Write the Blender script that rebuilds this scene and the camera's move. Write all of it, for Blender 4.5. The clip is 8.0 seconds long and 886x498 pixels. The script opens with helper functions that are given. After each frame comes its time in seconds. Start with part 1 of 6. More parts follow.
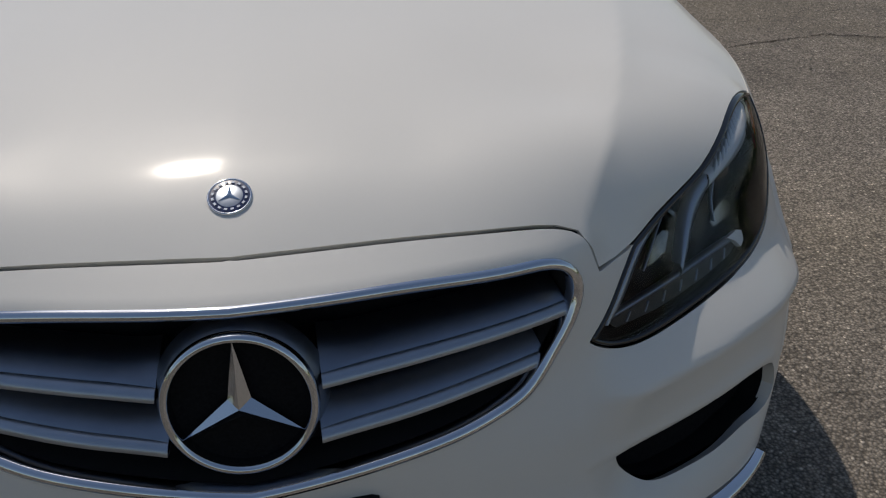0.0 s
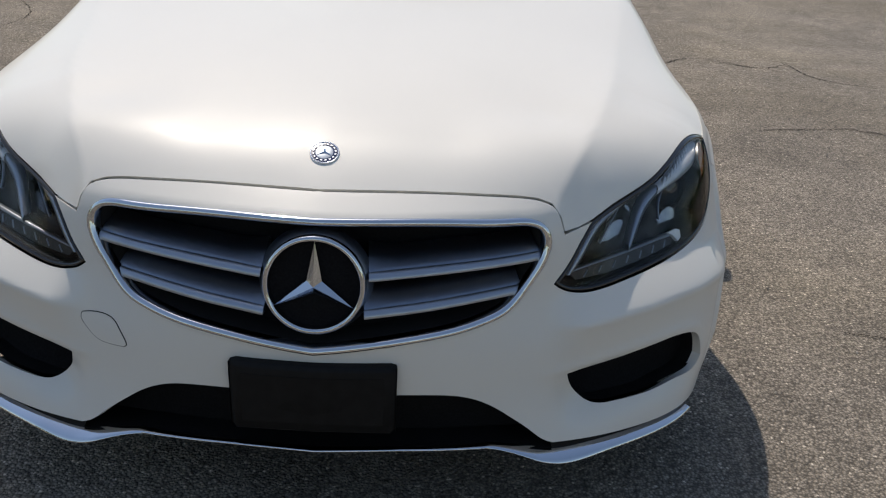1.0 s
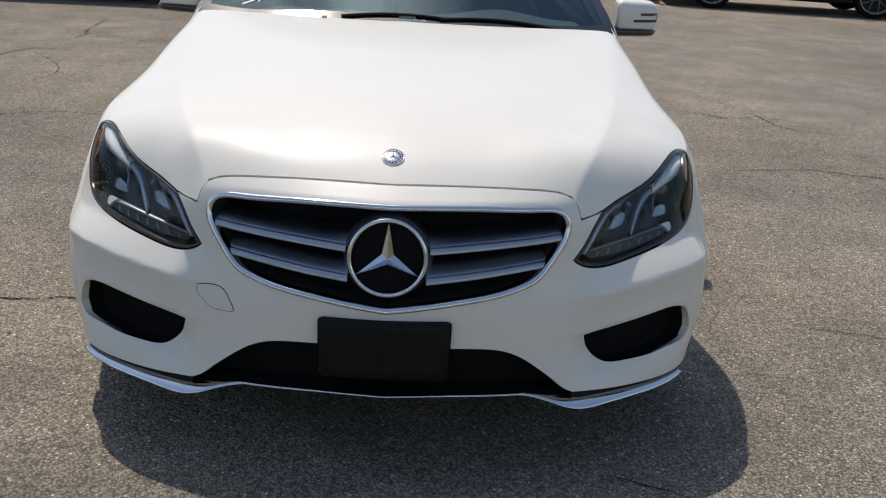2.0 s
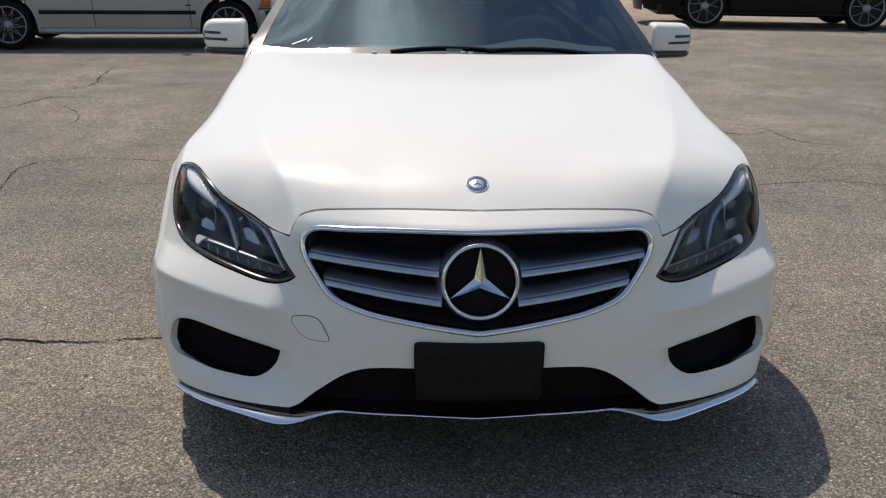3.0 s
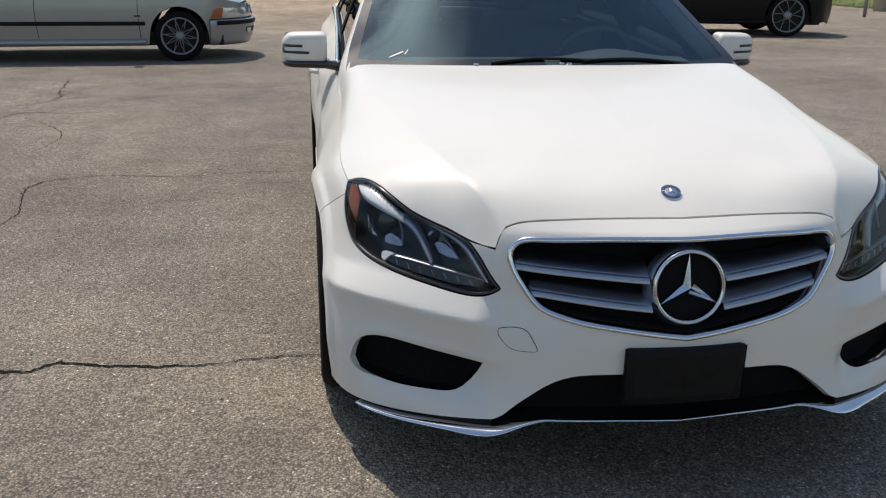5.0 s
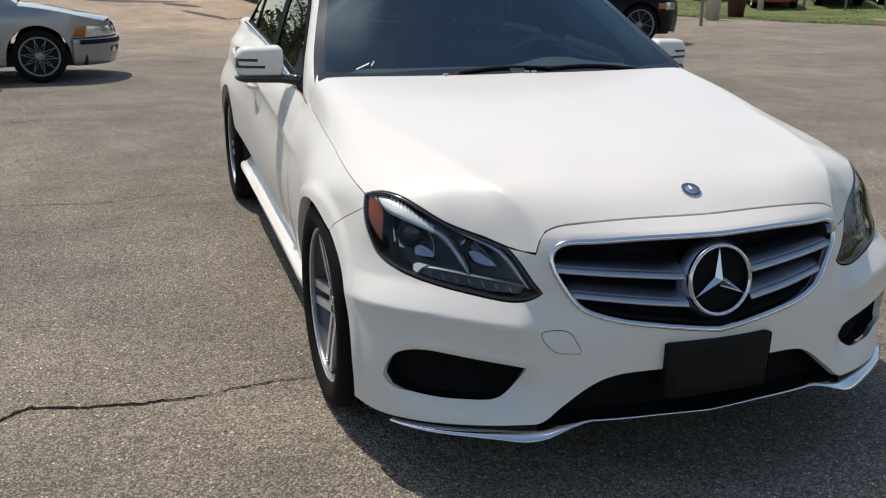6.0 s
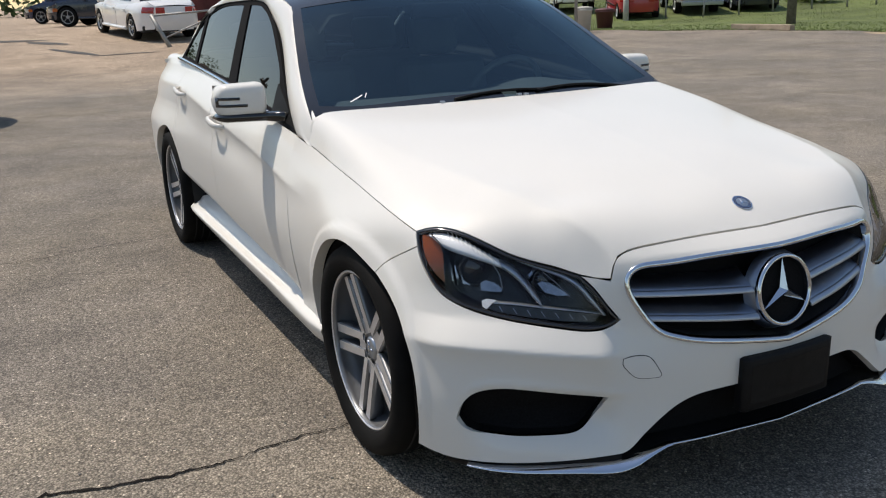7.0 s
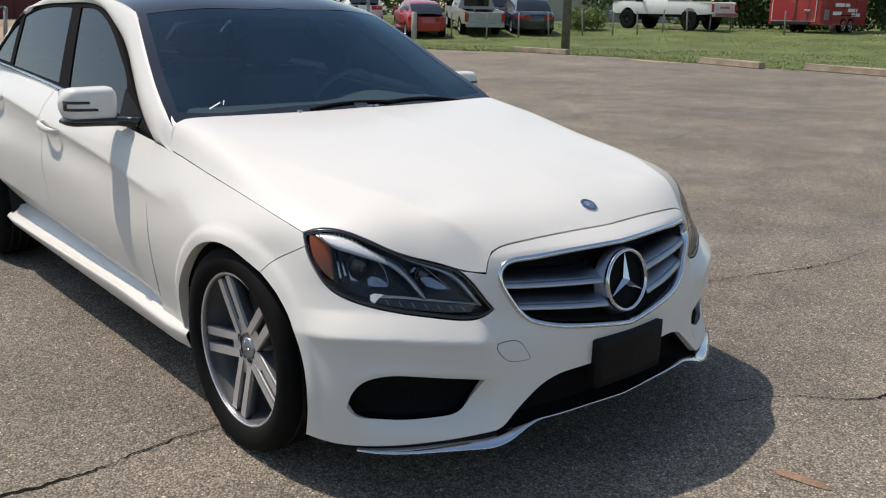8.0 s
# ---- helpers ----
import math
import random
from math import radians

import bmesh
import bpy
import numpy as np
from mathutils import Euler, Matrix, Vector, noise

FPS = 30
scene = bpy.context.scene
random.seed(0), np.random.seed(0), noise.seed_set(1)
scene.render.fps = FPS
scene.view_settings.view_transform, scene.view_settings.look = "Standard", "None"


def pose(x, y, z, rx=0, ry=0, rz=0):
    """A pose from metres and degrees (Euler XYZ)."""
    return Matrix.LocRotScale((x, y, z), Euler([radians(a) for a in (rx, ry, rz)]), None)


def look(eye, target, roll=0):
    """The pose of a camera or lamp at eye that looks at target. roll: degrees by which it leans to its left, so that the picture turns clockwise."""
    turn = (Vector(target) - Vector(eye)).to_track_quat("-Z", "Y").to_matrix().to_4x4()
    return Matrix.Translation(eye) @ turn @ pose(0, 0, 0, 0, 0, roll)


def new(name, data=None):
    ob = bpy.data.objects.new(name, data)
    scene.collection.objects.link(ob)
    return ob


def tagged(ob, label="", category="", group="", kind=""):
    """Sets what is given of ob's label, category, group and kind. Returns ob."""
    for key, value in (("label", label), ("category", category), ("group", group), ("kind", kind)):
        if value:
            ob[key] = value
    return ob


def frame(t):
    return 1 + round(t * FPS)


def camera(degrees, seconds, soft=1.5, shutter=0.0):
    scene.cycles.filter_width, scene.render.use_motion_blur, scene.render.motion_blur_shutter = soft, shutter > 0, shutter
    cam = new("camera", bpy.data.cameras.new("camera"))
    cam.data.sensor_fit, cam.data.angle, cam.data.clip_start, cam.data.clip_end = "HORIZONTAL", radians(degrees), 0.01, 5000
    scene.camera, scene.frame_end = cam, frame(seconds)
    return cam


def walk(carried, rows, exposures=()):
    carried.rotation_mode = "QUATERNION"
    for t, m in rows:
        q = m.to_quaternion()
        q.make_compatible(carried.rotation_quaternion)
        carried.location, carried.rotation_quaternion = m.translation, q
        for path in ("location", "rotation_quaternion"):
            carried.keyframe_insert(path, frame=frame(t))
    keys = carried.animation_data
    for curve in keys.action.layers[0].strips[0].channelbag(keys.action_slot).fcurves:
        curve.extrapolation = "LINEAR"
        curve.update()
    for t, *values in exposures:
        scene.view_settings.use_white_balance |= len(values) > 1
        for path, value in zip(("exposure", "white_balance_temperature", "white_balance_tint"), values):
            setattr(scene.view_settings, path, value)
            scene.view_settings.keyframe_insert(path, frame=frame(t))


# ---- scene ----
# exposure in stops and white balance along the way
EXPOSURES = [(0.0, -0.84, 7050, 12), (0.5, -0.25, 7180, 12), (1.0, -0.18, 7180, 12), (1.5, -0.10, 7180, 12), (2.5, 0.0, 7180, 12), (8.0, 0.02, 7180, 12)]
# ---- the camera and its way ----
LENS = 53.34
# seconds, x, y, z, yaw, pitch, roll
WAY = [
    (0, 0.174, -0.799, 1.261, -5.23, -29.19, -1.87),
    (0.5, 0.179, -1.110, 1.316, -3.53, -27.68, 2.78),
    (1, 0.209, -1.383, 1.342, -1.01, -24.94, 3.19),
    (1.5, 0.125, -1.650, 1.340, -1.56, -22.36, 3.23),
    (1.7, 0.091, -1.775, 1.348, -1.99, -21.64, 3.57),
    (2.8, -0.092, -1.933, 1.349, -2.56, -19.28, 1.53),
    (3, -0.175, -1.929, 1.349, -2.39, -18.89, 0.72),
    (3.5, -0.365, -1.949, 1.354, -3.52, -18.34, 1.64),
    (4, -0.578, -2.040, 1.361, -6.82, -18.61, 2.23),
    (4.5, -0.727, -2.012, 1.345, -8.02, -19.37, 1.81),
    (5, -0.923, -1.884, 1.357, -8.72, -18.32, 0.82),
    (5.2, -0.998, -1.836, 1.356, -9.56, -17.84, 0.55),
    (6.5, -1.602, -1.657, 1.325, -23.74, -16.94, -0.46),
    (7, -1.770, -1.490, 1.353, -26.51, -16.07, -2.03),
    (7.5, -1.917, -1.471, 1.352, -33.47, -16.17, -0.40),
    (8, -2.086, -1.500, 1.364, -40.80, -15.29, 1.00),
]


def aimed(x, y, z, yaw, pitch, roll):
    a, b = radians(yaw), radians(pitch)
    ahead = Vector((-math.sin(a) * math.cos(b), math.cos(a) * math.cos(b), math.sin(b)))
    return look((x, y, z), Vector((x, y, z)) + ahead, roll)


cam = camera(LENS, 8.0, soft=1.15)
walk(cam, [(row[0], aimed(*row[1:])) for row in WAY], exposures=EXPOSURES)

# ---- sky and sun ----
SUN_FROM = Vector((-0.25, 0.47, 1.0)).normalized()
world = bpy.data.worlds.new("sky")
scene.world = world
world.use_nodes = True
wn, wl = world.node_tree.nodes, world.node_tree.links
wn.clear()
sky = wn.new("ShaderNodeTexSky")
sky.sky_type, sky.sun_disc = "NISHITA", False
sky.sun_elevation = math.asin(SUN_FROM.z)
sky.sun_rotation = math.atan2(SUN_FROM.x, SUN_FROM.y)
sky.dust_density, sky.air_density = 0.4, 1.2
# thin, broken fair-weather cloud
wtc = wn.new("ShaderNodeTexCoord")
wmap = wn.new("ShaderNodeMapping")
wmap.inputs["Scale"].default_value = (1.6, 1.6, 4.2)
wns = wn.new("ShaderNodeTexNoise")
wns.inputs["Scale"].default_value, wns.inputs["Detail"].default_value, wns.inputs["Roughness"].default_value = 1.7, 9.0, 0.6
wrm = wn.new("ShaderNodeMapRange")
wrm.inputs["From Min"].default_value, wrm.inputs["From Max"].default_value = 0.62, 0.84
wmx = wn.new("ShaderNodeMix")
wmx.data_type = "RGBA"
wmx.inputs["B"].default_value = (7.0, 7.1, 7.4, 1)
wbg = wn.new("ShaderNodeBackground")
wbg.inputs["Strength"].default_value = 0.138
wout = wn.new("ShaderNodeOutputWorld")
wl.new(wtc.outputs["Generated"], wmap.inputs["Vector"])
wl.new(wmap.outputs["Vector"], wns.inputs["Vector"])
wl.new(wns.outputs["Fac"], wrm.inputs["Value"])
# a bright broken cloud round the sun
wdot = wn.new("ShaderNodeVectorMath")
wdot.operation = "DOT_PRODUCT"
wdot.inputs[1].default_value = SUN_FROM
wnear, wlump, wmul, wsun = wn.new("ShaderNodeMapRange"), wn.new("ShaderNodeMapRange"), wn.new("ShaderNodeMath"), wn.new("ShaderNodeMix")
wsun.data_type = "RGBA"
wsun.inputs["B"].default_value = (27.0, 27.0, 27.5, 1)
for node, (a, b, c, d) in ((wnear, (0.945, 0.995, 0.0, 1.0)), (wlump, (0.38, 0.56, 0.10, 1.0))):
    for key, v in zip(("From Min", "From Max", "To Min", "To Max"), (a, b, c, d)):
        node.inputs[key].default_value = v
wmul.operation = "MULTIPLY"
wl.new(wtc.outputs["Generated"], wdot.inputs[0])
wl.new(wdot.outputs["Value"], wnear.inputs["Value"]), wl.new(wns.outputs["Fac"], wlump.inputs["Value"])
wl.new(wnear.outputs["Result"], wmul.inputs[0]), wl.new(wlump.outputs["Result"], wmul.inputs[1])
wl.new(wmul.outputs[0], wsun.inputs["Factor"]), wl.new(wrm.outputs["Result"], wmx.inputs["Factor"])
wl.new(wmx.outputs["Result"], wsun.inputs["A"])
wl.new(sky.outputs["Color"], wmx.inputs["A"])
wl.new(wsun.outputs["Result"], wbg.inputs["Color"])
wl.new(wbg.outputs["Background"], wout.inputs["Surface"])
sun = new("sun", bpy.data.lights.new("sun", "SUN"))
sun.data.energy, sun.data.angle, sun.data.color = 3.75, radians(0.53), (1.0, 0.95, 0.88)
sun.matrix_world = look(SUN_FROM * 60, (0, 0, 0))

# ---- materials ----
def material(name, colour, rough=0.5, metal=0.0, vary=0.0, scale=8.0, bump=0.0, bump_scale=60.0, coat=0.0, spec=0.5, random=0.0, fine=None):
    """A surface with slow stains (vary, scale), grain (fine) and relief (bump)."""
    m = bpy.data.materials.new(name)
    m.use_nodes = True
    n, l = m.node_tree.nodes, m.node_tree.links
    b = n["Principled BSDF"]
    b.inputs["Base Color"].default_value = (*colour, 1)
    b.inputs["Roughness"].default_value, b.inputs["Metallic"].default_value = rough, metal
    b.inputs["Coat Weight"].default_value, b.inputs["Specular IOR Level"].default_value = coat, spec
    b.inputs["Coat Roughness"].default_value = 0.03
    tc = n.new("ShaderNodeTexCoord")
    if vary or random:
        ns = n.new("ShaderNodeTexNoise")
        ns.inputs["Scale"].default_value, ns.inputs["Detail"].default_value = scale, 6
        l.new(tc.outputs["Object"], ns.inputs["Vector"])
        mr = n.new("ShaderNodeMapRange")
        mr.inputs["From Min"].default_value, mr.inputs["From Max"].default_value = 0.3, 0.7
        mr.inputs["To Min"].default_value, mr.inputs["To Max"].default_value = 1 - vary, 1 + vary
        l.new(ns.outputs["Fac"], mr.inputs["Value"])
        value = mr.outputs["Result"]
        if fine:
            n2 = n.new("ShaderNodeTexNoise")
            n2.inputs["Scale"].default_value, n2.inputs["Detail"].default_value = fine[0], 3
            l.new(tc.outputs["Object"], n2.inputs["Vector"])
            m2 = n.new("ShaderNodeMapRange")
            m2.inputs["From Min"].default_value, m2.inputs["From Max"].default_value = 0.3, 0.7
            m2.inputs["To Min"].default_value, m2.inputs["To Max"].default_value = 1 - fine[1], 1 + fine[1]
            l.new(n2.outputs["Fac"], m2.inputs["Value"])
            mm = n.new("ShaderNodeMath")
            mm.operation = "MULTIPLY"
            l.new(value, mm.inputs[0]), l.new(m2.outputs["Result"], mm.inputs[1])
            value = mm.outputs[0]
        if random:
            oi = n.new("ShaderNodeObjectInfo")
            m3 = n.new("ShaderNodeMapRange")
            m3.inputs["To Min"].default_value, m3.inputs["To Max"].default_value = 1 - random, 1 + random
            l.new(oi.outputs["Random"], m3.inputs["Value"])
            mm = n.new("ShaderNodeMath")
            mm.operation = "MULTIPLY"
            l.new(value, mm.inputs[0]), l.new(m3.outputs["Result"], mm.inputs[1])
            value = mm.outputs[0]
        vm = n.new("ShaderNodeVectorMath")
        vm.operation = "SCALE"
        vm.inputs[0].default_value = colour
        l.new(value, vm.inputs["Scale"])
        l.new(vm.outputs["Vector"], b.inputs["Base Color"])
    if bump:
        nb = n.new("ShaderNodeTexNoise")
        nb.inputs["Scale"].default_value, nb.inputs["Detail"].default_value = bump_scale, 4
        l.new(tc.outputs["Object"], nb.inputs["Vector"])
        bp = n.new("ShaderNodeBump")
        bp.inputs["Strength"].default_value, bp.inputs["Distance"].default_value = bump, 0.01
        l.new(nb.outputs["Fac"], bp.inputs["Height"])
        l.new(bp.outputs["Normal"], b.inputs["Normal"])
    return m


def glass(name, tint, rough=0.0, ior=1.52, sheen=(1, 1, 1)):
    """A thin pane: it lets tinted light through and reflects by its angle."""
    m = bpy.data.materials.new(name)
    m.use_nodes = True
    n, l = m.node_tree.nodes, m.node_tree.links
    n.clear()
    out, mix = n.new("ShaderNodeOutputMaterial"), n.new("ShaderNodeMixShader")
    tr, gl, fr = n.new("ShaderNodeBsdfTransparent"), n.new("ShaderNodeBsdfGlossy"), n.new("ShaderNodeFresnel")
    tr.inputs["Color"].default_value = (*tint, 1)
    gl.inputs["Roughness"].default_value, gl.inputs["Color"].default_value = rough, (*sheen, 1)
    fr.inputs["IOR"].default_value = ior
    l.new(fr.outputs["Fac"], mix.inputs["Fac"])
    l.new(tr.outputs["BSDF"], mix.inputs[1]), l.new(gl.outputs["BSDF"], mix.inputs[2])
    l.new(mix.outputs["Shader"], out.inputs["Surface"])
    return m


PAINT = material("pearl_white_paint", (0.70, 0.685, 0.648), 0.40, coat=0.5, spec=0.16, vary=0.012, scale=3, fine=(900, 0.02))
PAINT.node_tree.nodes["Principled BSDF"].inputs["Coat Roughness"].default_value = 0.10
CHROME = material("chrome", (0.62, 0.65, 0.70), 0.09, 1.0, vary=0.03, scale=20)
SATIN = material("satin_silver", (0.38, 0.42, 0.48), 0.33, 0.85, vary=0.04, scale=30)
SLAT = material("louvre_grey", (0.25, 0.285, 0.345), 0.38, 1.0, vary=0.05, scale=30)
BLACK = material("black_plastic", (0.009, 0.009, 0.0095), 0.6, spec=0.15, vary=0.2, scale=40, bump=0.1, bump_scale=500)
GLOSSBLACK = material("gloss_black", (0.008, 0.008, 0.009), 0.12, coat=0.6, vary=0.1)
DARK = material("dark_underside", (0.010, 0.010, 0.011), 0.85, vary=0.3, scale=6)
MESHBLACK = material("black_grille_mesh", (0.008, 0.008, 0.009), 0.9, spec=0.1, vary=0.3, scale=200)
RUBBER = material("tyre_rubber", (0.007, 0.007, 0.007), 0.8, spec=0.12, vary=0.25, scale=12, bump=0.12, bump_scale=260)
WHEEL_FACE = material("machined_alloy", (0.72, 0.72, 0.74), 0.36, 0.75, vary=0.05, scale=25, fine=(300, 0.03))
WHEEL_SIDE = material("grey_wheel_paint", (0.20, 0.208, 0.222), 0.35, 0.5, vary=0.08, scale=10, coat=0.5)
DISC = material("brake_steel", (0.30, 0.29, 0.28), 0.38, 1.0, vary=0.12, scale=60)
GLASS = glass("windscreen_glass", (0.13, 0.20, 0.235), ior=1.75, sheen=(0.58, 0.82, 0.95))
TINT = glass("tinted_window_glass", (0.05, 0.055, 0.06), ior=1.40)
CLEAR = glass("lamp_cover", (0.94, 0.95, 0.96), ior=1.30)
AMBER = material("amber_reflector", (0.36, 0.080, 0.012), 0.25, vary=0.1, scale=90, coat=0.4, spec=0.3)
LAMP_DARK = material("lamp_bezel", (0.006, 0.007, 0.009), 0.25, spec=0.4, vary=0.15, scale=30)
LAMP_FACET = material("lamp_facet", (0.30, 0.32, 0.35), 0.14, 1.0, vary=0.25, scale=70)
LAMP_SHELF = material("lamp_shelf", (0.045, 0.047, 0.05), 0.35, 0.3, vary=0.25, scale=60)
LAMP_WHITE = material("lamp_light_guide", (0.84, 0.86, 0.88), 0.22, 0.1, vary=0.04, scale=80, coat=0.7)
CABIN = material("cabin_black", (0.026, 0.027, 0.030), 0.7, vary=0.2, scale=14)
DASH = material("grey_dashboard", (0.33, 0.335, 0.34), 0.7, vary=0.12, scale=14, bump=0.08, bump_scale=200)
LEATHER = material("grey_leather", (0.42, 0.42, 0.40), 0.55, vary=0.08, scale=9, bump=0.08, bump_scale=120)
STICKER = material("white_sticker", (0.82, 0.82, 0.82), 0.5)
BADGE_BLUE = material("badge_enamel", (0.02, 0.03, 0.09), 0.2, coat=1.0)

# ---- building tools ----
from mathutils.geometry import delaunay_2d_cdt


def spline(xs, ys):
    """A natural cubic spline through (xs, ys), straight beyond its ends."""
    xs, ys = np.asarray(xs, float), np.asarray(ys, float)
    n, h = len(xs), np.diff(xs)
    a, b = np.eye(n), np.zeros(ys.shape)
    for i in range(1, n - 1):
        a[i, i - 1:i + 2] = h[i - 1], 2 * (h[i - 1] + h[i]), h[i]
        b[i] = 6 * ((ys[i + 1] - ys[i]) / h[i] - (ys[i] - ys[i - 1]) / h[i - 1])
    m = np.linalg.solve(a, b)

    def value(q):
        q = np.atleast_1d(np.asarray(q, float))
        c = np.clip(q, xs[0], xs[-1])
        i = np.clip(np.searchsorted(xs, c) - 1, 0, n - 2)
        sh = (-1,) + (1,) * (ys.ndim - 1)
        d, t, u = h[i].reshape(sh), (c - xs[i]).reshape(sh), (xs[i + 1] - c).reshape(sh)
        out = (m[i] * u ** 3 + m[i + 1] * t ** 3) / (6 * d) + (ys[i] / d - m[i] * d / 6) * u + (ys[i + 1] / d - m[i + 1] * d / 6) * t
        s0 = (ys[1] - ys[0]) / h[0] - h[0] * (2 * m[0] + m[1]) / 6
        s1 = (ys[-1] - ys[-2]) / h[-1] + h[-1] * (m[-2] + 2 * m[-1]) / 6
        return out + s0 * np.minimum(q - xs[0], 0).reshape(sh) + s1 * np.maximum(q - xs[-1], 0).reshape(sh)
    return value


def curve(points, step=0.012):
    """Evenly spaced points on a smooth curve through the given ones."""
    p = np.asarray(points, float)
    if len(p) == 2:
        n = max(2, int(np.linalg.norm(p[1] - p[0]) / step) + 1)
        return p[0] + (p[1] - p[0]) * np.linspace(0, 1, n)[:, None]
    k = np.concatenate([[0], np.cumsum(np.maximum(np.linalg.norm(np.diff(p, axis=0), axis=1), 1e-6) ** 0.7)])
    dense = spline(k, p)(np.linspace(0, k[-1], 40 * len(p)))
    s = np.concatenate([[0], np.cumsum(np.linalg.norm(np.diff(dense, axis=0), axis=1))])
    q = np.linspace(0, s[-1], max(3, int(s[-1] / step) + 1))
    return np.stack([np.interp(q, s, dense[:, j]) for j in range(p.shape[1])], 1)


def outline(*runs, step=0.012):
    """A closed outline out of smooth runs that meet at corners."""
    out = []
    for r in runs:
        out.append(curve(r, step)[:-1])
    loop = np.concatenate(out)
    keep = np.linalg.norm(loop - np.roll(loop, 1, 0), axis=1) > 1e-5
    return loop[keep]


def grown(loop, d):
    """The outline moved outwards by d (inwards if negative)."""
    a = np.roll(loop, 1, 0)
    b = np.roll(loop, -1, 0)
    t = b - a
    t /= np.maximum(np.linalg.norm(t, axis=1), 1e-9)[:, None]
    area = 0.5 * np.sum(loop[:, 0] * b[:, 1] - b[:, 0] * loop[:, 1])
    return loop + d * np.sign(area) * np.stack([t[:, 1], -t[:, 0]], 1)


def inside(q, loops):
    r = np.zeros(len(q), bool)
    for lp in loops:
        x1, y1 = lp[:, 0], lp[:, 1]
        x2, y2 = np.roll(x1, -1), np.roll(y1, -1)
        for a, b, c, d in zip(x1, y1, x2, y2):
            if b != d:
                r ^= ((b > q[:, 1]) != (d > q[:, 1])) & (q[:, 0] < (c - a) * (q[:, 1] - b) / (d - b) + a)
    return r


def tiled(loops, step):
    """Points and triangles that fill the first outline, less the others."""
    allp = np.concatenate(loops)
    lo, hi = allp.min(0), allp.max(0)
    gx, gy = np.meshgrid(np.arange(lo[0], hi[0], step), np.arange(lo[1], hi[1], step * 0.866))
    gx = gx + (np.arange(gx.shape[0]) % 2)[:, None] * step / 2
    g = np.stack([gx.ravel(), gy.ravel()], 1)
    g = g[inside(g, loops)]
    near = np.full(len(g), 9.0)
    for p in allp:
        near = np.minimum(near, np.hypot(g[:, 0] - p[0], g[:, 1] - p[1]))
    g = g[near > step * 0.55]
    edges, k = [], 0
    for lp in loops:
        n = len(lp)
        edges += [(k + i, k + (i + 1) % n) for i in range(n)]
        k += n
    v, e, f, *_ = delaunay_2d_cdt([Vector(p) for p in np.concatenate([allp, g])], edges, [], 0, 1e-6)
    v = np.array([tuple(p) for p in v])
    f = np.array([t for t in f if len(t) == 3])
    f = f[inside(v[f].mean(1), loops)]
    used = np.unique(f)
    back = np.full(len(v), -1)
    back[used] = np.arange(len(used))
    return v[used], back[f]


def part(name, data, mat, parent=None, label=""):
    """Links a mesh or bmesh as one object under a thing or a part."""
    if isinstance(data, bmesh.types.BMesh):
        bm, data = data, bpy.data.meshes.new(name)
        bmesh.ops.recalc_face_normals(bm, faces=bm.faces)
        bm.to_mesh(data)
        bm.free()
    if mat and not data.materials:
        data.materials.append(mat)
    ob = new(name, data)
    ob.parent = parent
    if label:
        tagged(ob, label)
    return ob


def thing(name, label, category, group="", at=None):
    ob = tagged(new(name), label, category, group)
    ob.empty_display_size = 0.1
    if at is not None:
        ob.matrix_world = at
    return ob


def skin(loops, shape, step=0.025, deep=0.014, both=False, close=False):
    """A mesh on the surface shape(u, v): it fills the outlines, its rims turned in by deep.
    both: mirrored over x = 0 as well and joined there; close: a back as well."""
    v, f = tiled(loops, step)
    h = 6e-3
    p = shape(v[:, 0], v[:, 1])
    du = shape(v[:, 0] + h, v[:, 1]) - shape(v[:, 0] - h, v[:, 1])
    dv = shape(v[:, 0], v[:, 1] + h) - shape(v[:, 0], v[:, 1] - h)
    n = np.cross(du, dv)
    n /= np.maximum(np.linalg.norm(n, axis=1), 1e-12)[:, None]
    a, b, c = p[f[:, 0]], p[f[:, 1]], p[f[:, 2]]
    if np.sum(np.cross(b - a, c - a) * n[f[:, 0]]) < 0:
        f = f[:, ::-1]
    count = {}
    for t in f:
        for i in range(3):
            e = (int(t[i]), int(t[(i + 1) % 3]))
            count[e] = 1
    rim = [e for e in count if (e[1], e[0]) not in count]
    if both:
        rim = [e for e in rim if abs(p[e[0], 0]) > 2e-4 or abs(p[e[1], 0]) > 2e-4]
    verts, faces, norms = list(map(tuple, p)), [tuple(map(int, t)) for t in f], list(map(tuple, n))
    if deep:
        for i, j in rim:
            k = len(verts)
            q = [p[i], p[j], p[j] - n[j] * deep, p[i] - n[i] * deep]
            w = np.cross(q[1] - q[0], -n[i])
            w /= max(np.linalg.norm(w), 1e-9)
            verts += [tuple(x) for x in q]
            norms += [tuple(-w)] * 4
            faces.append((k + 1, k, k + 3, k + 2))
    if close:
        k = len(verts)
        verts += [tuple(x) for x in p - n * deep]
        norms += [tuple(-x) for x in n]
        faces += [(k + int(t[2]), k + int(t[1]), k + int(t[0])) for t in f]
    if both:
        k = len(verts)
        verts += [(-x, y, z) for x, y, z in verts]
        norms += [(-x, y, z) for x, y, z in norms]
        faces += [tuple(k + i for i in reversed(t)) for t in faces]
    me = bpy.data.meshes.new("skin")
    me.from_pydata(verts, [], faces)
    me.validate()
    if len(me.polygons) == len(faces):
        for pl in me.polygons:
            pl.use_smooth = True
        me.normals_split_custom_set_from_vertices(norms)
    return me


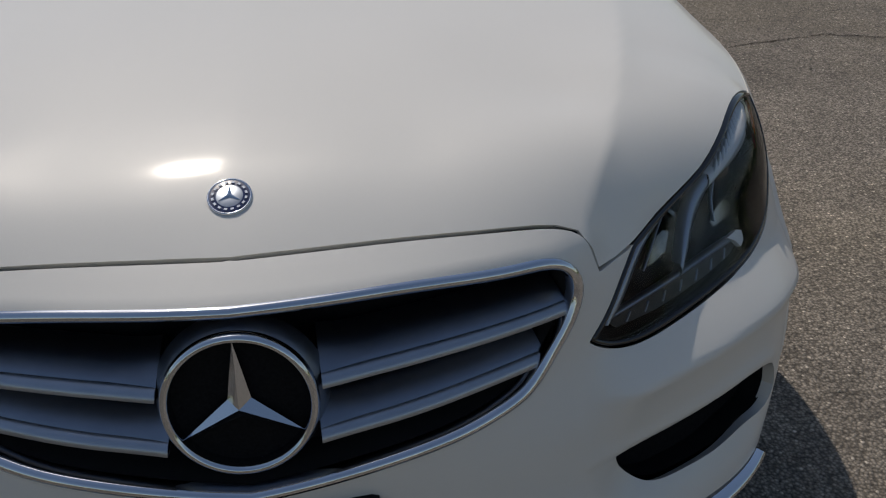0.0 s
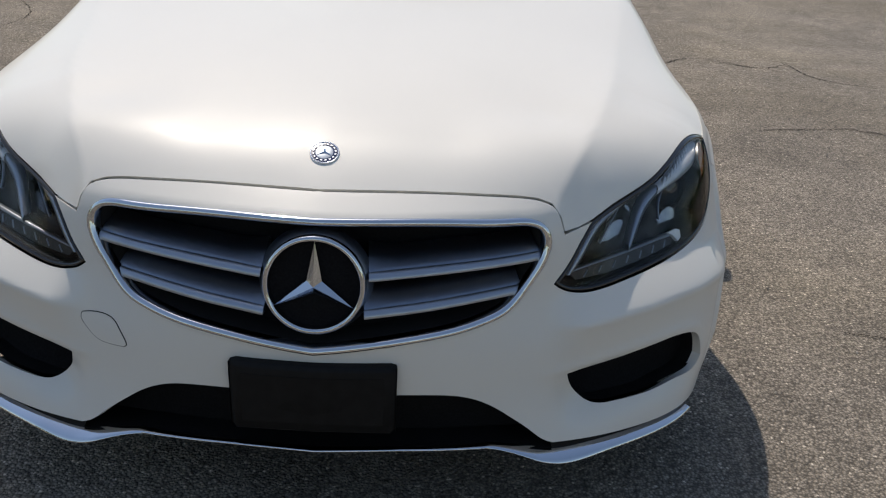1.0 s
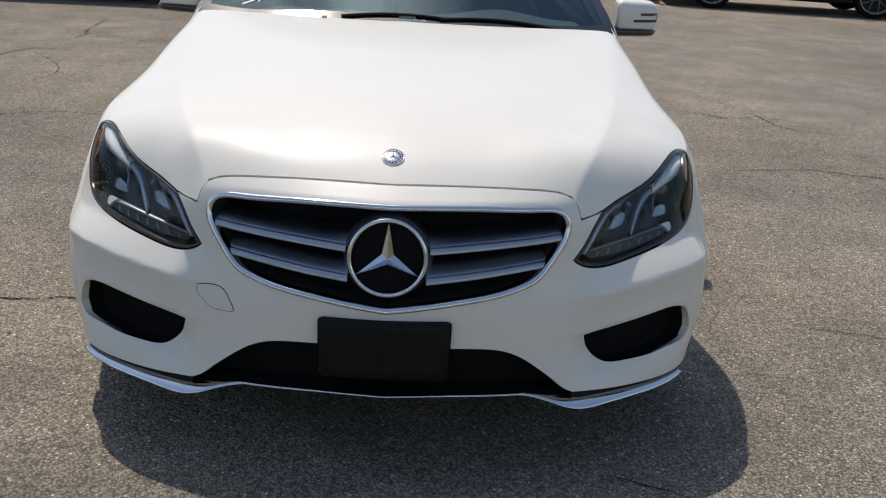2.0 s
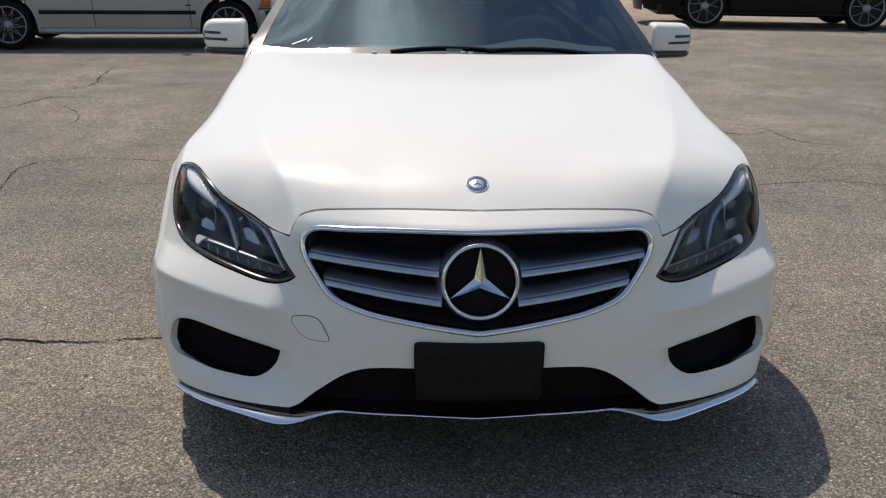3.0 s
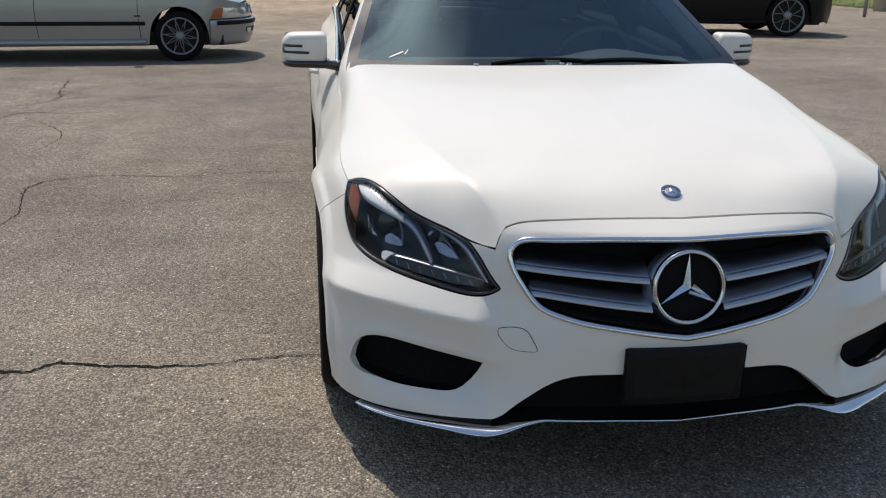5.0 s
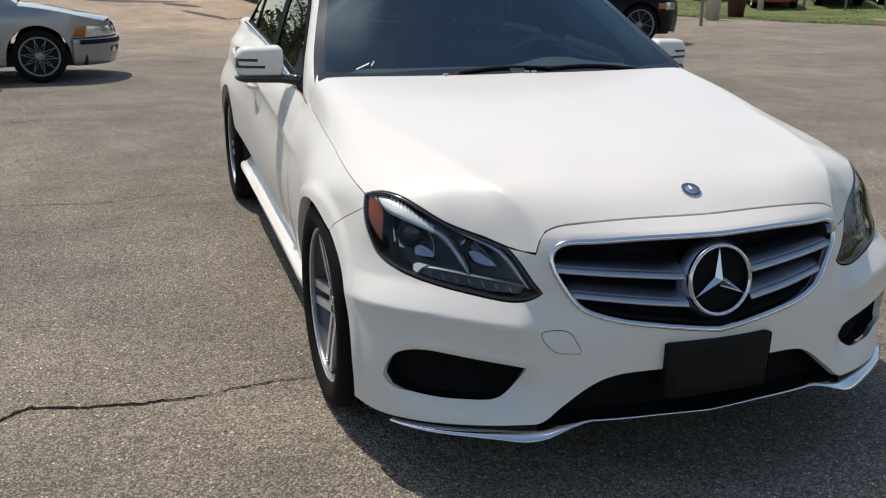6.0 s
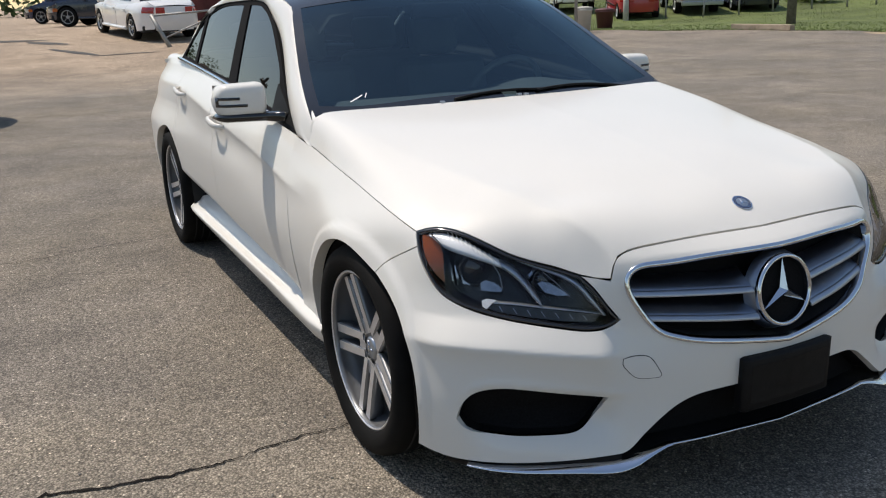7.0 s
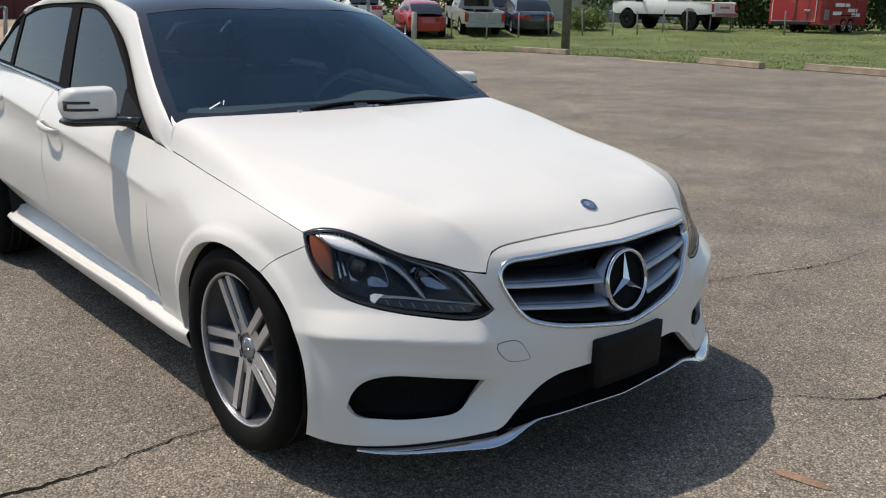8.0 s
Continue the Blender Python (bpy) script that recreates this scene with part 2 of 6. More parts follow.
def mirrored(me):
    """The mesh mirrored over x = 0."""
    v = [(-w.co.x, w.co.y, w.co.z) for w in me.vertices]
    f = [tuple(reversed(tuple(pl.vertices))) for pl in me.polygons]
    out = bpy.data.meshes.new(me.name)
    out.from_pydata(v, [], f)
    for m in me.materials:
        out.materials.append(m)
    normals = [None] * len(v)
    for lp in me.loops:
        nn = me.corner_normals[lp.index].vector
        normals[lp.vertex_index] = (-nn.x, nn.y, nn.z)
    for pl, src in zip(out.polygons, me.polygons):
        pl.use_smooth = src.use_smooth
        pl.material_index = src.material_index
    if all(src.use_smooth for src in me.polygons):
        out.normals_split_custom_set_from_vertices([n or (0, 0, 1) for n in normals])
    return out


def pair(name, me, mat, parent, label=""):
    """A part on both flanks of the car."""
    if isinstance(me, bmesh.types.BMesh):
        bm, me = me, bpy.data.meshes.new(name)
        bmesh.ops.recalc_face_normals(bm, faces=bm.faces)
        bm.to_mesh(me)
        bm.free()
    me.materials.append(mat)
    return part(name, me, None, parent, label), part(name, mirrored(me), None, parent, label)


def grid_mesh(rows, closed_u=False, closed_v=False, caps=False, smooth=True):
    """A mesh out of rows of points (rows x columns x 3)."""
    r = np.asarray(rows, float)
    nu, nv = r.shape[:2]
    faces = []
    for i in range(nu if closed_u else nu - 1):
        for j in range(nv if closed_v else nv - 1):
            a, b = i, (i + 1) % nu
            c, d = j, (j + 1) % nv
            faces.append((a * nv + c, b * nv + c, b * nv + d, a * nv + d))
    if caps and closed_v:
        faces.append(tuple(reversed(range(nv))))
        faces.append(tuple((nu - 1) * nv + j for j in range(nv)))
    bm = bmesh.new()
    vs = [bm.verts.new(p) for p in r.reshape(-1, 3)]
    for f in faces:
        q = []
        for i in f:
            if vs[i] not in q:
                q.append(vs[i])
        if len(q) > 2:
            fc = bm.faces.new(q)
            fc.smooth = smooth and len(f) == 4
    return bm


def lathe(profile, axis_x=True, turns=48, closed=False):
    """Turned round the x axis: profile of (x, radius)."""
    a = np.linspace(0, 2 * math.pi, turns, endpoint=False)
    pr = np.asarray(profile, float)
    rows = [[(x, r * math.cos(t), r * math.sin(t)) for x, r in pr] for t in a]
    return grid_mesh(rows, closed_u=True, closed_v=closed)


def tube(path, radius=0.01, flat=1.0, sides=8, ends=True):
    """A round or flattened bar along a path of points."""
    p = np.asarray(path, float)
    rad = np.broadcast_to(np.asarray(radius, float), (len(p),))
    rows = []
    for i in range(len(p)):
        t = p[min(i + 1, len(p) - 1)] - p[max(i - 1, 0)]
        t /= max(np.linalg.norm(t), 1e-9)
        up = np.array((0, 0, 1.0)) if abs(t[2]) < 0.9 else np.array((0, 1.0, 0))
        s = np.cross(t, up)
        s /= np.linalg.norm(s)
        w = np.cross(s, t)
        rows.append([p[i] + rad[i] * (math.cos(k) * s + flat * math.sin(k) * w) for k in np.linspace(0, 2 * math.pi, sides, endpoint=False)])
    return grid_mesh(rows, closed_v=True, caps=ends)


def box(size, at=(0, 0, 0), bevel=0.004, segments=2, m=None):
    bm = bmesh.new()
    bmesh.ops.create_cube(bm, size=1)
    bmesh.ops.scale(bm, vec=size, verts=bm.verts)
    if bevel:
        bmesh.ops.bevel(bm, geom=list(bm.edges), offset=bevel, segments=segments, affect="EDGES", profile=0.5)
    if m is not None:
        bmesh.ops.transform(bm, matrix=m, verts=bm.verts)
    bmesh.ops.translate(bm, vec=at, verts=bm.verts)
    return bm


def joined(*bms):
    out = bmesh.new()
    for b in bms:
        me = bpy.data.meshes.new("tmp")
        b.to_mesh(me)
        out.from_mesh(me)
        b.free()
        bpy.data.meshes.remove(me)
    return out

# ---- the shape of the sedan: its flanks and its nose ----
# flank: half width over y (rows) and z (columns)
FZ = [.17, .30, .45, .58, .68, .76, .84, .92, 1.02]
FLANK = {
    0.85: [.890, .905, .916, .914, .899, .864, .800, .70, .55],
    1.20: [.868, .880, .902, .906, .895, .867, .818, .74, .58],
    1.55: [.866, .872, .895, .900, .884, .862, .830, .780, .70],
    2.20: [.866, .872, .895, .900, .890, .866, .852, .808, .70],
    2.90: [.866, .872, .895, .902, .898, .880, .864, .830, .736],
    3.72: [.866, .885, .914, .920, .914, .900, .884, .853, .763],
    4.40: [.83, .85, .872, .88, .88, .875, .862, .83, .75],
    4.86: [.70, .72, .74, .75, .75, .745, .735, .71, .64],
}
def smooth_step(t):
    t = np.clip(t, 0, 1)
    return t * t * (3 - 2 * t)


crease_z = spline([1.2, 1.53, 1.85, 2.29, 3.3, 4.6], [.692, .730, .768, .815, .897, .93])
_fl = spline(FZ, np.array([spline(list(FLANK), np.array(list(FLANK.values())))(y)[0] for y in np.linspace(.7, 4.9, 337)]).T)
def flank_plain(y, z):
    y, z = np.broadcast_arrays(np.atleast_1d(np.asarray(y, float)), np.asarray(z, float))
    rows = _fl(z.ravel())
    k = np.clip((y.ravel() - .7) / 4.2 * 336, 0, 335.999)
    i = k.astype(int)
    f = k - i
    ar = np.arange(len(i))
    return (rows[ar, i] * (1 - f) + rows[ar, i + 1] * f).reshape(y.shape)


def crease(y, z):
    """The sharp shoulder crease, rising to the rear."""
    fade = smooth_step((y - 1.22) / 0.45) * np.clip((4.7 - y) / 0.6, 0, 1)
    h = z - crease_z(np.ravel(y)).reshape(np.shape(y))
    d = np.sqrt(h ** 2 + .002 ** 2) - .002
    return 0.016 * fade * np.where(h > 0, np.exp(-d / 0.085), np.exp(-d / 0.034))



def flank(y, z):
    """Half width of the body side at y, z."""
    y, z = np.broadcast_arrays(np.atleast_1d(np.asarray(y, float)), np.asarray(z, float))
    # the doors tuck in under a line that rises to the rear
    tuck = np.clip(.352 + (y - 1.49) * .074 - z, 0, .2) * .62 * np.clip((y - 1.35) / .3, 0, 1) * np.clip((3.9 - y) / .4, 0, 1)
    # the rear quarter draws in over the wheel arch
    haunch = .045 * smooth_step((y - 2.7) / 1.3) * smooth_step((z - .66) / .16) * (1 - .6 * smooth_step((z - .96) / .08))
    return flank_plain(y, z) + crease(y, z) - tuck - haunch


# nose: plan curves (x, y) by height
NOSE = {
 .17: [(0, .055), (.25, .060), (.47, .086), (.65, .180), (.80, .30), (.868, .42)],
 .27: [(0, .050), (.25, .062), (.47, .115), (.655, .190), (.808, .302), (.882, .432)],
 .35: [(0, .048), (.25, .065), (.47, .130), (.66, .205), (.815, .312), (.892, .452)],
 .44: [(0, .043), (.22, .062), (.43, .122), (.63, .198), (.798, .308), (.890, .468)],
 .54: [(0, .058), (.22, .078), (.43, .148), (.63, .230), (.787, .335), (.880, .497)],
 .62: [(0, .100), (.22, .115), (.43, .160), (.628, .274), (.785, .385), (.871, .553)],
 .69: [(0, .152), (.22, .160), (.44, .190), (.637, .323), (.795, .431), (.860, .597)],
 .76: [(0, .205), (.22, .212), (.44, .245), (.654, .377), (.778, .494), (.822, .575)],
 .86: [(0, .330), (.22, .340), (.44, .390), (.630, .526), (.703, .641), (.745, .745)],
}
AXIS = 1.2
PHI = np.radians(np.linspace(0, 121, 243))
_rows = []
for _z, _c in NOSE.items():
    _c = np.array(_c + [(flank_plain(y, _z)[0], y) for y in (.75 if _z < .7 else .95, 1.2, 1.5, 1.8)])
    _ph = np.arctan2(_c[:, 0], AXIS - _c[:, 1])
    _r = np.hypot(_c[:, 0], AXIS - _c[:, 1])
    _ph = np.concatenate([-_ph[2:0:-1], _ph])
    _r = np.concatenate([_r[2:0:-1], _r])
    _rows.append(spline(_ph, _r)(PHI))
_nz = spline(list(NOSE), np.array(_rows))


def nose_r(phi, z):
    phi, z = np.broadcast_arrays(np.atleast_1d(np.asarray(phi, float)), np.asarray(z, float))
    rows = _nz(z.ravel())
    k = np.clip(np.abs(phi.ravel()) / PHI[-1] * (len(PHI) - 1), 0, len(PHI) - 1.001)
    i = k.astype(int)
    f = k - i
    ar = np.arange(len(i))
    r = (rows[ar, i] * (1 - f) + rows[ar, i + 1] * f).reshape(phi.shape)
    # the grille stands nearly upright; the panel over it lies back to the hood
    up = np.interp(z, [.52, .56, .62, .66, .698, .704, .7365, .756], [0, .004, .022, .043, .0625, .064, .028, 0])
    r = r + up * np.exp(-(np.degrees(np.abs(phi)) / 18.5) ** 2.4)
    # a faint prow along the middle
    r = r + .0035 * np.exp(-np.degrees(np.abs(phi)) / 5)
    # the bumper is scooped out round the side vents, over the blade below them
    a, b = (np.degrees(np.abs(phi)) - 33.5) / 8.5, (z - .305) / .052
    r = r - .040 * np.exp(-a ** 6 - b ** 2)
    # the shelf under the lamps ends in a crease, with a hollow below it
    pd = np.degrees(np.abs(phi))
    zc = np.interp(pd, [22, 28, 33, 38, 43, 50], [.470, .483, .495, .506, .508, .500])
    up = np.sqrt((z - zc) ** 2 + .004 ** 2) - .004
    shelf = np.where(z > zc, np.maximum(0, 1 - up / .058), np.exp(-up / .042))
    r = r + .029 * shelf * smooth_step((pd - 22.5) / 4.5) * smooth_step((55 - pd) / 10)
    # the rolled flange over the side vents, running on inwards as a fine fold
    zl = np.interp(pd, [21, 25.5, 31, 34.3, 37.8, 40.1, 42.1, 44, 46], [.366, .376, .397, .408, .416, .412, .398, .366, .33])
    r = r + .0055 * np.exp(-((z - zl) / .013) ** 2) * smooth_step((pd - 21) / 5) * smooth_step((45 - pd) / 5)
    # the rolled lip round the front wheel arch
    yy, w = AXIS - r * np.cos(phi), np.degrees(np.abs(phi)) > 48
    d = np.hypot((yy - .85) / .395, (np.maximum(z, .315) - .315) / .36) - 1
    r = r + np.where(w, .009 * (1 - smooth_step((d - .06) / .08)) * np.clip((z - .20) / .12, 0, 1), 0)
    return r + np.where(np.abs(phi) > 1.5, crease(AXIS - r * np.cos(phi), z), 0)


def nose(phi, z, out=0.0):
    """Point of the nose skin at the angle phi round the upright axis and the height z."""
    r = nose_r(phi, z) + out
    return np.stack([r * np.sin(phi), AXIS - r * np.cos(phi), np.broadcast_to(z, r.shape)], -1)


NU = 1.08


def nose_uv(u, v, out=0.0):
    return nose(np.asarray(u) / NU, v, out)


def deg(points):
    """(degrees, height) to the nose's (u, v)."""
    return [(radians(a) * NU, z) for a, z in points]


def flank_uv(y, z, out=0.0):
    return np.stack([flank(y, z) + out, np.asarray(y, float), np.broadcast_to(z, np.shape(y))], -1)


def house_uv(y, z, out=0.0):
    """The side glass, leaning in."""
    z = np.asarray(z, float)
    return np.stack([.775 - .46 * (z - .95) - .10 * (z - .95) * (z - 1.36) + out, np.asarray(y, float), z], -1)


def plate_spline(points, stiff=0.0):
    """A thin plate z(x, y) through points (x, y, z), mirrored over x = 0; stiff points may be missed a little."""
    p = np.asarray(points, float)
    give = np.broadcast_to(np.asarray(stiff, float), (len(p),))
    twin = p[:, 0] > 1e-3
    p, give = np.concatenate([p, p[twin] * (-1, 1, 1)]), np.concatenate([give, give[twin]])
    n = len(p)

    def kern(a, b):
        d2 = ((a[:, None, :2] - b[None, :, :2]) ** 2).sum(-1)
        return np.where(d2 > 1e-12, 0.5 * d2 * np.log(np.maximum(d2, 1e-12)), 0)
    a = np.zeros((n + 3, n + 3))
    a[:n, :n] = kern(p, p) + np.diag(give)
    a[:n, n], a[:n, n + 1:] = 1, p[:, :2]
    a[n, :n], a[n + 1:, :n] = 1, p[:, :2].T
    w = np.linalg.solve(a, np.concatenate([p[:, 2], [0, 0, 0]]))

    def z(x, y):
        q = np.stack([np.asarray(x, float), np.asarray(y, float)], -1)
        return kern(q, p) @ w[:n] + w[n] + q @ w[n + 1:]
    return z

# ---- the white sedan ----
sedan = thing("sedan", "pearl white four-door sedan with tinted glass parked on asphalt", "car")

# lines on the nose, as (degrees round, height)
HOOD_FRONT = [(0, .7365), (11.5, .736), (19, .731), (22, .725), (23.5, .716), (24.3, .703), (24.7, .680), (25, .658)]
LAMP_TOP = [(52.3, .753), (51.2, .761), (48.8, .769), (46.8, .768), (45.3, .764), (43.6, .756), (40.6, .736), (38, .715), (34.7, .696), (31.5, .682), (28.8, .668)]
LAMP_IN = [(28.8, .668), (27, .635), (25.4, .594), (23.9, .559)]
LAMP_LOW = [(23.9, .559), (25, .545), (26.4, .538), (28.2, .538), (32, .549), (37.5, .567), (41.6, .583), (44.5, .598), (47.2, .621), (49.2, .657), (50.5, .688), (51.5, .721)]
LAMP_BACK = [(51.5, .721), (51.9, .737), (52.3, .753)]
BUMPER_SEAM = [(51.5, .721), (54.5, .692), (57.6, .659), (59.5, .626)]
ARCH_FRONT = [(59.5, .626), (56, .585), (52.4, .508), (50.3, .398), (50.0, .281), (50.7, .188)]
ARCH_REAR = [(94.3, .27), (93, .389), (88.3, .511), (81.2, .614), (73.2, .666), (66.8, .666), (61.4, .638), (59.5, .626)]
BUMPER_LOW = [(50.7, .188), (46, .187), (42.4, .192), (32, .205), (23.9, .218)]
INTAKE_TOP = [(23.9, .218), (22.8, .228), (21.3, .254), (19.4, .285), (17, .32), (14.2, .344), (11.2, .352), (8, .354), (0, .354)]
GRILLE = [(0, .449), (2, .4535), (6, .465), (10.2, .477), (13.9, .488), (16.8, .502), (18.8, .518), (20.5, .55), (21.7, .582), (22.7, .615), (23.2, .649),
          (22.9, .671), (21.8, .689), (18.4, .696), (11.2, .7005), (0, .702)]
VENT = [[(44.2, .308), (43.5, .346), (42.1, .381), (40.1, .399), (37.8, .404), (34.3, .396), (31, .384), (25.5, .364)],
        [(25.5, .364), (26.4, .331), (27.9, .291), (29.3, .273), (32.5, .267), (36.9, .266), (40.6, .271), (43.1, .283), (44.2, .308)]]
FENDER_TOP = [(52.3, .753), (55.9, .770), (60.2, .7850), (65.4, .7972), (72.2, .8087), (79.7, .8213), (87.9, .8352), (97.3, .8500), (106.4, .866)]

vent_hole = outline(*[deg(r) for r in VENT], step=.006)
fascia = outline(deg(HOOD_FRONT), deg([(25, .658), (26.8, .664), (28.8, .668)]), deg(LAMP_IN), deg(LAMP_LOW),
                 deg(BUMPER_SEAM), deg(ARCH_FRONT), deg(BUMPER_LOW), deg(INTAKE_TOP), deg([(0, .354), (0, .449)]), deg(GRILLE), deg([(0, .702), (0, .7365)]), step=.010)
shut = fascia.copy()
shut = grown(fascia, -.0022)
shut[fascia[:, 0] < 1e-6, 0] = 0
me = skin([shut, vent_hole], nose_uv, .011, .02, both=True)
bumper = part("front_bumper", me, PAINT, sedan)

# tow-eye cover, a hairline plug in the bumper
cover = outline(deg([(23.6, .463), (21.5, .467), (20.2, .460), (19.3, .435), (18.8, .411), (19.6, .408), (21.9, .412), (23.0, .430), (23.7, .452), (23.6, .463)]), step=.006)
part("tow_cover_joint", mirrored(skin([grown(cover, .0018)], lambda u, v: nose_uv(u, v, .0006), .012, .001)), DARK, bumper, "thin dark joint")
part("tow_cover", mirrored(skin([cover], lambda u, v: nose_uv(u, v, .0016), .012, .001)), PAINT, bumper)

# fender
fender_loop = outline(deg(FENDER_TOP), deg([(106.4, .866), (111, .875), (114.7, .884)]), deg([(114.7, .884), (110.4, .735), (106.6, .553), (106.2, .40), (107, .27)]),
                      deg([(107, .27), (94.3, .27)]), deg(ARCH_REAR), deg(BUMPER_SEAM[::-1]), deg(LAMP_BACK), step=.012)
pair("fender", skin([grown(fender_loop, -.0010)], nose_uv, .013, .035), PAINT, sedan)

# hood: a crowned sheet that meets the nose along its edge, with two soft ridges
hood_edge = np.concatenate([nose_uv(*np.array(curve(deg(r), .03)).T) for r in (HOOD_FRONT, [(25, .658), (26.8, .664), (28.8, .668)], LAMP_TOP[::-1], FENDER_TOP)])
spine = spline([.158, .229, .40, .70, 1.0, 1.41, 1.6], [.737, .7795, .838, .893, .932, .971, .986])
PILLAR_IN = [(.784, 1.468, .942), (.777, 1.520, .973), (.764, 1.592, 1.013), (.728, 1.74, 1.090), (.647, 2.02, 1.250), (.597, 2.20, 1.335), (.570, 2.6, 1.386),
             (.556, 3.05, 1.380), (.572, 3.45, 1.338), (.61, 3.95, 1.14), (.65, 4.2, 1.05), (.66, 4.35, 1.045)]
PILLAR_OUT = [(.809, 1.441, .867), (.813, 1.52, .879), (.808, 1.60, .890), (.752, 1.847, .998), (.668, 2.138, 1.174), (.630, 2.371, 1.282), (.600, 2.657, 1.363),
              (.598, 3.1, 1.368), (.610, 3.55, 1.338), (.668, 3.80, 1.205), (.728, 3.98, 1.05), (.745, 4.35, 1.035)]
COWL = [(.776, 1.468), (.60, 1.447), (.40, 1.428), (.2, 1.416), (0, 1.412)]
hood_edge = hood_edge[np.concatenate([[True], np.linalg.norm(np.diff(hood_edge, axis=0), axis=1) > 2e-3])]
lamp_edge = nose_uv(*np.array(curve(deg(LAMP_TOP[::-1]), .02)).T)
seam_edge = nose_uv(*np.array(curve(deg(FENDER_TOP), .02)).T)[1:]
wing_edge = np.concatenate([lamp_edge, seam_edge, np.array(PILLAR_OUT[1:3])])
wing_edge = wing_edge[np.concatenate([[True], np.diff(np.maximum.accumulate(wing_edge[:, 1])) > 1e-4])]


def hood_plain(x, y):
    """Cross-sections: a flat dome, a hollow beside it, then the shoulder that rolls down to the wing."""
    x, y = np.abs(np.asarray(x, float)), np.asarray(y, float)
    xe = sum(np.interp(y + d, wing_edge[:, 1], wing_edge[:, 0]) for d in (-.04, -.02, 0, .02, .04)) / 5
    ze = sum(np.interp(y + d, wing_edge[:, 1], wing_edge[:, 2]) for d in (-.04, -.02, 0, .02, .04)) / 5
    c = spine(y.ravel()).reshape(y.shape)
    q = np.clip(x / xe, 0, 1.06)
    # flat across the middle, then a shoulder; towards the windscreen the sides stand up like a wall
    yc = np.clip(y.ravel(), .2, 1.5)
    power, wall, roll = (spline([.2, .7, 1.0, 1.3, 1.5], v)(yc).reshape(y.shape) for v in ([3.0, 3.2, 3.5, 4.0, 4.5], [0, .08, .44, .80, 1.0], [.08, .062, .038, .028, .022]))
    qc = np.minimum(q, 1)
    g = (1 - wall) * (1 - qc ** power) + wall * (1 - np.exp(-(1 - qc) / roll)) - 3 * np.maximum(q - 1, 0)
    # two soft creases: one from the screen's corner to the grille's, one along the wing
    yr = np.clip(y.ravel(), .3, 1.5)
    yr = np.clip(y.ravel(), .18, 1.5)
    inner_x = spline([.18, .22, .30, .42, .60, .80, 1.05, 1.4, 1.5], [.442, .462, .505, .553, .606, .648, .696, .748, .765])(yr).reshape(y.shape)
    fade = smooth_step((y - .28) / .25)
    # the edge of the dome falls sharply outwards into the hollow
    s = x - inner_x
    e = np.sqrt(s ** 2 + .007 ** 2)
    lift = (.0045 + .0105 * smooth_step((.95 - y) / .6)) * smooth_step((y - .19) / .10) * np.where(s < 0, np.exp(-(e - .007) / .11), np.exp(-(e - .007) / .042)) * smooth_step((1.55 - y) / .4)
    # a faint fold down the middle
    lift = lift + .0026 * np.exp(-np.sqrt(x ** 2 + .002 ** 2) / .09)
    lift = lift + .0015 * fade * np.exp(-np.sqrt((q - .925) ** 2 + .015 ** 2) / .045) * smooth_step((1.45 - y) / .4) * smooth_step((1.02 - q) / .05)
    # towards the grille the dome is nearly flat out to its edge and then drops to the lamp
    xi, w = inner_x, np.clip((x - inner_x) / np.maximum(xe - inner_x, .03), 0, 1.3)
    zi = c - .028
    flat = np.where(x < xi, c - .028 * (np.minimum(x / xi, 1)) ** 2, ze + (zi - ze) * (1 - .85 * w - .15 * w ** 3))
    flat = flat + .0026 * np.exp(-np.sqrt(x ** 2 + .002 ** 2) / .09)
    k = 1 - smooth_step((y - .34) / .24)
    return (ze + (c - ze) * g + lift) * (1 - k) + flat * k


front_edge = nose_uv(*np.array(curve(deg(HOOD_FRONT), .02)).T)
hood_rim = np.concatenate([front_edge, lamp_edge, seam_edge])
rest = hood_rim[:, 2] - hood_plain(hood_rim[:, 0], hood_rim[:, 1])
calm = [(0, y, 0) for y in (.200, .235, .32, .42, .55, .75, 1.0, 1.25, 1.41)] + [(.25, .30, 0), (.28, .42, 0), (.3, .6, 0), (.3, .9, 0), (.35, 1.2, 0), (.4, 1.43, 0), (.46, .42, 0), (.5, .55, 0), (.55, .75, 0), (.58, 1.0, 0), (.6, 1.25, 0), (.7, 1.46, 0)]
mend = plate_spline(np.concatenate([np.column_stack([hood_rim[:, :2], rest]), np.array(calm)]), [1e-6] * len(rest) + [3e-5] * len(calm))


def hood_z(x, y):
    x, y = np.asarray(x, float), np.asarray(y, float)
    return hood_plain(x, y) + mend(x, y)


def hood_xy(x, y):
    return np.stack([np.asarray(x, float), np.asarray(y, float), hood_z(x, y)], -1)


edge2 = hood_edge[:, :2]
rear2 = np.concatenate([curve([PILLAR_OUT[0][:2], COWL[0]], .015)[:-1], curve(COWL, .03)])
hood_loop = np.concatenate([edge2[:-1], rear2, curve([COWL[-1], (0, float(edge2[0, 1]))], .03)[1:-1]])
keep = np.linalg.norm(hood_loop - np.roll(hood_loop, 1, 0), axis=1) > 2e-3
hood_loop = hood_loop[keep]
shut = grown(hood_loop, -.0018)
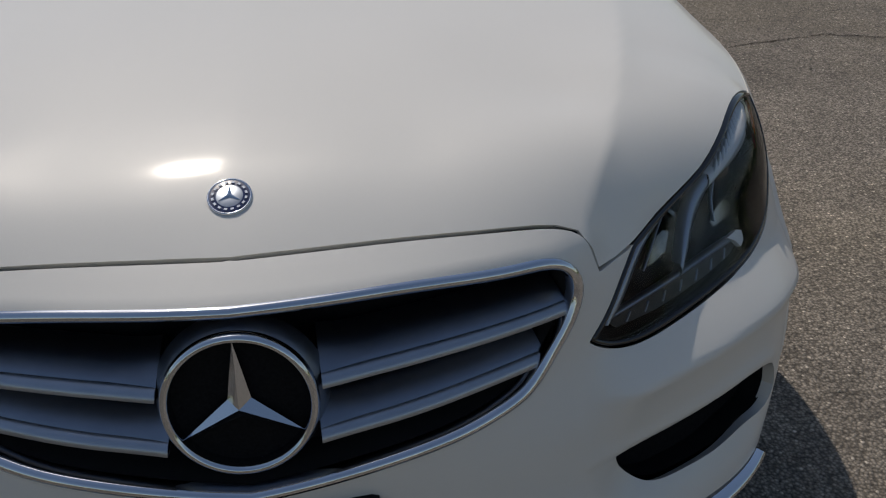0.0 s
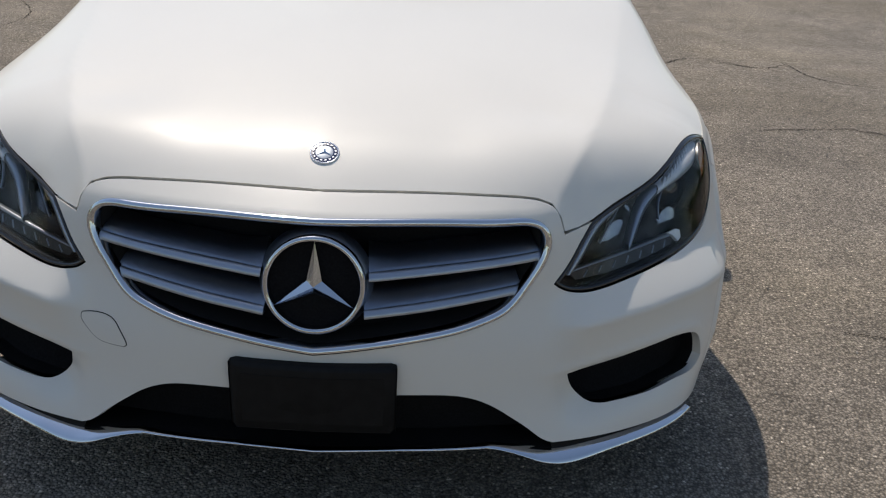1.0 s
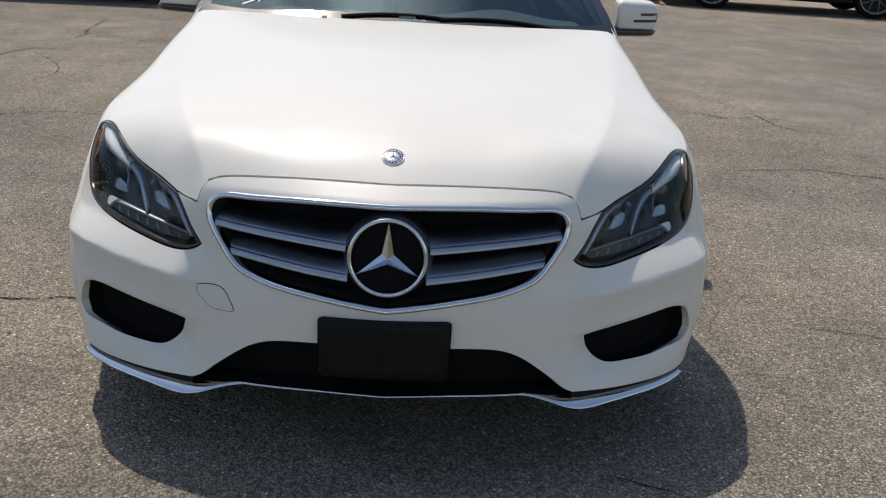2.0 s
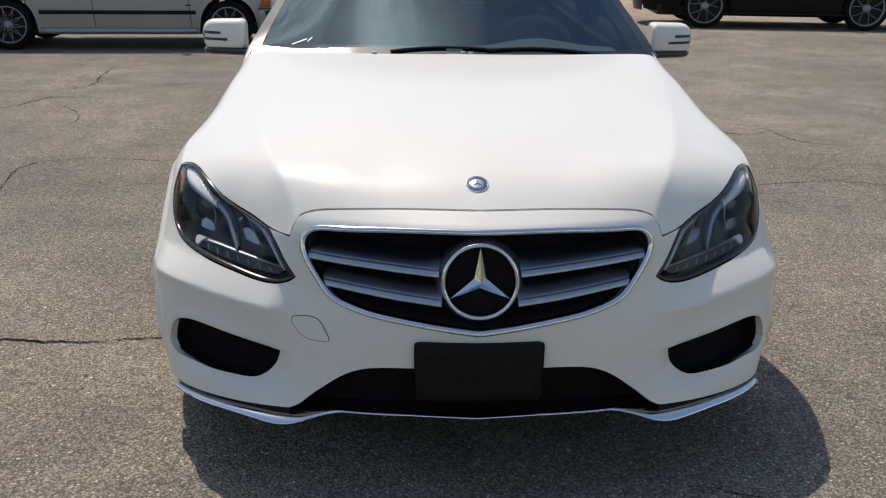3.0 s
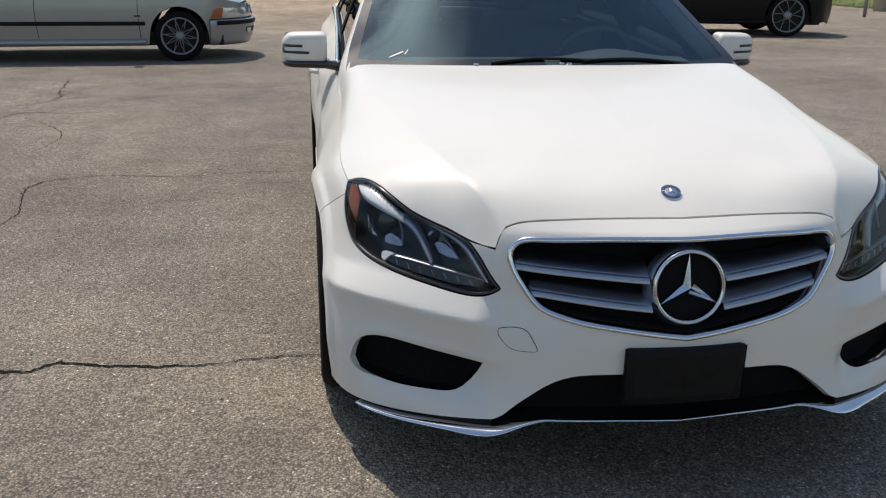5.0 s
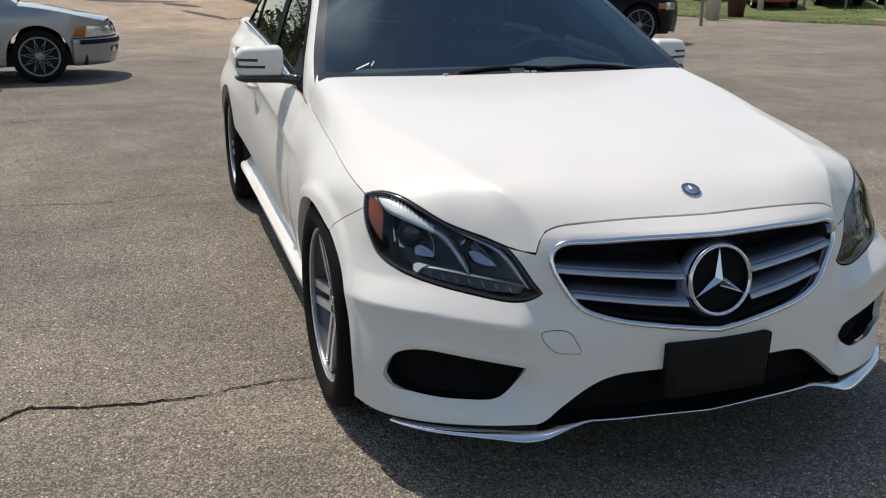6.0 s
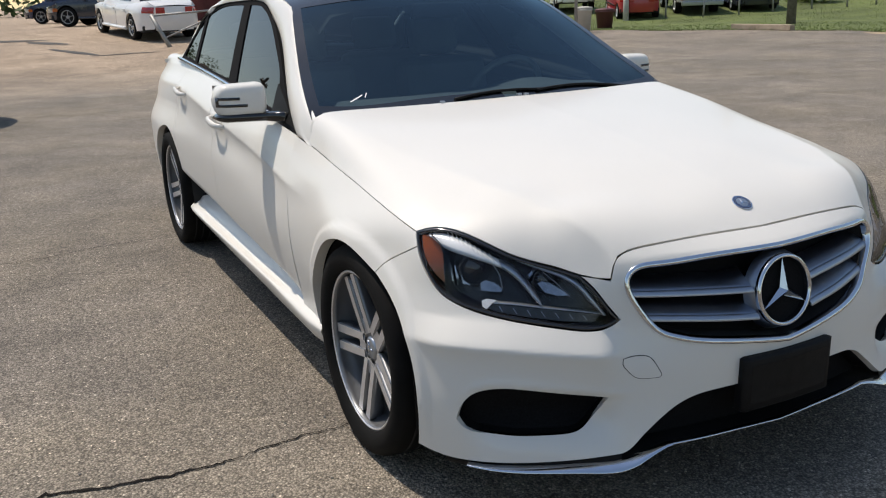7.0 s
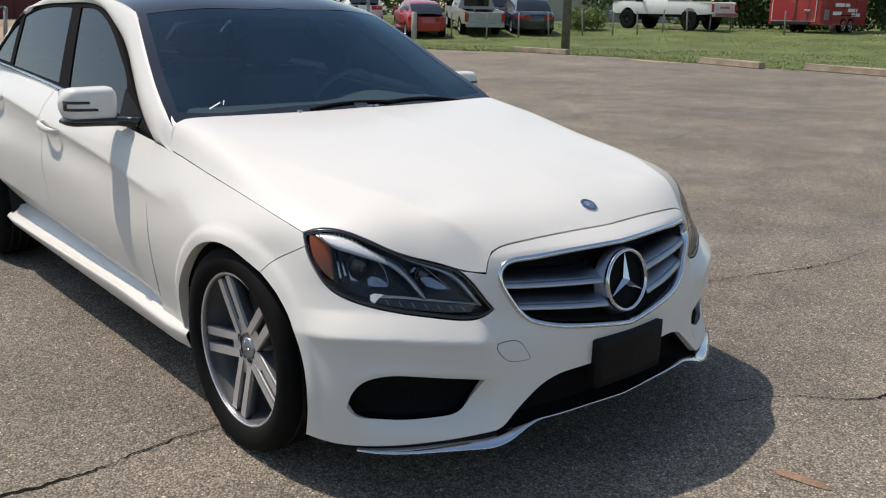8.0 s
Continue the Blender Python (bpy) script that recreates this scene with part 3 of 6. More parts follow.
# along the wing the hood's side stands nearly upright: a finer joint
k = (.75 * smooth_step((hood_loop[:, 1] - .5) / .4) * (hood_loop[:, 0] > .6))[:, None]
shut = shut * (1 - k) + hood_loop * k
shut[hood_loop[:, 0] < 1e-6, 0] = 0
hood = part("hood", skin([shut], hood_xy, .016, .018, both=True), PAINT, sedan)

# dark gutters under the shut lines
for r in (HOOD_FRONT, FENDER_TOP, BUMPER_SEAM):
    p = np.array(curve(deg(r), .03))
    pair("seam_gutter", tube(nose_uv(p[:, 0], p[:, 1], -.0105), .0034, sides=6), DARK, sedan)

# greenhouse: the top skin runs from the cowl over the roof to the rear glass
top_points = list(PILLAR_IN) + [(0, 1.415, .968), (.40, 1.432, .962), (.6, 1.452, .950), (0, 1.74, 1.164), (.4, 1.78, 1.168), (0, 2.06, 1.351), (.35, 2.09, 1.350), (0, 2.3, 1.412), (0, 2.65, 1.452), (0, 3.1, 1.447),
                                     (0, 3.45, 1.405), (0, 3.9, 1.245), (0, 4.27, 1.075), (.3, 2.65, 1.440), (.3, 3.1, 1.432)]
top_z = plate_spline(top_points, 1e-6)


def top_xy(x, y, out=0.0):
    return np.stack([np.asarray(x, float), np.asarray(y, float), top_z(x, y) + out], -1)


def half_loop(*runs, step=.03):
    lp = outline(*runs, step=step)
    lp[np.abs(lp[:, 0]) < 1e-6, 0] = 0
    return lp


screen = half_loop([(0, 1.420), (.2, 1.424), (.40, 1.436), (.60, 1.456), (.786, 1.474)], [(.786, 1.474), (.779, 1.522), (.766, 1.594), (.730, 1.745), (.650, 2.025), (.601, 2.185)],
                   [(.601, 2.185), (.35, 2.10), (0, 2.055)], [(0, 2.055), (0, 1.425)])
inner = half_loop([(0, 1.455), (.2, 1.460), (.40, 1.474), (.60, 1.500), (.735, 1.535)], [(.735, 1.535), (.690, 1.74), (.618, 2.00), (.578, 2.135)],
                  [(.578, 2.135), (.35, 2.075), (0, 2.042)], [(0, 2.025), (0, 1.455)])
windscreen = part("windscreen", skin([screen], top_xy, .04, 0, both=True), GLASS, sedan, "dark tinted windscreen")
windscreen.visible_shadow = False
band = np.concatenate([screen[screen[:, 0] > 0], inner[inner[:, 0] > 0][::-1]])
part("screen_band", skin([band], lambda x, y: top_xy(x, y, .0015), .03, 0, both=True), GLOSSBLACK, windscreen, "black border of the windscreen")
roof = half_loop([(0, 2.06), (.35, 2.105), (.604, 2.19)], [(.604, 2.19), (.580, 2.6), (.566, 3.05), (.576, 3.40)], [(.576, 3.40), (.3, 3.44), (0, 3.45)], [(0, 3.45), (0, 2.06)])
part("panorama_roof", skin([roof], top_xy, .05, .01, both=True), GLOSSBLACK, sedan, "black glass panorama roof")
rear_glass = half_loop([(0, 3.455), (.3, 3.445), (.563, 3.405)], [(.563, 3.405), (.60, 3.95), (.635, 4.17)], [(.635, 4.17), (.3, 4.25), (0, 4.27)], [(0, 4.27), (0, 3.455)])
part("rear_window", skin([rear_glass], top_xy, .05, .006, both=True), TINT, sedan)

# pillars and roof rails
pin, pout = spline(range(12), PILLAR_IN), spline(range(12), PILLAR_OUT)
k = np.linspace(0, 11, 111)
a, b = pin(k), pout(k)
side = b - a
along = np.gradient(a, axis=0)
nrm = np.cross(along, side)
nrm /= np.maximum(np.linalg.norm(nrm, axis=1), 1e-9)[:, None]
nrm *= np.sign(nrm[:, 2:3] + nrm[:, :1])
rows = []
for w in np.linspace(-.06, 1.06, 11):
    c = np.clip(w, 0, 1)
    lift = .016 * 4 * c * (1 - c) - (0.012 if w < 0 or w > 1 else 0)
    rows.append(a + side * c + nrm * lift)
rows = np.array(rows)
# its foot takes the shape of the hood's corner
foot = rows[:, 0].copy()
rise = hood_z(foot[:, 0], foot[:, 1]) - foot[:, 2]
rise[[0, -1]] -= .008
rows[:, :, 2] += rise[:, None] * (1 - smooth_step(k / 2.2))[None, :]
# a tongue under the hood's edge closes the joint
tongue = rows[:, 0] - np.array((0, .012, 0))
tongue[:, 2] = hood_z(tongue[:, 0], tongue[:, 1]) - .010
tongue[:2, 2] -= .020
rows = np.concatenate([tongue[:, None], rows], 1)
pair("roof_rail", grid_mesh(rows), PAINT, sedan)

# doors and rear quarter
BELT = [(1.575, .884), (2.0, .922), (2.64, .972), (3.25, 1.007), (3.96, 1.040)]
SEAM_A = [(1.575, .884), (1.523, .735), (1.47, .553), (1.46, .40), (1.468, .285)]
SEAM_B = [(2.735, .978), (2.70, .817), (2.655, .70), (2.60, .55), (2.59, .42), (2.60, .285)]
SEAM_C = [(3.66, 1.026), (3.64, .88), (3.55, .75), (3.42, .60), (3.345, .45), (3.33, .285)]
belt_z = spline([p[0] for p in BELT], [p[1] for p in BELT])


def belt(y0, y1):
    return [(y, float(belt_z(y)[0])) for y in np.linspace(y0, y1, 5)]


def door(name, front, back):
    lp = outline(front, [front[-1], back[-1]], back[::-1], belt(back[0][0], front[0][0]), step=.02)
    return pair(name, skin([grown(lp, -.002)], flank_uv, .010, .02), PAINT, sedan)


door("front_door", SEAM_A, SEAM_B)
door("rear_door", SEAM_B, SEAM_C)
quarter = outline(SEAM_C[:5], [(3.345, .45), (3.42, .57), (3.55, .655), (3.724, .690), (3.90, .655), (4.03, .57), (4.105, .45), (4.12, .27)], [(4.12, .27), (4.5, .25), (4.85, .30)],
                  [(4.85, .30), (4.86, .6), (4.84, .98)], [(4.84, .98), (4.5, 1.015), (4.3, 1.035), (3.96, 1.04)], belt(3.96, 3.66), step=.02)
pair("rear_quarter", skin([grown(quarter, -.002)], flank_uv, .03, .035), PAINT, sedan)
for c in (curve(SEAM_A, .04), curve(SEAM_B, .04), curve(SEAM_C[:5], .04)):
    c = np.array(c)
    pair("door_gutter", tube(np.stack([flank(c[:, 0], c[:, 1]) - .014, c[:, 0], c[:, 1]], 1), .010, sides=6), DARK, sedan)

# sill skirt
rows = []
for y in np.linspace(1.235, 3.36, 44):
    e = smooth_step((y - 1.235) / .12) * smooth_step((3.36 - y) / .10)
    low = .195 + .048 * (y - 1.235) / 2.1
    top = .286 + .022 * smooth_step((y - 1.3) / .6)
    w = .010 * (1 - e)
    ledge = .018 * smooth_step((y - 1.45) / .4) * smooth_step((3.2 - y) / .4)
    rows.append([(.74, y, top + .040), (.822, y, top + .032), (.846 - w, y, top + .012 - ledge * .6), (.868 - w, y, top - .002 - ledge), (.887 - w, y, top - .012 - ledge * .5), (.897 - w, y, top - .020),
                 (.899 - w, y, top - .028), (.894 - w, y, (top + low) / 2), (.882 - w, y, low + .012), (.868 - w, y, low), (.80, y, low - .004), (.70, y, low)])
pair("sill_skirt", grid_mesh(rows), PAINT, sedan)

# tail
lid_z = plate_spline([(0, 4.29, 1.07), (0, 4.6, 1.06), (0, 4.86, 1.03), (.4, 4.86, 1.02), (.64, 4.22, 1.045), (.70, 4.5, 1.02), (.66, 4.84, .985), (.4, 4.3, 1.065)], 1e-6)
lid = half_loop([(0, 4.285), (.3, 4.265), (.64, 4.19)], [(.64, 4.19), (.735, 4.35), (.73, 4.55), (.645, 4.85)], [(.645, 4.85), (.3, 4.885), (0, 4.89)], [(0, 4.89), (0, 4.285)])
part("boot_lid", skin([lid], lambda x, y: np.stack([x, y, lid_z(x, y)], -1), .05, .02, both=True), PAINT, sedan)
rows = [[(x * flank(4.85, z)[0], 4.855 + .035 * (1 - x * x) + .02 * math.sin((z - .3) * 4), z) for x in np.linspace(-1, 1, 21)] for z in np.linspace(.24, 1.0, 14)]
part("rear_bumper", grid_mesh(rows), PAINT, sedan)
for s in (-1, 1):
    rows = [[(s * (x * flank(4.85, z)[0]), 4.862 + .035 * (1 - x * x) + .02 * math.sin((z - .3) * 4), z) for x in np.linspace(.55, .98, 8)] for z in np.linspace(.74, .90, 5)]
    part("tail_lamp", grid_mesh(rows), AMBER, sedan, "red tail lamp")

# side windows
DLO = [[(1.625, .896), (2.0, .930), (2.64, .980), (3.25, 1.015), (3.95, 1.047)], [(3.95, 1.047), (3.88, 1.12), (3.76, 1.235), (3.66, 1.295), (3.5, 1.335), (3.1, 1.358), (2.657, 1.353), (2.371, 1.274), (2.138, 1.166), (1.847, .992), (1.625, .896)]]
FRONT_PANE = [[(1.93, .935), (2.62, .990)], [(2.62, .990), (2.835, 1.338)], [(2.835, 1.338), (2.657, 1.333), (2.391, 1.262), (2.16, 1.15), (1.99, 1.04), (1.93, .935)]]
REAR_PANE = [[(2.765, 1.003), (3.525, 1.040)], [(3.525, 1.040), (3.625, 1.285)], [(3.625, 1.285), (3.45, 1.322), (3.1, 1.340), (2.95, 1.338)], [(2.95, 1.338), (2.765, 1.003)]]
QUARTER_PANE = [[(3.585, 1.048), (3.89, 1.063)], [(3.89, 1.063), (3.80, 1.17), (3.71, 1.245)], [(3.71, 1.245), (3.672, 1.262)], [(3.672, 1.262), (3.585, 1.048)]]
panes = [outline(*p, step=.03) for p in (FRONT_PANE, REAR_PANE, QUARTER_PANE)]
pair("window_frame", skin([outline(*DLO, step=.03)] + panes, house_uv, .04, .02), MESHBLACK, sedan, "black window surround")
for nm, lp in zip(("front_side_window", "rear_side_window", "quarter_window"), panes):
    for ob in pair(nm, skin([grown(lp, .004)], lambda u, v: house_uv(u, v, -.005), .06, 0), TINT, sedan, "dark tinted side window"):
        ob.visible_shadow = False
strip = np.array([(float(.787 - .46 * (belt_z(y)[0] - .95)), y, float(belt_z(y)[0]) + .006) for y in np.linspace(1.95, 3.97, 40)])
pair("belt_moulding", tube(strip, .009, flat=1.2), CHROME, sedan, "bright belt moulding")

rows = [[(x, y, float(belt_z(y)[0]) - d) for x, d in ((.64, .03), (.68, -.012), (.768, -.012), (float(flank(y, belt_z(y)[0])[0]) - .022, .014))] for y in np.linspace(1.62, 3.9, 20)]
pair("window_ledge", grid_mesh(rows), CABIN, sedan)
pair("door_card", box((.03, 2.2, .50), (.735, 2.70, .70), .01), CABIN, sedan)

# door handles with their scoops
for y, z in ((2.54, .836), (3.45, .902)):
    rows = []
    for q in np.linspace(-1, 1, 15):
        yy = y + .105 * q
        x = float(flank(yy, z)[0]) + .004 + .034 * (1 - q ** 4)
        h = .016 * (1 - .45 * q * q)
        rows.append([(x + .010 * math.cos(t), yy, z + .012 * q + h * math.sin(t)) for t in np.linspace(0, 2 * math.pi, 12, endpoint=False)])
    pair("door_handle", grid_mesh(rows, closed_v=True, caps=True), PAINT, sedan)
    rows = [[(float(flank(y + .07 * r * math.cos(t), z - .004 + .032 * r * math.sin(t))[0]) + .002, y + .07 * r * math.cos(t), z - .004 + .032 * r * math.sin(t))
             for t in np.linspace(0, 2 * math.pi, 28, endpoint=False)] for r in (.05, .4, .75, 1)]
    pair("handle_scoop", grid_mesh(rows, closed_v=True), PAINT, sedan)

# wheel wells and floor pan
for y in (.85, 3.724):
    rows = []
    for t in np.linspace(-.25, math.pi + .25, 26):
        c, s = math.cos(t), math.sin(t)
        rows.append([(x, y + .392 * c, .315 + .362 * s) for x in (.42, .60, .80, .872)])
    pair("wheel_arch_liner", grid_mesh(rows), DARK, sedan)
    pair("inner_wing", box((.02, .80, .55), (.43, y, .42), .004), DARK, sedan)
part("floor_pan", box((1.5, 4.3, .09), (0, 2.55, .235), .02), DARK, sedan)
part("engine_bay", box((1.0, 1.05, .30), (0, .88, .42), .02), DARK, sedan)


def wheel(mirror, at):
    """A five-twin-spoke alloy wheel with its tyre and brake; its face looks along +x."""
    w = part("wheel", lathe([(-.11, .225), (-.10, .235), (.085, .239), (.098, .235), (.104, .242), (.100, .247), (.06, .231), (-.09, .221), (-.11, .225)], turns=64), WHEEL_SIDE, sedan)
    part("rim_lip", lathe([(.094, .238), (.103, .2395), (.105, .243), (.103, .2465), (.094, .248)], turns=72), WHEEL_FACE, w, "bright machined rim edge")
    part("tyre", lathe([(-.095, .242), (-.114, .258), (-.120, .272), (-.124, .290), (-.116, .314), (-.095, .3245), (-.05, .327), (.05, .327), (.095, .3245), (.116, .314), (.123, .290), (.120, .270), (.113, .254), (.103, .2465), (.09, .240)],
                       turns=72), RUBBER, w, "black low-profile tyre")
    grooves = joined(*[lathe([(x - .004, .3275), (x - .003, .3285), (x + .003, .3285), (x + .004, .3275)], turns=64) for x in (-.06, -.02, .02, .06)])
    part("tread_groove", grooves, DARK, w)
    part("brake_disc", lathe([(-.005, .04), (-.004, .165), (.012, .165), (.013, .04)], turns=48), DISC, w, "worn steel brake disc")
    part("wheel_back", lathe([(-.04, .0), (-.04, .224)], turns=32), DARK, w)
    bm = box((.06, .10, .16), (.005, .15, .03), .012)
    part("brake_caliper", bm, WHEEL_SIDE, w)
    for s in range(5):
        base = math.pi / 2 + s * 2 * math.pi / 5
        for q in (-1, 1):
            rows, face = [], []
            for t in np.linspace(0, 1, 9):
                r = .050 + t * (.232 - .050)
                lat = q * (.0275 + .001 * t)
                half = .0130 + .0020 * t
                x0 = .070 + .020 * t - .004 * t * t
                ty, tz = -math.sin(base), math.cos(base)
                cy, cz = r * math.cos(base) + lat * ty, r * math.sin(base) + lat * tz
                pts = [(x0 - .045, -half * .7), (x0 - .010, -half * 1.15), (x0, -half), (x0, half), (x0 - .010, half * 1.15), (x0 - .045, half * .7)]
                rows.append([(x, cy + d * ty, cz + d * tz) for x, d in pts])
                face.append([(x0 + .0015, cy + d * ty, cz + d * tz) for d in (-half * .93, -half * .3, half * .3, half * .93)])
            sp = part("spoke", grid_mesh(rows, closed_v=True, caps=True), WHEEL_SIDE, w)
            part("spoke_face", grid_mesh(face), WHEEL_FACE, sp, "machined bright face")
        # the web that joins the two spokes at the hub
        web = [[(x, r * math.cos(base) - d * math.sin(base), r * math.sin(base) + d * math.cos(base)) for x, d in ((.020, -.034), (.066, -.030), (.069, -.015), (.066, 0), (.069, .015), (.066, .030), (.020, .034))]
               for r in (.045, .07, .088, .094)]
        part("spoke_web", grid_mesh(web), WHEEL_FACE, w)
    part("hub", lathe([(.0, .075), (.05, .072), (.060, .060), (.062, .045), (.06, .02), (.06, 0)], turns=40), WHEEL_SIDE, w)
    part("hub_cap", lathe([(.056, .036), (.066, .035), (.070, .030), (.071, .015), (.0715, .0)], turns=36), SATIN, w, "grey hub cap with a plain raised star")
    for s in range(3):
        ang = math.pi / 2 + s * 2 * math.pi / 3
        part("cap_star", tube([(.0725, 0, 0), (.0725, .024 * math.cos(ang), .024 * math.sin(ang))], [.004, .001], sides=6), CHROME, w)
    for s in range(5):
        ang = math.pi / 2 + (s + .5) * 2 * math.pi / 5
        bm = lathe([(.045, .0), (.064, .0), (.066, .007), (.064, .009), (.045, .0095)], turns=6)
        bmesh.ops.translate(bm, vec=(0, .056 * math.cos(ang), .056 * math.sin(ang)), verts=bm.verts)
        part("wheel_bolt", bm, DISC, w)
    w.matrix_local = at
    return w


for y in (.85, 3.724):
    wheel(False, pose(.792, y, .3275, 12 if y < 1 else -20, 0, 0))
    wheel(True, pose(-.792, y, .3275, 0, 0, 180) @ pose(0, 0, 0, 26 if y < 1 else 33, 0, 0))

# ---- the sedan's face: grille, lamps, vents, plate, lip ----
def full(half):
    """A half outline that starts and ends on the centre line, closed with its mirror image."""
    h = np.array(half)
    return np.concatenate([h, h[-2:0:-1] * (-1, 1)])


def edging(loop, profile, closed=True):
    """A moulding round an outline on the nose: profile of (offset in the skin, stand-out)."""
    rows = []
    for d, o in profile:
        lp = grown(loop, d)
        rows.append(nose_uv(lp[:, 0], lp[:, 1], o))
    return grid_mesh(rows, closed_v=closed)


def ribbon(points, width, out, depth=.006, step=.010):
    """A raised bar on the nose along a line, width m wide (may taper)."""
    p = np.array(curve(deg(points), step))
    t = np.gradient(p, axis=0)
    t /= np.linalg.norm(t, axis=1)[:, None]
    s = np.stack([-t[:, 1], t[:, 0]], 1)
    w = np.interp(np.linspace(0, 1, len(p)), np.linspace(0, 1, len(np.atleast_1d(width))), np.atleast_1d(width)) / 2
    rows = []
    for c, o in ((-1, -depth), (-1, -.3 * depth), (-.6, 0), (.6, 0), (1, -.3 * depth), (1, -depth)):
        q = p + s * (w * c)[:, None]
        rows.append(nose_uv(q[:, 0], q[:, 1], out + o))
    return grid_mesh(rows, closed_u=True)


grille = part("grille", edging(full(curve(deg(GRILLE), .012)), [(.003, -.012), (.0025, .0015), (.0005, .0050), (-.005, .0060), (-.0105, .0025), (-.0118, -.004), (-.0118, -.018)]), CHROME, sedan, "black radiator grille in a chrome frame")
gl = full(curve(deg(GRILLE), .012))
part("grille_mesh", skin([grown(gl, -.006)], lambda u, v: nose_uv(u, v, -.085), .05, 0), MESHBLACK, grille)
part("grille_shroud", edging(gl, [(-.009, -.012), (-.009, -.05), (-.006, -.088)]), DARK, grille)
SLATS = [([(22.4, .621), (17, .614), (11, .606), (6.4, .600), (5.1, .5995)], .032), ([(20.5, .556), (16, .549), (11, .540), (6.4, .5315), (4.7, .5295)], .036)]
for line, rise in SLATS:
    p = np.array(curve(deg(line), .012))
    k = np.linspace(0, 1, len(p))
    near = np.clip((k - .78) / .22, 0, 1) ** 2
    rows = []
    for dz, o in ((-.007, -.012), (-.003, -.014), (.003, -.015), (.009, -.021), (.5, -.036), (1.0, -.066), (.75, -.082), (.0, -.070)):
        z = p[:, 1] + (dz if abs(dz) < .05 else dz * (rise + .010 * near))
        rows.append(nose_uv(p[:, 0], z, o + .008 * near))
    a = pair("slat", grid_mesh(rows, closed_u=True), SLAT, grille, "satin grey louvre")
    rows = []
    for dz, o in ((-.008, -.018), (-.0085, -.0045), (-.0075, -.0035), (-.001, -.0065), (.0045, -.011), (.0050, -.017)):
        rows.append(nose_uv(p[:, 0], p[:, 1] + dz, o + .006 * near))
    pair("slat_edge", grid_mesh(rows), SATIN, a[0], "polished front edge")

# the round emblem: a plain three-armed star in a ring
emblem = part("emblem", lathe([(-.034, .108), (-.022, .1045), (-.012, .1010), (-.006, .0975), (-.002, .0950)], turns=64), SLAT, grille, "plain chrome three-armed star in a ring")
part("emblem_disc", lathe([(-.012, .086), (-.010, .06), (-.008, .03), (-.0075, 0)], turns=48), MESHBLACK, emblem)
part("emblem_ring", lathe([(-.012, .0965), (.002, .0965), (.008, .0945), (.0105, .0905), (.009, .0865), (.003, .0842), (-.012, .084)], turns=72), CHROME, emblem)


def star(reach, neck, high, low):
    """A raised three-armed star that faces +x, one arm up."""
    bm = bmesh.new()
    top = bm.verts.new((high, 0, 0))
    ring, foot = [], []
    for i in range(6):
        a = math.pi / 2 + i * math.pi / 3
        r = reach if i % 2 == 0 else neck
        ring.append(bm.verts.new((low, r * math.cos(a), r * math.sin(a))))
        foot.append(bm.verts.new((low - .006 * reach / .085, r * math.cos(a), r * math.sin(a))))
    for i in range(6):
        j = (i + 1) % 6
        bm.faces.new((top, ring[i], ring[j]))
        bm.faces.new((ring[i], foot[i], foot[j], ring[j]))
    return bm


part("emblem_star", star(.085, .0165, .015, .001), CHROME, emblem)
emblem.matrix_local = pose(0, .068, .581, 0, 0, -90) @ pose(0, 0, 0, 0, -9, 0)

# hood badge
nb = Vector(hood_xy([0], [.242])[0] - hood_xy([0], [.217])[0])
badge = part("badge", lathe([(-.003, .0285), (.0010, .0285), (.0018, .0278), (.0018, .0264), (.0012, .0256)], turns=40), CHROME, hood, "small round badge with a plain star")
part("badge_field", lathe([(.0010, .0260), (.0014, .0175), (.0016, .017)], turns=36), BADGE_BLUE, badge)
part("badge_centre", lathe([(.0016, .0172), (.0020, .016), (.0022, .0)], turns=36), SATIN, badge)
part("badge_star", star(.0155, .0034, .0046, .0028), CHROME, badge)
for i in range(16):
    a = 2 * math.pi * (i + .5) / 16
    part("badge_bar", box((.0012, .0042, .0030), (0, 0, 0), 0, m=pose(.0020, .0214 * math.cos(a), .0212 * math.sin(a), math.degrees(a) + 90, 0, 0)), CHROME, badge)
tilt = math.degrees(math.atan2(nb.z, nb.y))
badge.matrix_local = Matrix.Translation(hood_xy([0], [.2295])[0] + np.array((0, 0, .0012))) @ pose(0, 0, 0, 0, 0, -90) @ pose(0, 0, 0, 0, -(90 - tilt), 0)

# lower intake, its floor, the plate panel
ik = outline(deg(INTAKE_TOP), deg([(0, .354), (0, .215)]), deg([(0, .215), (12, .222), (18, .224), (23.9, .218)]), step=.02)
ik[np.abs(ik[:, 0]) < 1e-6, 0] = 0
part("lower_intake", skin([ik], lambda u, v: nose_uv(u, v, -.075), .04, 0, both=True), MESHBLACK, bumper, "black lower air intake")
p = np.array(curve(deg(INTAKE_TOP), .015))
pair("intake_wall", grid_mesh([nose_uv(p[:, 0], p[:, 1] + .002, o) for o in (-.012, -.04, -.078)]), BLACK, bumper)
rows = []
for o in (-.004, -.05, -.12, -.25):
    q = np.linspace(-radians(24), radians(24), 41)
    z = np.interp(np.abs(np.degrees(q)), [0, 8, 17.4, 24], [.217, .222, .224, .205])
    rows.append(nose(q, z, o))
part("splitter", grid_mesh(rows), BLACK, bumper)
rows = []
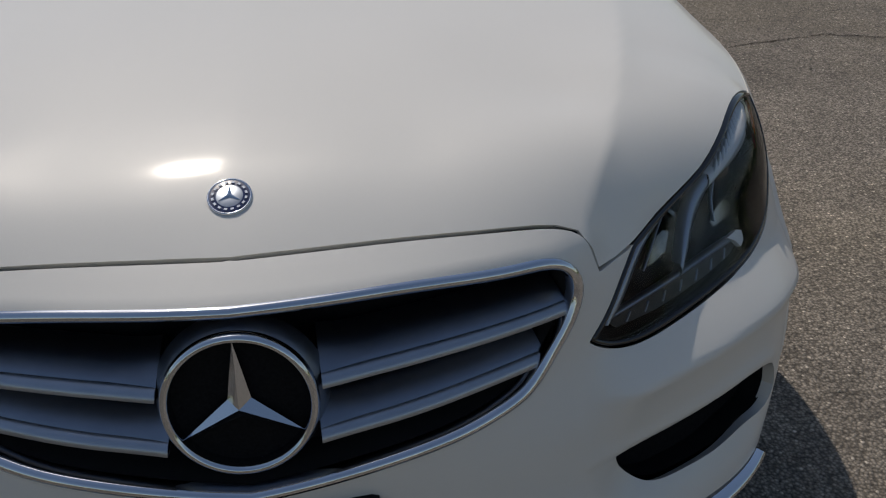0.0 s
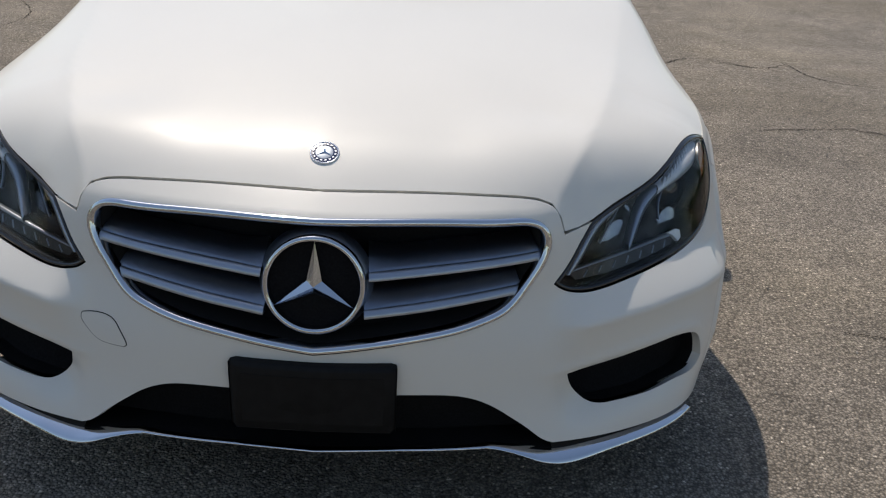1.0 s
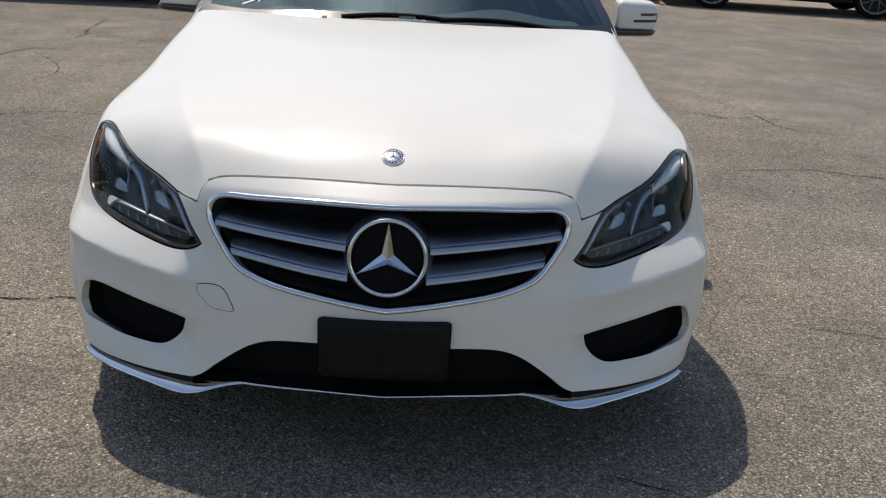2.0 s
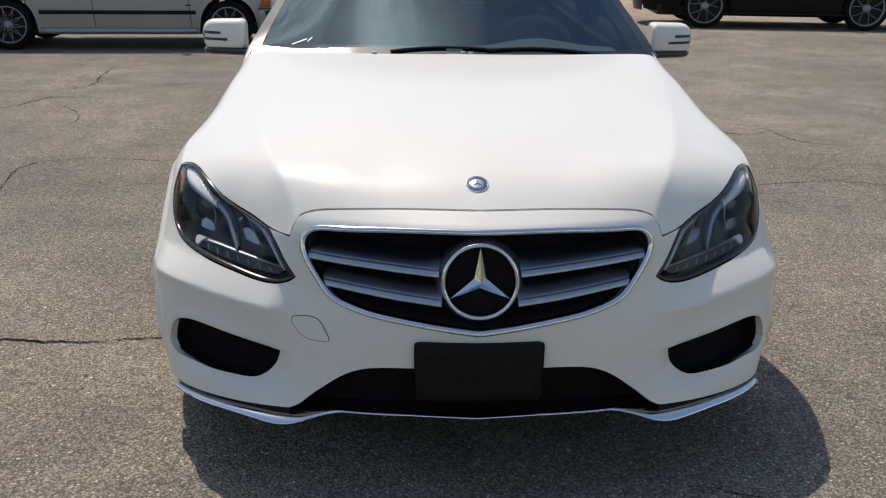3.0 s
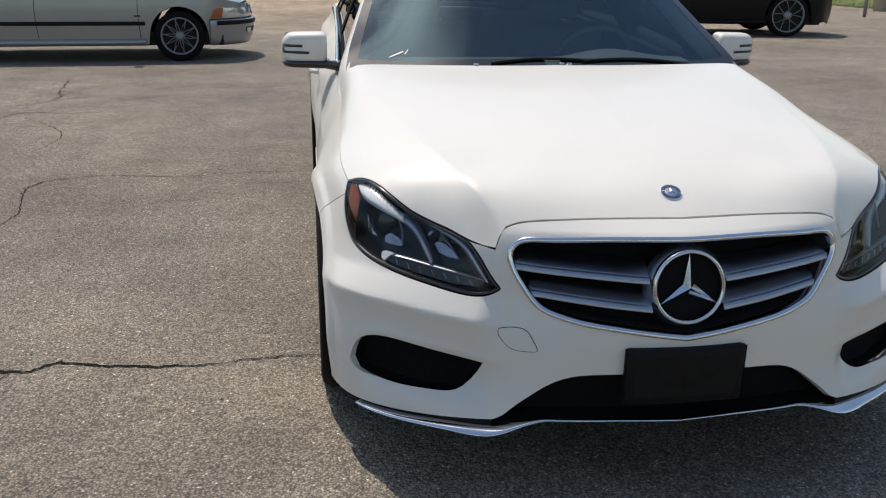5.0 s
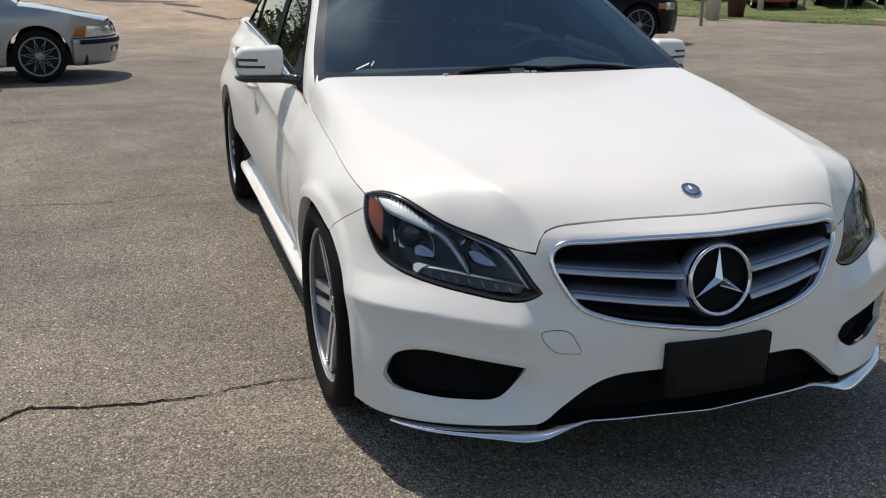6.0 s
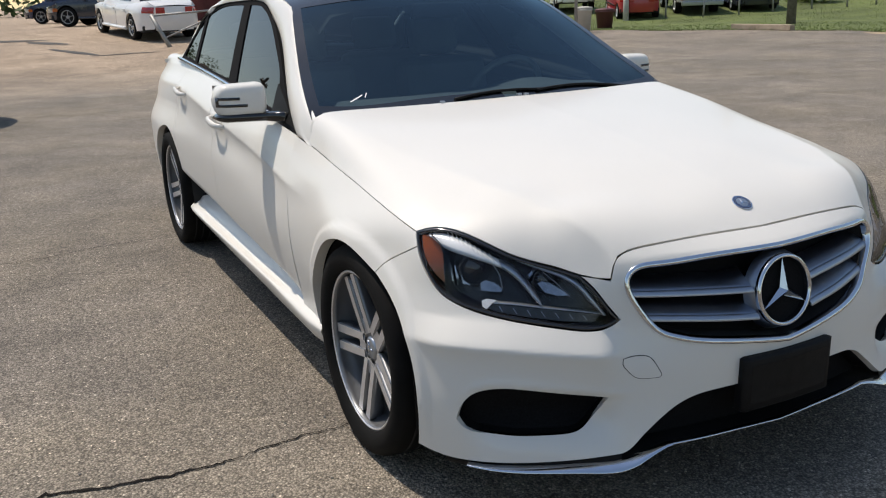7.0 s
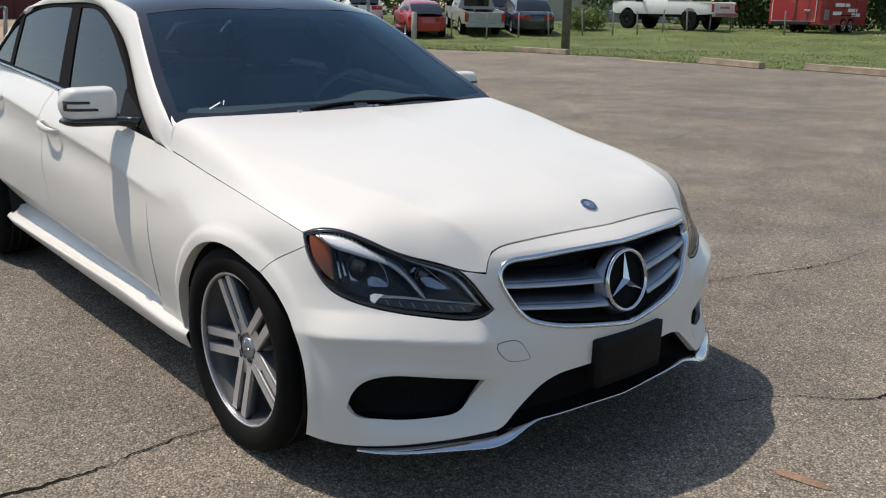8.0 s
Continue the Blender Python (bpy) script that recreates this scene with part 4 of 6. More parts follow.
for z, o in ((-.077, -.012), (-.077, .010), (-.070, .0165), (.066, .0165), (.0745, .013), (.0765, .004), (.0765, -.012)):
    row = []
    for x in np.linspace(-1, 1, 31):
        e = max(0, abs(x) - .955) / .045
        hw = .1545
        dz = z * (1 - .055 * e ** 2) if abs(z) > .06 else z
        ph = math.asin(min(.99, x * hw / 1.13))
        row.append(nose([ph], .354 + dz, o + .006 - .010 * e ** 2)[0])
    rows.append(row)
plate = part("plate_panel", grid_mesh(rows), BLACK, bumper, "blank black number plate carrier")
for s in (-1, 1):
    part("plate_side", grid_mesh([[nose([s * math.asin(.1545 / 1.13)], .354 + dz, o)[0] for o in (-.012, .016)] for dz in np.linspace(-.074, .073, 6)]), BLACK, plate)
part("plate_inset", skin([outline([(-.13, .30), (.13, .30)], [(.13, .30), (.13, .408)], [(.13, .408), (-.13, .408)], [(-.13, .408), (-.13, .30)], step=.03)],
                         lambda x, z: nose_uv(np.arcsin(np.asarray(x) / 1.13) * NU, z, .0235), .04, .002), BLACK, plate)

# bright lip
BLADE = np.array([(17.0, .2290, .2250), (18.6, .2245, .2190), (20.5, .216, .207), (22.4, .206, .192), (23.8, .200, .184), (28, .196, .1820), (34, .192, .1815), (40, .1885, .1825), (42.8, .187, .1855)])
at = np.linspace(17.0, 42.8, 60)
over, under = spline(BLADE[:, 0], BLADE[:, 1])(at), spline(BLADE[:, 0], BLADE[:, 2])(at)
stand = np.clip((at - 16.5) / 5.5, .25, 1)
pair("lip_blade", grid_mesh([nose(np.radians(at), over * (1 - w) + under * w, o * stand if o > 0 else o) for w, o in ((-.25, -.012), (0, .001), (.4, .010), (.8, .018), (1, .017), (1.05, -.01))]),
     CHROME, bumper, "bright chrome lip blade")
q = np.linspace(-radians(17.3), radians(17.3), 60)
zz = np.interp(np.abs(np.degrees(q)), [0, 3, 8, 17.4], [.2165, .219, .2235, .2265])
part("lip_strip", grid_mesh([nose(q, zz + dz, o) for dz, o in ((.003, -.01), (.003, .002), (.001, .005), (-.002, .004), (-.003, -.01))]), CHROME, bumper, "thin chrome strip along the lip")
c = np.array(curve(deg(BUMPER_LOW[::-1][:-1]), .015))
pair("lip_gap", grid_mesh([nose_uv(c[:, 0], c[:, 1] + dz, o) for dz, o in ((.004, -.012), (-.010, -.008), (-.022, -.012), (-.026, -.06), (-.02, -.3))]), BLACK, bumper)

# side vents
pair("vent_mesh", skin([grown(vent_hole, .006)], lambda u, v: nose_uv(u, v, -.055), .04, 0), MESHBLACK, bumper)
pair("vent_wall", edging(vent_hole, [(.001, -.016), (.003, -.035), (.005, -.057)]), BLACK, bumper)
ARCHV = [(51.5, .20), (51.0, .30), (51.4, .42), (53.6, .53)]
pair("arch_front_filler", grid_mesh([nose_uv(np.array(curve(deg(ARCHV), .03))[:, 0], np.array(curve(deg(ARCHV), .03))[:, 1], o) for o in (-.02, -.1, -.3)]), DARK, sedan)

# headlamps
lamp_loop = outline(deg(LAMP_TOP), deg(LAMP_IN), deg(LAMP_LOW), deg(LAMP_BACK), step=.010)


def lamp_parts(name, data, mat, parents, label=""):
    me = data
    if isinstance(me, bmesh.types.BMesh):
        me = bpy.data.meshes.new(name)
        bmesh.ops.recalc_face_normals(data, faces=data.faces)
        data.to_mesh(me)
        data.free()
    me.materials.append(mat)
    return part(name, me, None, parents[0], label), part(name, mirrored(me), None, parents[1], label)


lamps = pair("headlamp", edging(lamp_loop, [(-.002, -.012), (-.002, .0008), (-.005, .0012), (-.008, -.001), (-.008, -.008)]), GLOSSBLACK, sedan, "clear headlamp with dark bezel and amber corner")
lamp_parts("lamp_bowl", skin([grown(lamp_loop, .0)], lambda u, v: nose_uv(u, v, -.07), .03, 0), LAMP_DARK, lamps)
lamp_parts("lamp_wall", edging(lamp_loop, [(-.003, -.004), (-.002, -.04), (.000, -.072)]), LAMP_DARK, lamps)
for ob in lamp_parts("lamp_lens", skin([grown(lamp_loop, -.005)], lambda u, v: nose_uv(u, v, -.0005), .02, 0), CLEAR, lamps, "clear plastic cover"):
    ob.visible_shadow = False
amber = outline(deg([(51.1, .747), (49.8, .745), (48.5, .733), (47.5, .716), (47, .682), (46.6, .624)]), deg([(46.6, .624), (47.9, .641), (49.1, .665), (50.3, .700), (51.1, .747)]), step=.008)
lamp_parts("amber_reflector", skin([amber], lambda u, v: nose_uv(u, v, -.006 - .0095 * np.maximum(0, 51 - np.degrees(np.asarray(u) / NU))), .012, .006), AMBER, lamps, "amber side reflector")

c = np.array(curve(deg([(49.8, .752), (48.4, .738), (47.3, .718), (46.8, .682), (46.3, .620)]), .01))
lamp_parts("lamp_divider", grid_mesh([nose_uv(c[:, 0], c[:, 1], o) for o in (-.003, -.02, -.05)]), LAMP_DARK, lamps)


def lamp_plate(points, out, sink=.008):
    """A flat bright piece inside the lamp, from its outline on the skin."""
    return skin([outline(*[[deg([p])[0], deg([q])[0]] for p, q in zip(points, points[1:] + points[:1])], step=.008)], lambda u, v: nose_uv(u, v, out), .012, sink)


# the upper light guide: a bright wedge that thins into a line sweeping down
BROW_TOP = [(50.3, .750), (48.1, .752), (45.8, .746), (43.6, .733), (41.5, .715), (39.5, .699), (37.5, .680), (36.1, .656), (34.9, .630), (33.8, .602)]
BROW_LOW = [(49.6, .742), (47.1, .722), (44.9, .712), (42.4, .700), (40.3, .688), (38.9, .678), (36.9, .651), (35.6, .627), (34.4, .604), (33.5, .588)]
up, lo = np.array(curve(deg(BROW_TOP[:6]), .008)), np.array(curve(deg(BROW_LOW[:6]), .008))
q = np.linspace(0, 1, 30)
up, lo = (np.stack([np.interp(q, np.linspace(0, 1, len(c)), c[:, d]) for d in (0, 1)], 1) for c in (up, lo))
rows = [nose_uv(*(up * (1 - w) + lo * w).T, o) for w, o in ((0, -.022), (0, -.012), (.25, -.009), (.6, -.009), (1, -.014), (1, -.024))]
lamp_parts("light_brow", grid_mesh(rows), LAMP_WHITE, lamps, "bright white light guide")
up, lo = (np.array(curve(deg(b[5:]), .006)) for b in (BROW_TOP, BROW_LOW))
q = np.linspace(0, 1, 30)
up, lo = (np.stack([np.interp(q, np.linspace(0, 1, len(c)), c[:, d]) for d in (0, 1)], 1) for c in (up, lo))
rows = [nose_uv(*(up * (1 - w) + lo * w).T, o) for w, o in ((0, -.030), (0, -.014), (.5, -.011), (1, -.014), (1, -.030))]
lamp_parts("guide_sweep", grid_mesh(rows), SATIN, lamps, "grey sweep of the light guide")
for i in range(10):
    a = 46.6 - i * .72
    z = float(np.interp(a, [38, 39.5, 41.5, 43.6, 45.8, 48.1], [.684, .700, .716, .734, .747, .752]))
    lamp_parts("guide_fin", ribbon([(a, z - .006), (a + .75, z + .011)], [.0028, .0006], -.008, .006, .006), LAMP_WHITE, lamps)
# inner outline trim, lower bar and shelf
up, lo = (np.array(curve(deg(b), .01)) for b in ([(38.7, .712), (36.1, .696), (33, .679), (30, .661), (28.1, .635), (26.7, .601), (25.5, .568)], [(38.4, .708), (36.1, .690), (33, .671), (30.3, .651), (28.7, .626), (27.3, .595), (26, .569)]))
up, lo = (np.stack([np.interp(q, np.linspace(0, 1, len(c)), c[:, d]) for d in (0, 1)], 1) for c in (up, lo))
rows = [nose_uv(*(up * (1 - w) + lo * w).T, o) for w, o in ((0, -.03), (0, -.010), (.5, -.007), (1, -.010), (1, -.03))]
lamp_parts("inner_trim", grid_mesh(rows), SATIN, lamps, "grey inner trim")
lamp_parts("light_bar", ribbon([(40, .600), (37.8, .598), (33.2, .588), (28.4, .577), (25.9, .569)], [.006, .005, .005, .005, .004], -.016, .010), SATIN, lamps, "grey lower light bar")
lamp_parts("bar_end", lamp_plate([(41.4, .606), (40.8, .611), (39.4, .608), (40.1, .600), (40.7, .587), (41.3, .593)], -.012), LAMP_WHITE, lamps, "bright rounded end")
lamp_parts("lower_shelf", lamp_plate([(40.6, .587), (40, .596), (36.3, .590), (30.8, .578), (26.3, .565), (27, .550), (30.9, .555), (36.3, .570), (39.8, .581)], -.022), LAMP_SHELF, lamps, "dark ribbed shelf")
for i in range(7):
    a = 39.2 - i * 1.8
    z = .5870 - i * .0042
    lamp_parts("shelf_rib", ribbon([(a, z + .005), (a - .5, z - .008)], [.0018, .0014], -.0195, .004, .006), SATIN, lamps)
for (a, z, r, o) in ((43.0, .668, .038, -.055), (33.2, .640, .032, -.055)):
    c = nose([radians(a)], z, o)[0]
    turn = pose(0, 0, 0, 0, 0, -90 + a * .45) @ pose(0, 0, 0, 0, -4, 0)

    def set_in(bm):
        bmesh.ops.transform(bm, matrix=Matrix.Translation(c) @ turn, verts=bm.verts)
        return bm
    lamp_parts("projector", set_in(lathe([(-.02, r * 1.25), (.004, r * 1.22), (.010, r * 1.10), (.006, r * 1.0), (-.012, r * .95)], turns=36)), LAMP_DARK, lamps, "dark projector bezel")
    lamp_parts("projector_lens", set_in(lathe([(-.004, r * .96), (.000, r * .85), (.008, r * .55), (.012, 0)], turns=32)), GLOSSBLACK, lamps, "dark glass projector lens")
for pts in ([(41.9, .642), (41.3, .650), (40.1, .644), (38.9, .630), (39.1, .622), (41.7, .625)], [(34.3, .641), (33.7, .646), (32.6, .642), (31.1, .626), (30.1, .614), (31.5, .612), (33.3, .620)],
            [(44.6, .663), (44.2, .648), (43.2, .637), (44.3, .639)], [(35.6, .661), (35.1, .670), (34.9, .665), (35.4, .655)], [(46.7, .688), (46.3, .686), (45.6, .644), (45.9, .642)], [(45.7, .683), (45.5, .681), (44.9, .652), (45.2, .649)]):
    lamp_parts("facet", lamp_plate(pts, -.026, .010), LAMP_FACET, lamps)
lamp_parts("bowl_rim", ribbon([(40.4, .689), (39.4, .664), (38.9, .633)], [.0012, .002, .0016], -.016, .006), SATIN, lamps)
lamp_parts("bowl_rim", ribbon([(33.6, .669), (31.8, .644), (30.1, .615)], [.0012, .002, .0016], -.016, .006), SATIN, lamps)

# door mirrors
MX0, MX1 = .846, 1.032


def mirror_end(t):
    return max(.05, 1 - max(0, (t - .70) / .30) ** 2.6) * (1 - .35 * max(0, (.10 - t) / .10) ** 2)


rows = []
for t in np.linspace(0, 1, 19):
    x = MX0 + (MX1 - MX0) * t
    e = mirror_end(t)
    hz, hy = .062 * e ** .55, .064 * e ** .5
    cz, cy = .999 - .006 * t, 1.868 + .034 * t
    rows.append([(x, cy + hy * np.sign(math.cos(k)) * abs(math.cos(k)) ** .5 * (1.0 if math.cos(k) < 0 else .62), cz + hz * np.sign(math.sin(k)) * abs(math.sin(k)) ** .5)
                 for k in np.linspace(0, 2 * math.pi, 32, endpoint=False)])
mirrors = pair("door_mirror", grid_mesh(rows, closed_v=True, caps=True), PAINT, sedan, "white door mirror with black lower arm")
rows = []
for t in np.linspace(-.05, .985, 16):
    x = MX0 + (MX1 - MX0) * t
    e = mirror_end(max(t, .1))
    rows.append([(x, 1.866 + .034 * t + .061 * e ** .5 * np.sign(math.cos(k)) * abs(math.cos(k)) ** .6, .931 + .003 * t + .019 * e ** .6 * np.sign(math.sin(k)) * abs(math.sin(k)) ** .6) for k in np.linspace(0, 2 * math.pi, 20, endpoint=False)])
lamp_parts("mirror_foot", grid_mesh(rows, closed_v=True, caps=True), GLOSSBLACK, mirrors, "black mirror base")
arm = [[(x, y + .034 * np.sign(math.cos(k)) * abs(math.cos(k)) ** .6, z + h * np.sign(math.sin(k)) * abs(math.sin(k)) ** .6) for k in np.linspace(0, 2 * math.pi, 16, endpoint=False)]
       for x, y, z, h in ((.872, 1.858, .931, .016), (.845, 1.835, .930, .017), (.815, 1.805, .930, .020), (.780, 1.775, .926, .026))]
lamp_parts("mirror_arm", grid_mesh(arm, closed_v=True, caps=True), GLOSSBLACK, mirrors, "black mirror arm")
sail = outline([(1.64, .900), (1.96, .930)], [(1.96, .930), (1.985, 1.035)], [(1.985, 1.035), (1.84, .985), (1.64, .900)], step=.02)
lamp_parts("sail_panel", skin([sail], lambda u, v: house_uv(u, v, .006), .03, .01), BLACK, mirrors, "black triangle behind the mirror")
for dz, x0, x1 in ((.006, .945, 1.026), (-.020, .918, 1.024)):
    q = np.linspace(x0, x1, 9)
    t = (q - MX0) / (MX1 - MX0)
    yy = 1.868 + .034 * t - .064 * np.array([mirror_end(w) for w in t]) ** .5 * .985
    rows = [np.stack([q, yy + o, 0.997 + dz + .004 * t + w], 1) for w, o in ((-.005, .01), (-.005, -.0025), (.005, -.0025), (.005, .01))]
    lamp_parts("turn_signal_slit", grid_mesh(rows), GLOSSBLACK, mirrors, "dark turn signal slit")
q = np.array([1.0185, 1.022, 1.0265])
t = (q - MX0) / (MX1 - MX0)
yy = 1.868 + .034 * t - .064 * np.array([mirror_end(w) for w in t]) ** .5 * .985
rows = [np.stack([q, yy + o, .990 + .004 * t + w], 1) for w, o in ((-.018, .01), (-.018, -.0025), (.018, -.0025), (.018, .01))]
lamp_parts("turn_signal_end", grid_mesh(rows), GLOSSBLACK, mirrors, "dark turn signal slit")
rows = [[(.875 + .14 * a, 1.917 + .03 * a, .965 + .085 * b) for a in np.linspace(0, 1, 5)] for b in np.linspace(0, 1, 4)]
lamp_parts("mirror_glass", grid_mesh(rows), CHROME, mirrors)

# wipers and washer jets
for x0, y0, x1, y1 in ((-.24, 1.432, .14, 1.440), (.12, 1.436, .58, 1.464)):
    q = np.linspace(0, 1, 24)
    pts = np.stack([x0 + (x1 - x0) * q, y0 + (y1 - y0) * q + .012 * np.sin(math.pi * q), np.zeros(24)], 1)
    pts[:, 2] = top_z(pts[:, 0], pts[:, 1]) + .007
    part("wiper", tube(pts, .007, flat=.8, sides=6), BLACK, sedan, "black windscreen wiper")
for x in (-.30, .03, .06):
    part("washer_jet", box((.018, .014, .008), (x, 1.418, float(hood_z([x], [1.418])[0]) + .004), .002), SATIN, sedan)
rows = [[(x, 1.42 + .11 * (abs(x) / .75) ** 2 + d, .955 - .02 * k) for x in np.linspace(-.74, .74, 25)] for k, d in ((0, .05), (1, .0), (2, -.05))]
part("cowl_panel", grid_mesh(rows), BLACK, sedan)
for (x, y, w) in ((-.590, 1.537, .055), (-.550, 1.544, .016)):
    a = np.linspace(-.5, .5, 7)
    rows = [[(x + w * t, y + .006 * s + .022 * t, float(top_z([x + w * t], [y + .006 * s + .022 * t])[0]) + .002) for t in a] for s in (-.5, .5)]
    part("sticker_bar", grid_mesh(rows), STICKER, windscreen, "small white sticker")

# cabin
rows = []
for x in np.linspace(-.69, .69, 29):
    hump = .035 * math.exp(-((x - .37) / .17) ** 2)
    rows.append([(x, 1.55, .925), (x, 1.70, .945 + .3 * hump), (x, 1.86, .955 + hump), (x, 1.98, .945 + hump), (x, 2.03, .90 + hump), (x, 2.04, .80), (x, 1.98, .60)])
part("dashboard", grid_mesh(rows), DASH, sedan, "grey padded dashboard")
a = np.linspace(0, 2 * math.pi, 41)
wheel_rim = part("steering_wheel", tube(np.stack([.185 * np.cos(a), .185 * np.sin(a), 0 * a], 1), .015, sides=8, ends=False), LEATHER, sedan, "grey leather steering wheel")
part("wheel_boss", box((.16, .10, .05), (0, 0, -.02), .02), CABIN, wheel_rim)
for s in (-1, 1):
    part("wheel_arm", box((.13, .03, .015), (s * .12, 0, -.01), .005), CABIN, wheel_rim)
wheel_rim.matrix_local = pose(.37, 2.10, .905, -62, 0, 0)


def seat(x, y):
    s = part("seat", box((.50, .14, .62), (0, 0, .33), .05, 3), LEATHER, sedan, "grey leather seat")
    part("cushion", box((.50, .52, .14), (0, -.28, .0), .05, 3), LEATHER, s)
    part("headrest", box((.27, .10, .19), (0, .04, .76), .04, 3), LEATHER, s)
    s.matrix_local = pose(x, y, .42, -14, 0, 0)


for x in (-.37, .37):
    seat(x, 2.62)
    seat(x, 3.42)
rows = [[(x * .53, y, float(top_z([x * .53], [y])[0]) - .035 - (.05 if abs(x) > .93 else 0)) for x in np.linspace(-1, 1, 21)] for y in np.linspace(2.06, 3.5, 16)]
part("headliner", grid_mesh(rows), CABIN, sedan)
part("bulkhead", box((1.45, .03, .60), (0, 1.50, .62), .004), DARK, sedan)
part("parcel_shelf", box((1.2, .55, .03), (0, 3.95, 1.0), .004), CABIN, sedan)
part("rear_view_mirror", box((.24, .03, .065), (0, 2.03, 1.29), .012), CABIN, sedan)

# ---- the car park and what stands round it ----
def ground_z(x, y):
    """Level round the sedan; it rises past the gutter ahead and over the bank of grass."""
    x, y = np.asarray(x, float), np.asarray(y, float)
    ahead = 1 - smooth_step((x - 8) / 6)
    rise = .06 * np.clip(y - 19, 0, 11) * ahead + .05 * smooth_step((y - 17) / 8) * ahead
    far = np.hypot(x, y)
    bank = .07 * np.clip(far - 32, 0, 8) * (1 - ahead)
    return rise + bank + np.clip(far - 120, 0, 400) * .004


def sheet(xs, ys, lift=0.0):
    gx, gy = np.meshgrid(xs, ys, indexing="ij")
    return grid_mesh(np.stack([gx, gy, ground_z(gx, gy) + lift], -1))


def asphalt():
    m = material("worn_asphalt", (0.2, 0.2, 0.2), 0.88)
    n, l = m.node_tree.nodes, m.node_tree.links
    b = n["Principled BSDF"]
    b.inputs["Specular IOR Level"].default_value = 0.3
    tc = n.new("ShaderNodeTexCoord")
    def noise_at(scale, detail=4, rough=0.55):
        q = n.new("ShaderNodeTexNoise")
        q.inputs["Scale"].default_value, q.inputs["Detail"].default_value, q.inputs["Roughness"].default_value = scale, detail, rough
        l.new(tc.outputs["Object"], q.inputs["Vector"])
        return q.outputs["Fac"]
    def remap(s, a, b2, c, d):
        q = n.new("ShaderNodeMapRange")
        for k, v in zip(("From Min", "From Max", "To Min", "To Max"), (a, b2, c, d)):
            q.inputs[k].default_value = v
        l.new(s, q.inputs["Value"])
        return q.outputs["Result"]
    def times(s, t):
        q = n.new("ShaderNodeMath")
        q.operation = "MULTIPLY"
        l.new(s, q.inputs[0]), l.new(t, q.inputs[1])
        return q.outputs[0]
    stone = n.new("ShaderNodeTexVoronoi")
    stone.inputs["Scale"].default_value = 140
    l.new(tc.outputs["Object"], stone.inputs["Vector"])
    cell = n.new("ShaderNodeSeparateColor")
    l.new(stone.outputs["Color"], cell.inputs["Color"])
    pebble = remap(cell.outputs[0], 0.0, 1.0, 0.60, 1.42)
    bright = remap(cell.outputs[1], 0.955, 0.990, 1.0, 2.2)
    gaps = remap(stone.outputs["Distance"], 0.25, 0.70, 1.18, 0.50)
    tone = times(times(times(pebble, gaps), bright), remap(noise_at(2.3, 6), 0.3, 0.7, 0.84, 1.16))
    tone = times(tone, remap(noise_at(0.45, 7, 0.68), 0.32, 0.68, 0.74, 1.22))
    tone = times(tone, remap(noise_at(26, 3), 0.3, 0.7, 0.86, 1.14))
    tone = times(tone, remap(noise_at(5.5, 6, 0.72), 0.58, 0.74, 1.0, 1.34))
    tone = times(tone, remap(noise_at(1.3, 7, 0.75), 0.30, 0.42, 0.80, 1.0))
    # darker towards low x, and again towards low x and y, with a wandering edge
    where = n.new("ShaderNodeSeparateXYZ")
    l.new(tc.outputs["Object"], where.inputs["Vector"])
    wander = n.new("ShaderNodeMath")
    wander.operation = "MULTIPLY_ADD"
    wander.inputs[1].default_value = 3.0
    l.new(noise_at(0.5, 5, 0.6), wander.inputs[0]), l.new(where.outputs["X"], wander.inputs[2])
    tone = times(tone, remap(wander.outputs[0], 0.2, 1.8, 0.93, 1.0))
    slant = n.new("ShaderNodeMath")
    slant.operation = "MULTIPLY_ADD"
    slant.inputs[1].default_value = 0.9
    l.new(wander.outputs[0], slant.inputs[0]), l.new(where.outputs["Y"], slant.inputs[2])
    tone = times(tone, remap(slant.outputs[0], -1.0, 1.6, 0.78, 1.0))
    # sand washed over the far end of the yard
    drift = n.new("ShaderNodeMath")
    drift.operation = "MULTIPLY_ADD"
    drift.inputs[1].default_value = 14.0
    l.new(noise_at(0.16, 6, 0.6), drift.inputs[0]), l.new(where.outputs["Y"], drift.inputs[2])
    sandy = times(remap(drift.outputs[0], 19.0, 28.0, 0.0, 0.95), remap(where.outputs["X"], 5.0, 11.0, 1.0, 0.25))
    tint = n.new("ShaderNodeMix")
    tint.data_type = "RGBA"
    tint.inputs["A"].default_value = (0.238, 0.210, 0.178, 1)
    tint.inputs["B"].default_value = (0.262, 0.226, 0.178, 1)
    l.new(remap(noise_at(0.6, 5, 0.65), 0.42, 0.66, 0, 1), tint.inputs["Factor"])
    beach = n.new("ShaderNodeMix")
    beach.data_type = "RGBA"
    beach.inputs["B"].default_value = (0.45, 0.345, 0.25, 1)
    l.new(tint.outputs["Result"], beach.inputs["A"]), l.new(sandy, beach.inputs["Factor"])
    vm = n.new("ShaderNodeVectorMath")
    vm.operation = "SCALE"
    l.new(beach.outputs["Result"], vm.inputs[0]), l.new(tone, vm.inputs["Scale"])
    l.new(vm.outputs["Vector"], b.inputs["Base Color"])
    bp = n.new("ShaderNodeBump")
    bp.inputs["Strength"].default_value, bp.inputs["Distance"].default_value = 0.9, 0.006
    l.new(stone.outputs["Distance"], bp.inputs["Height"])
    bp.invert = True
    l.new(bp.outputs["Normal"], b.inputs["Normal"])
    return m


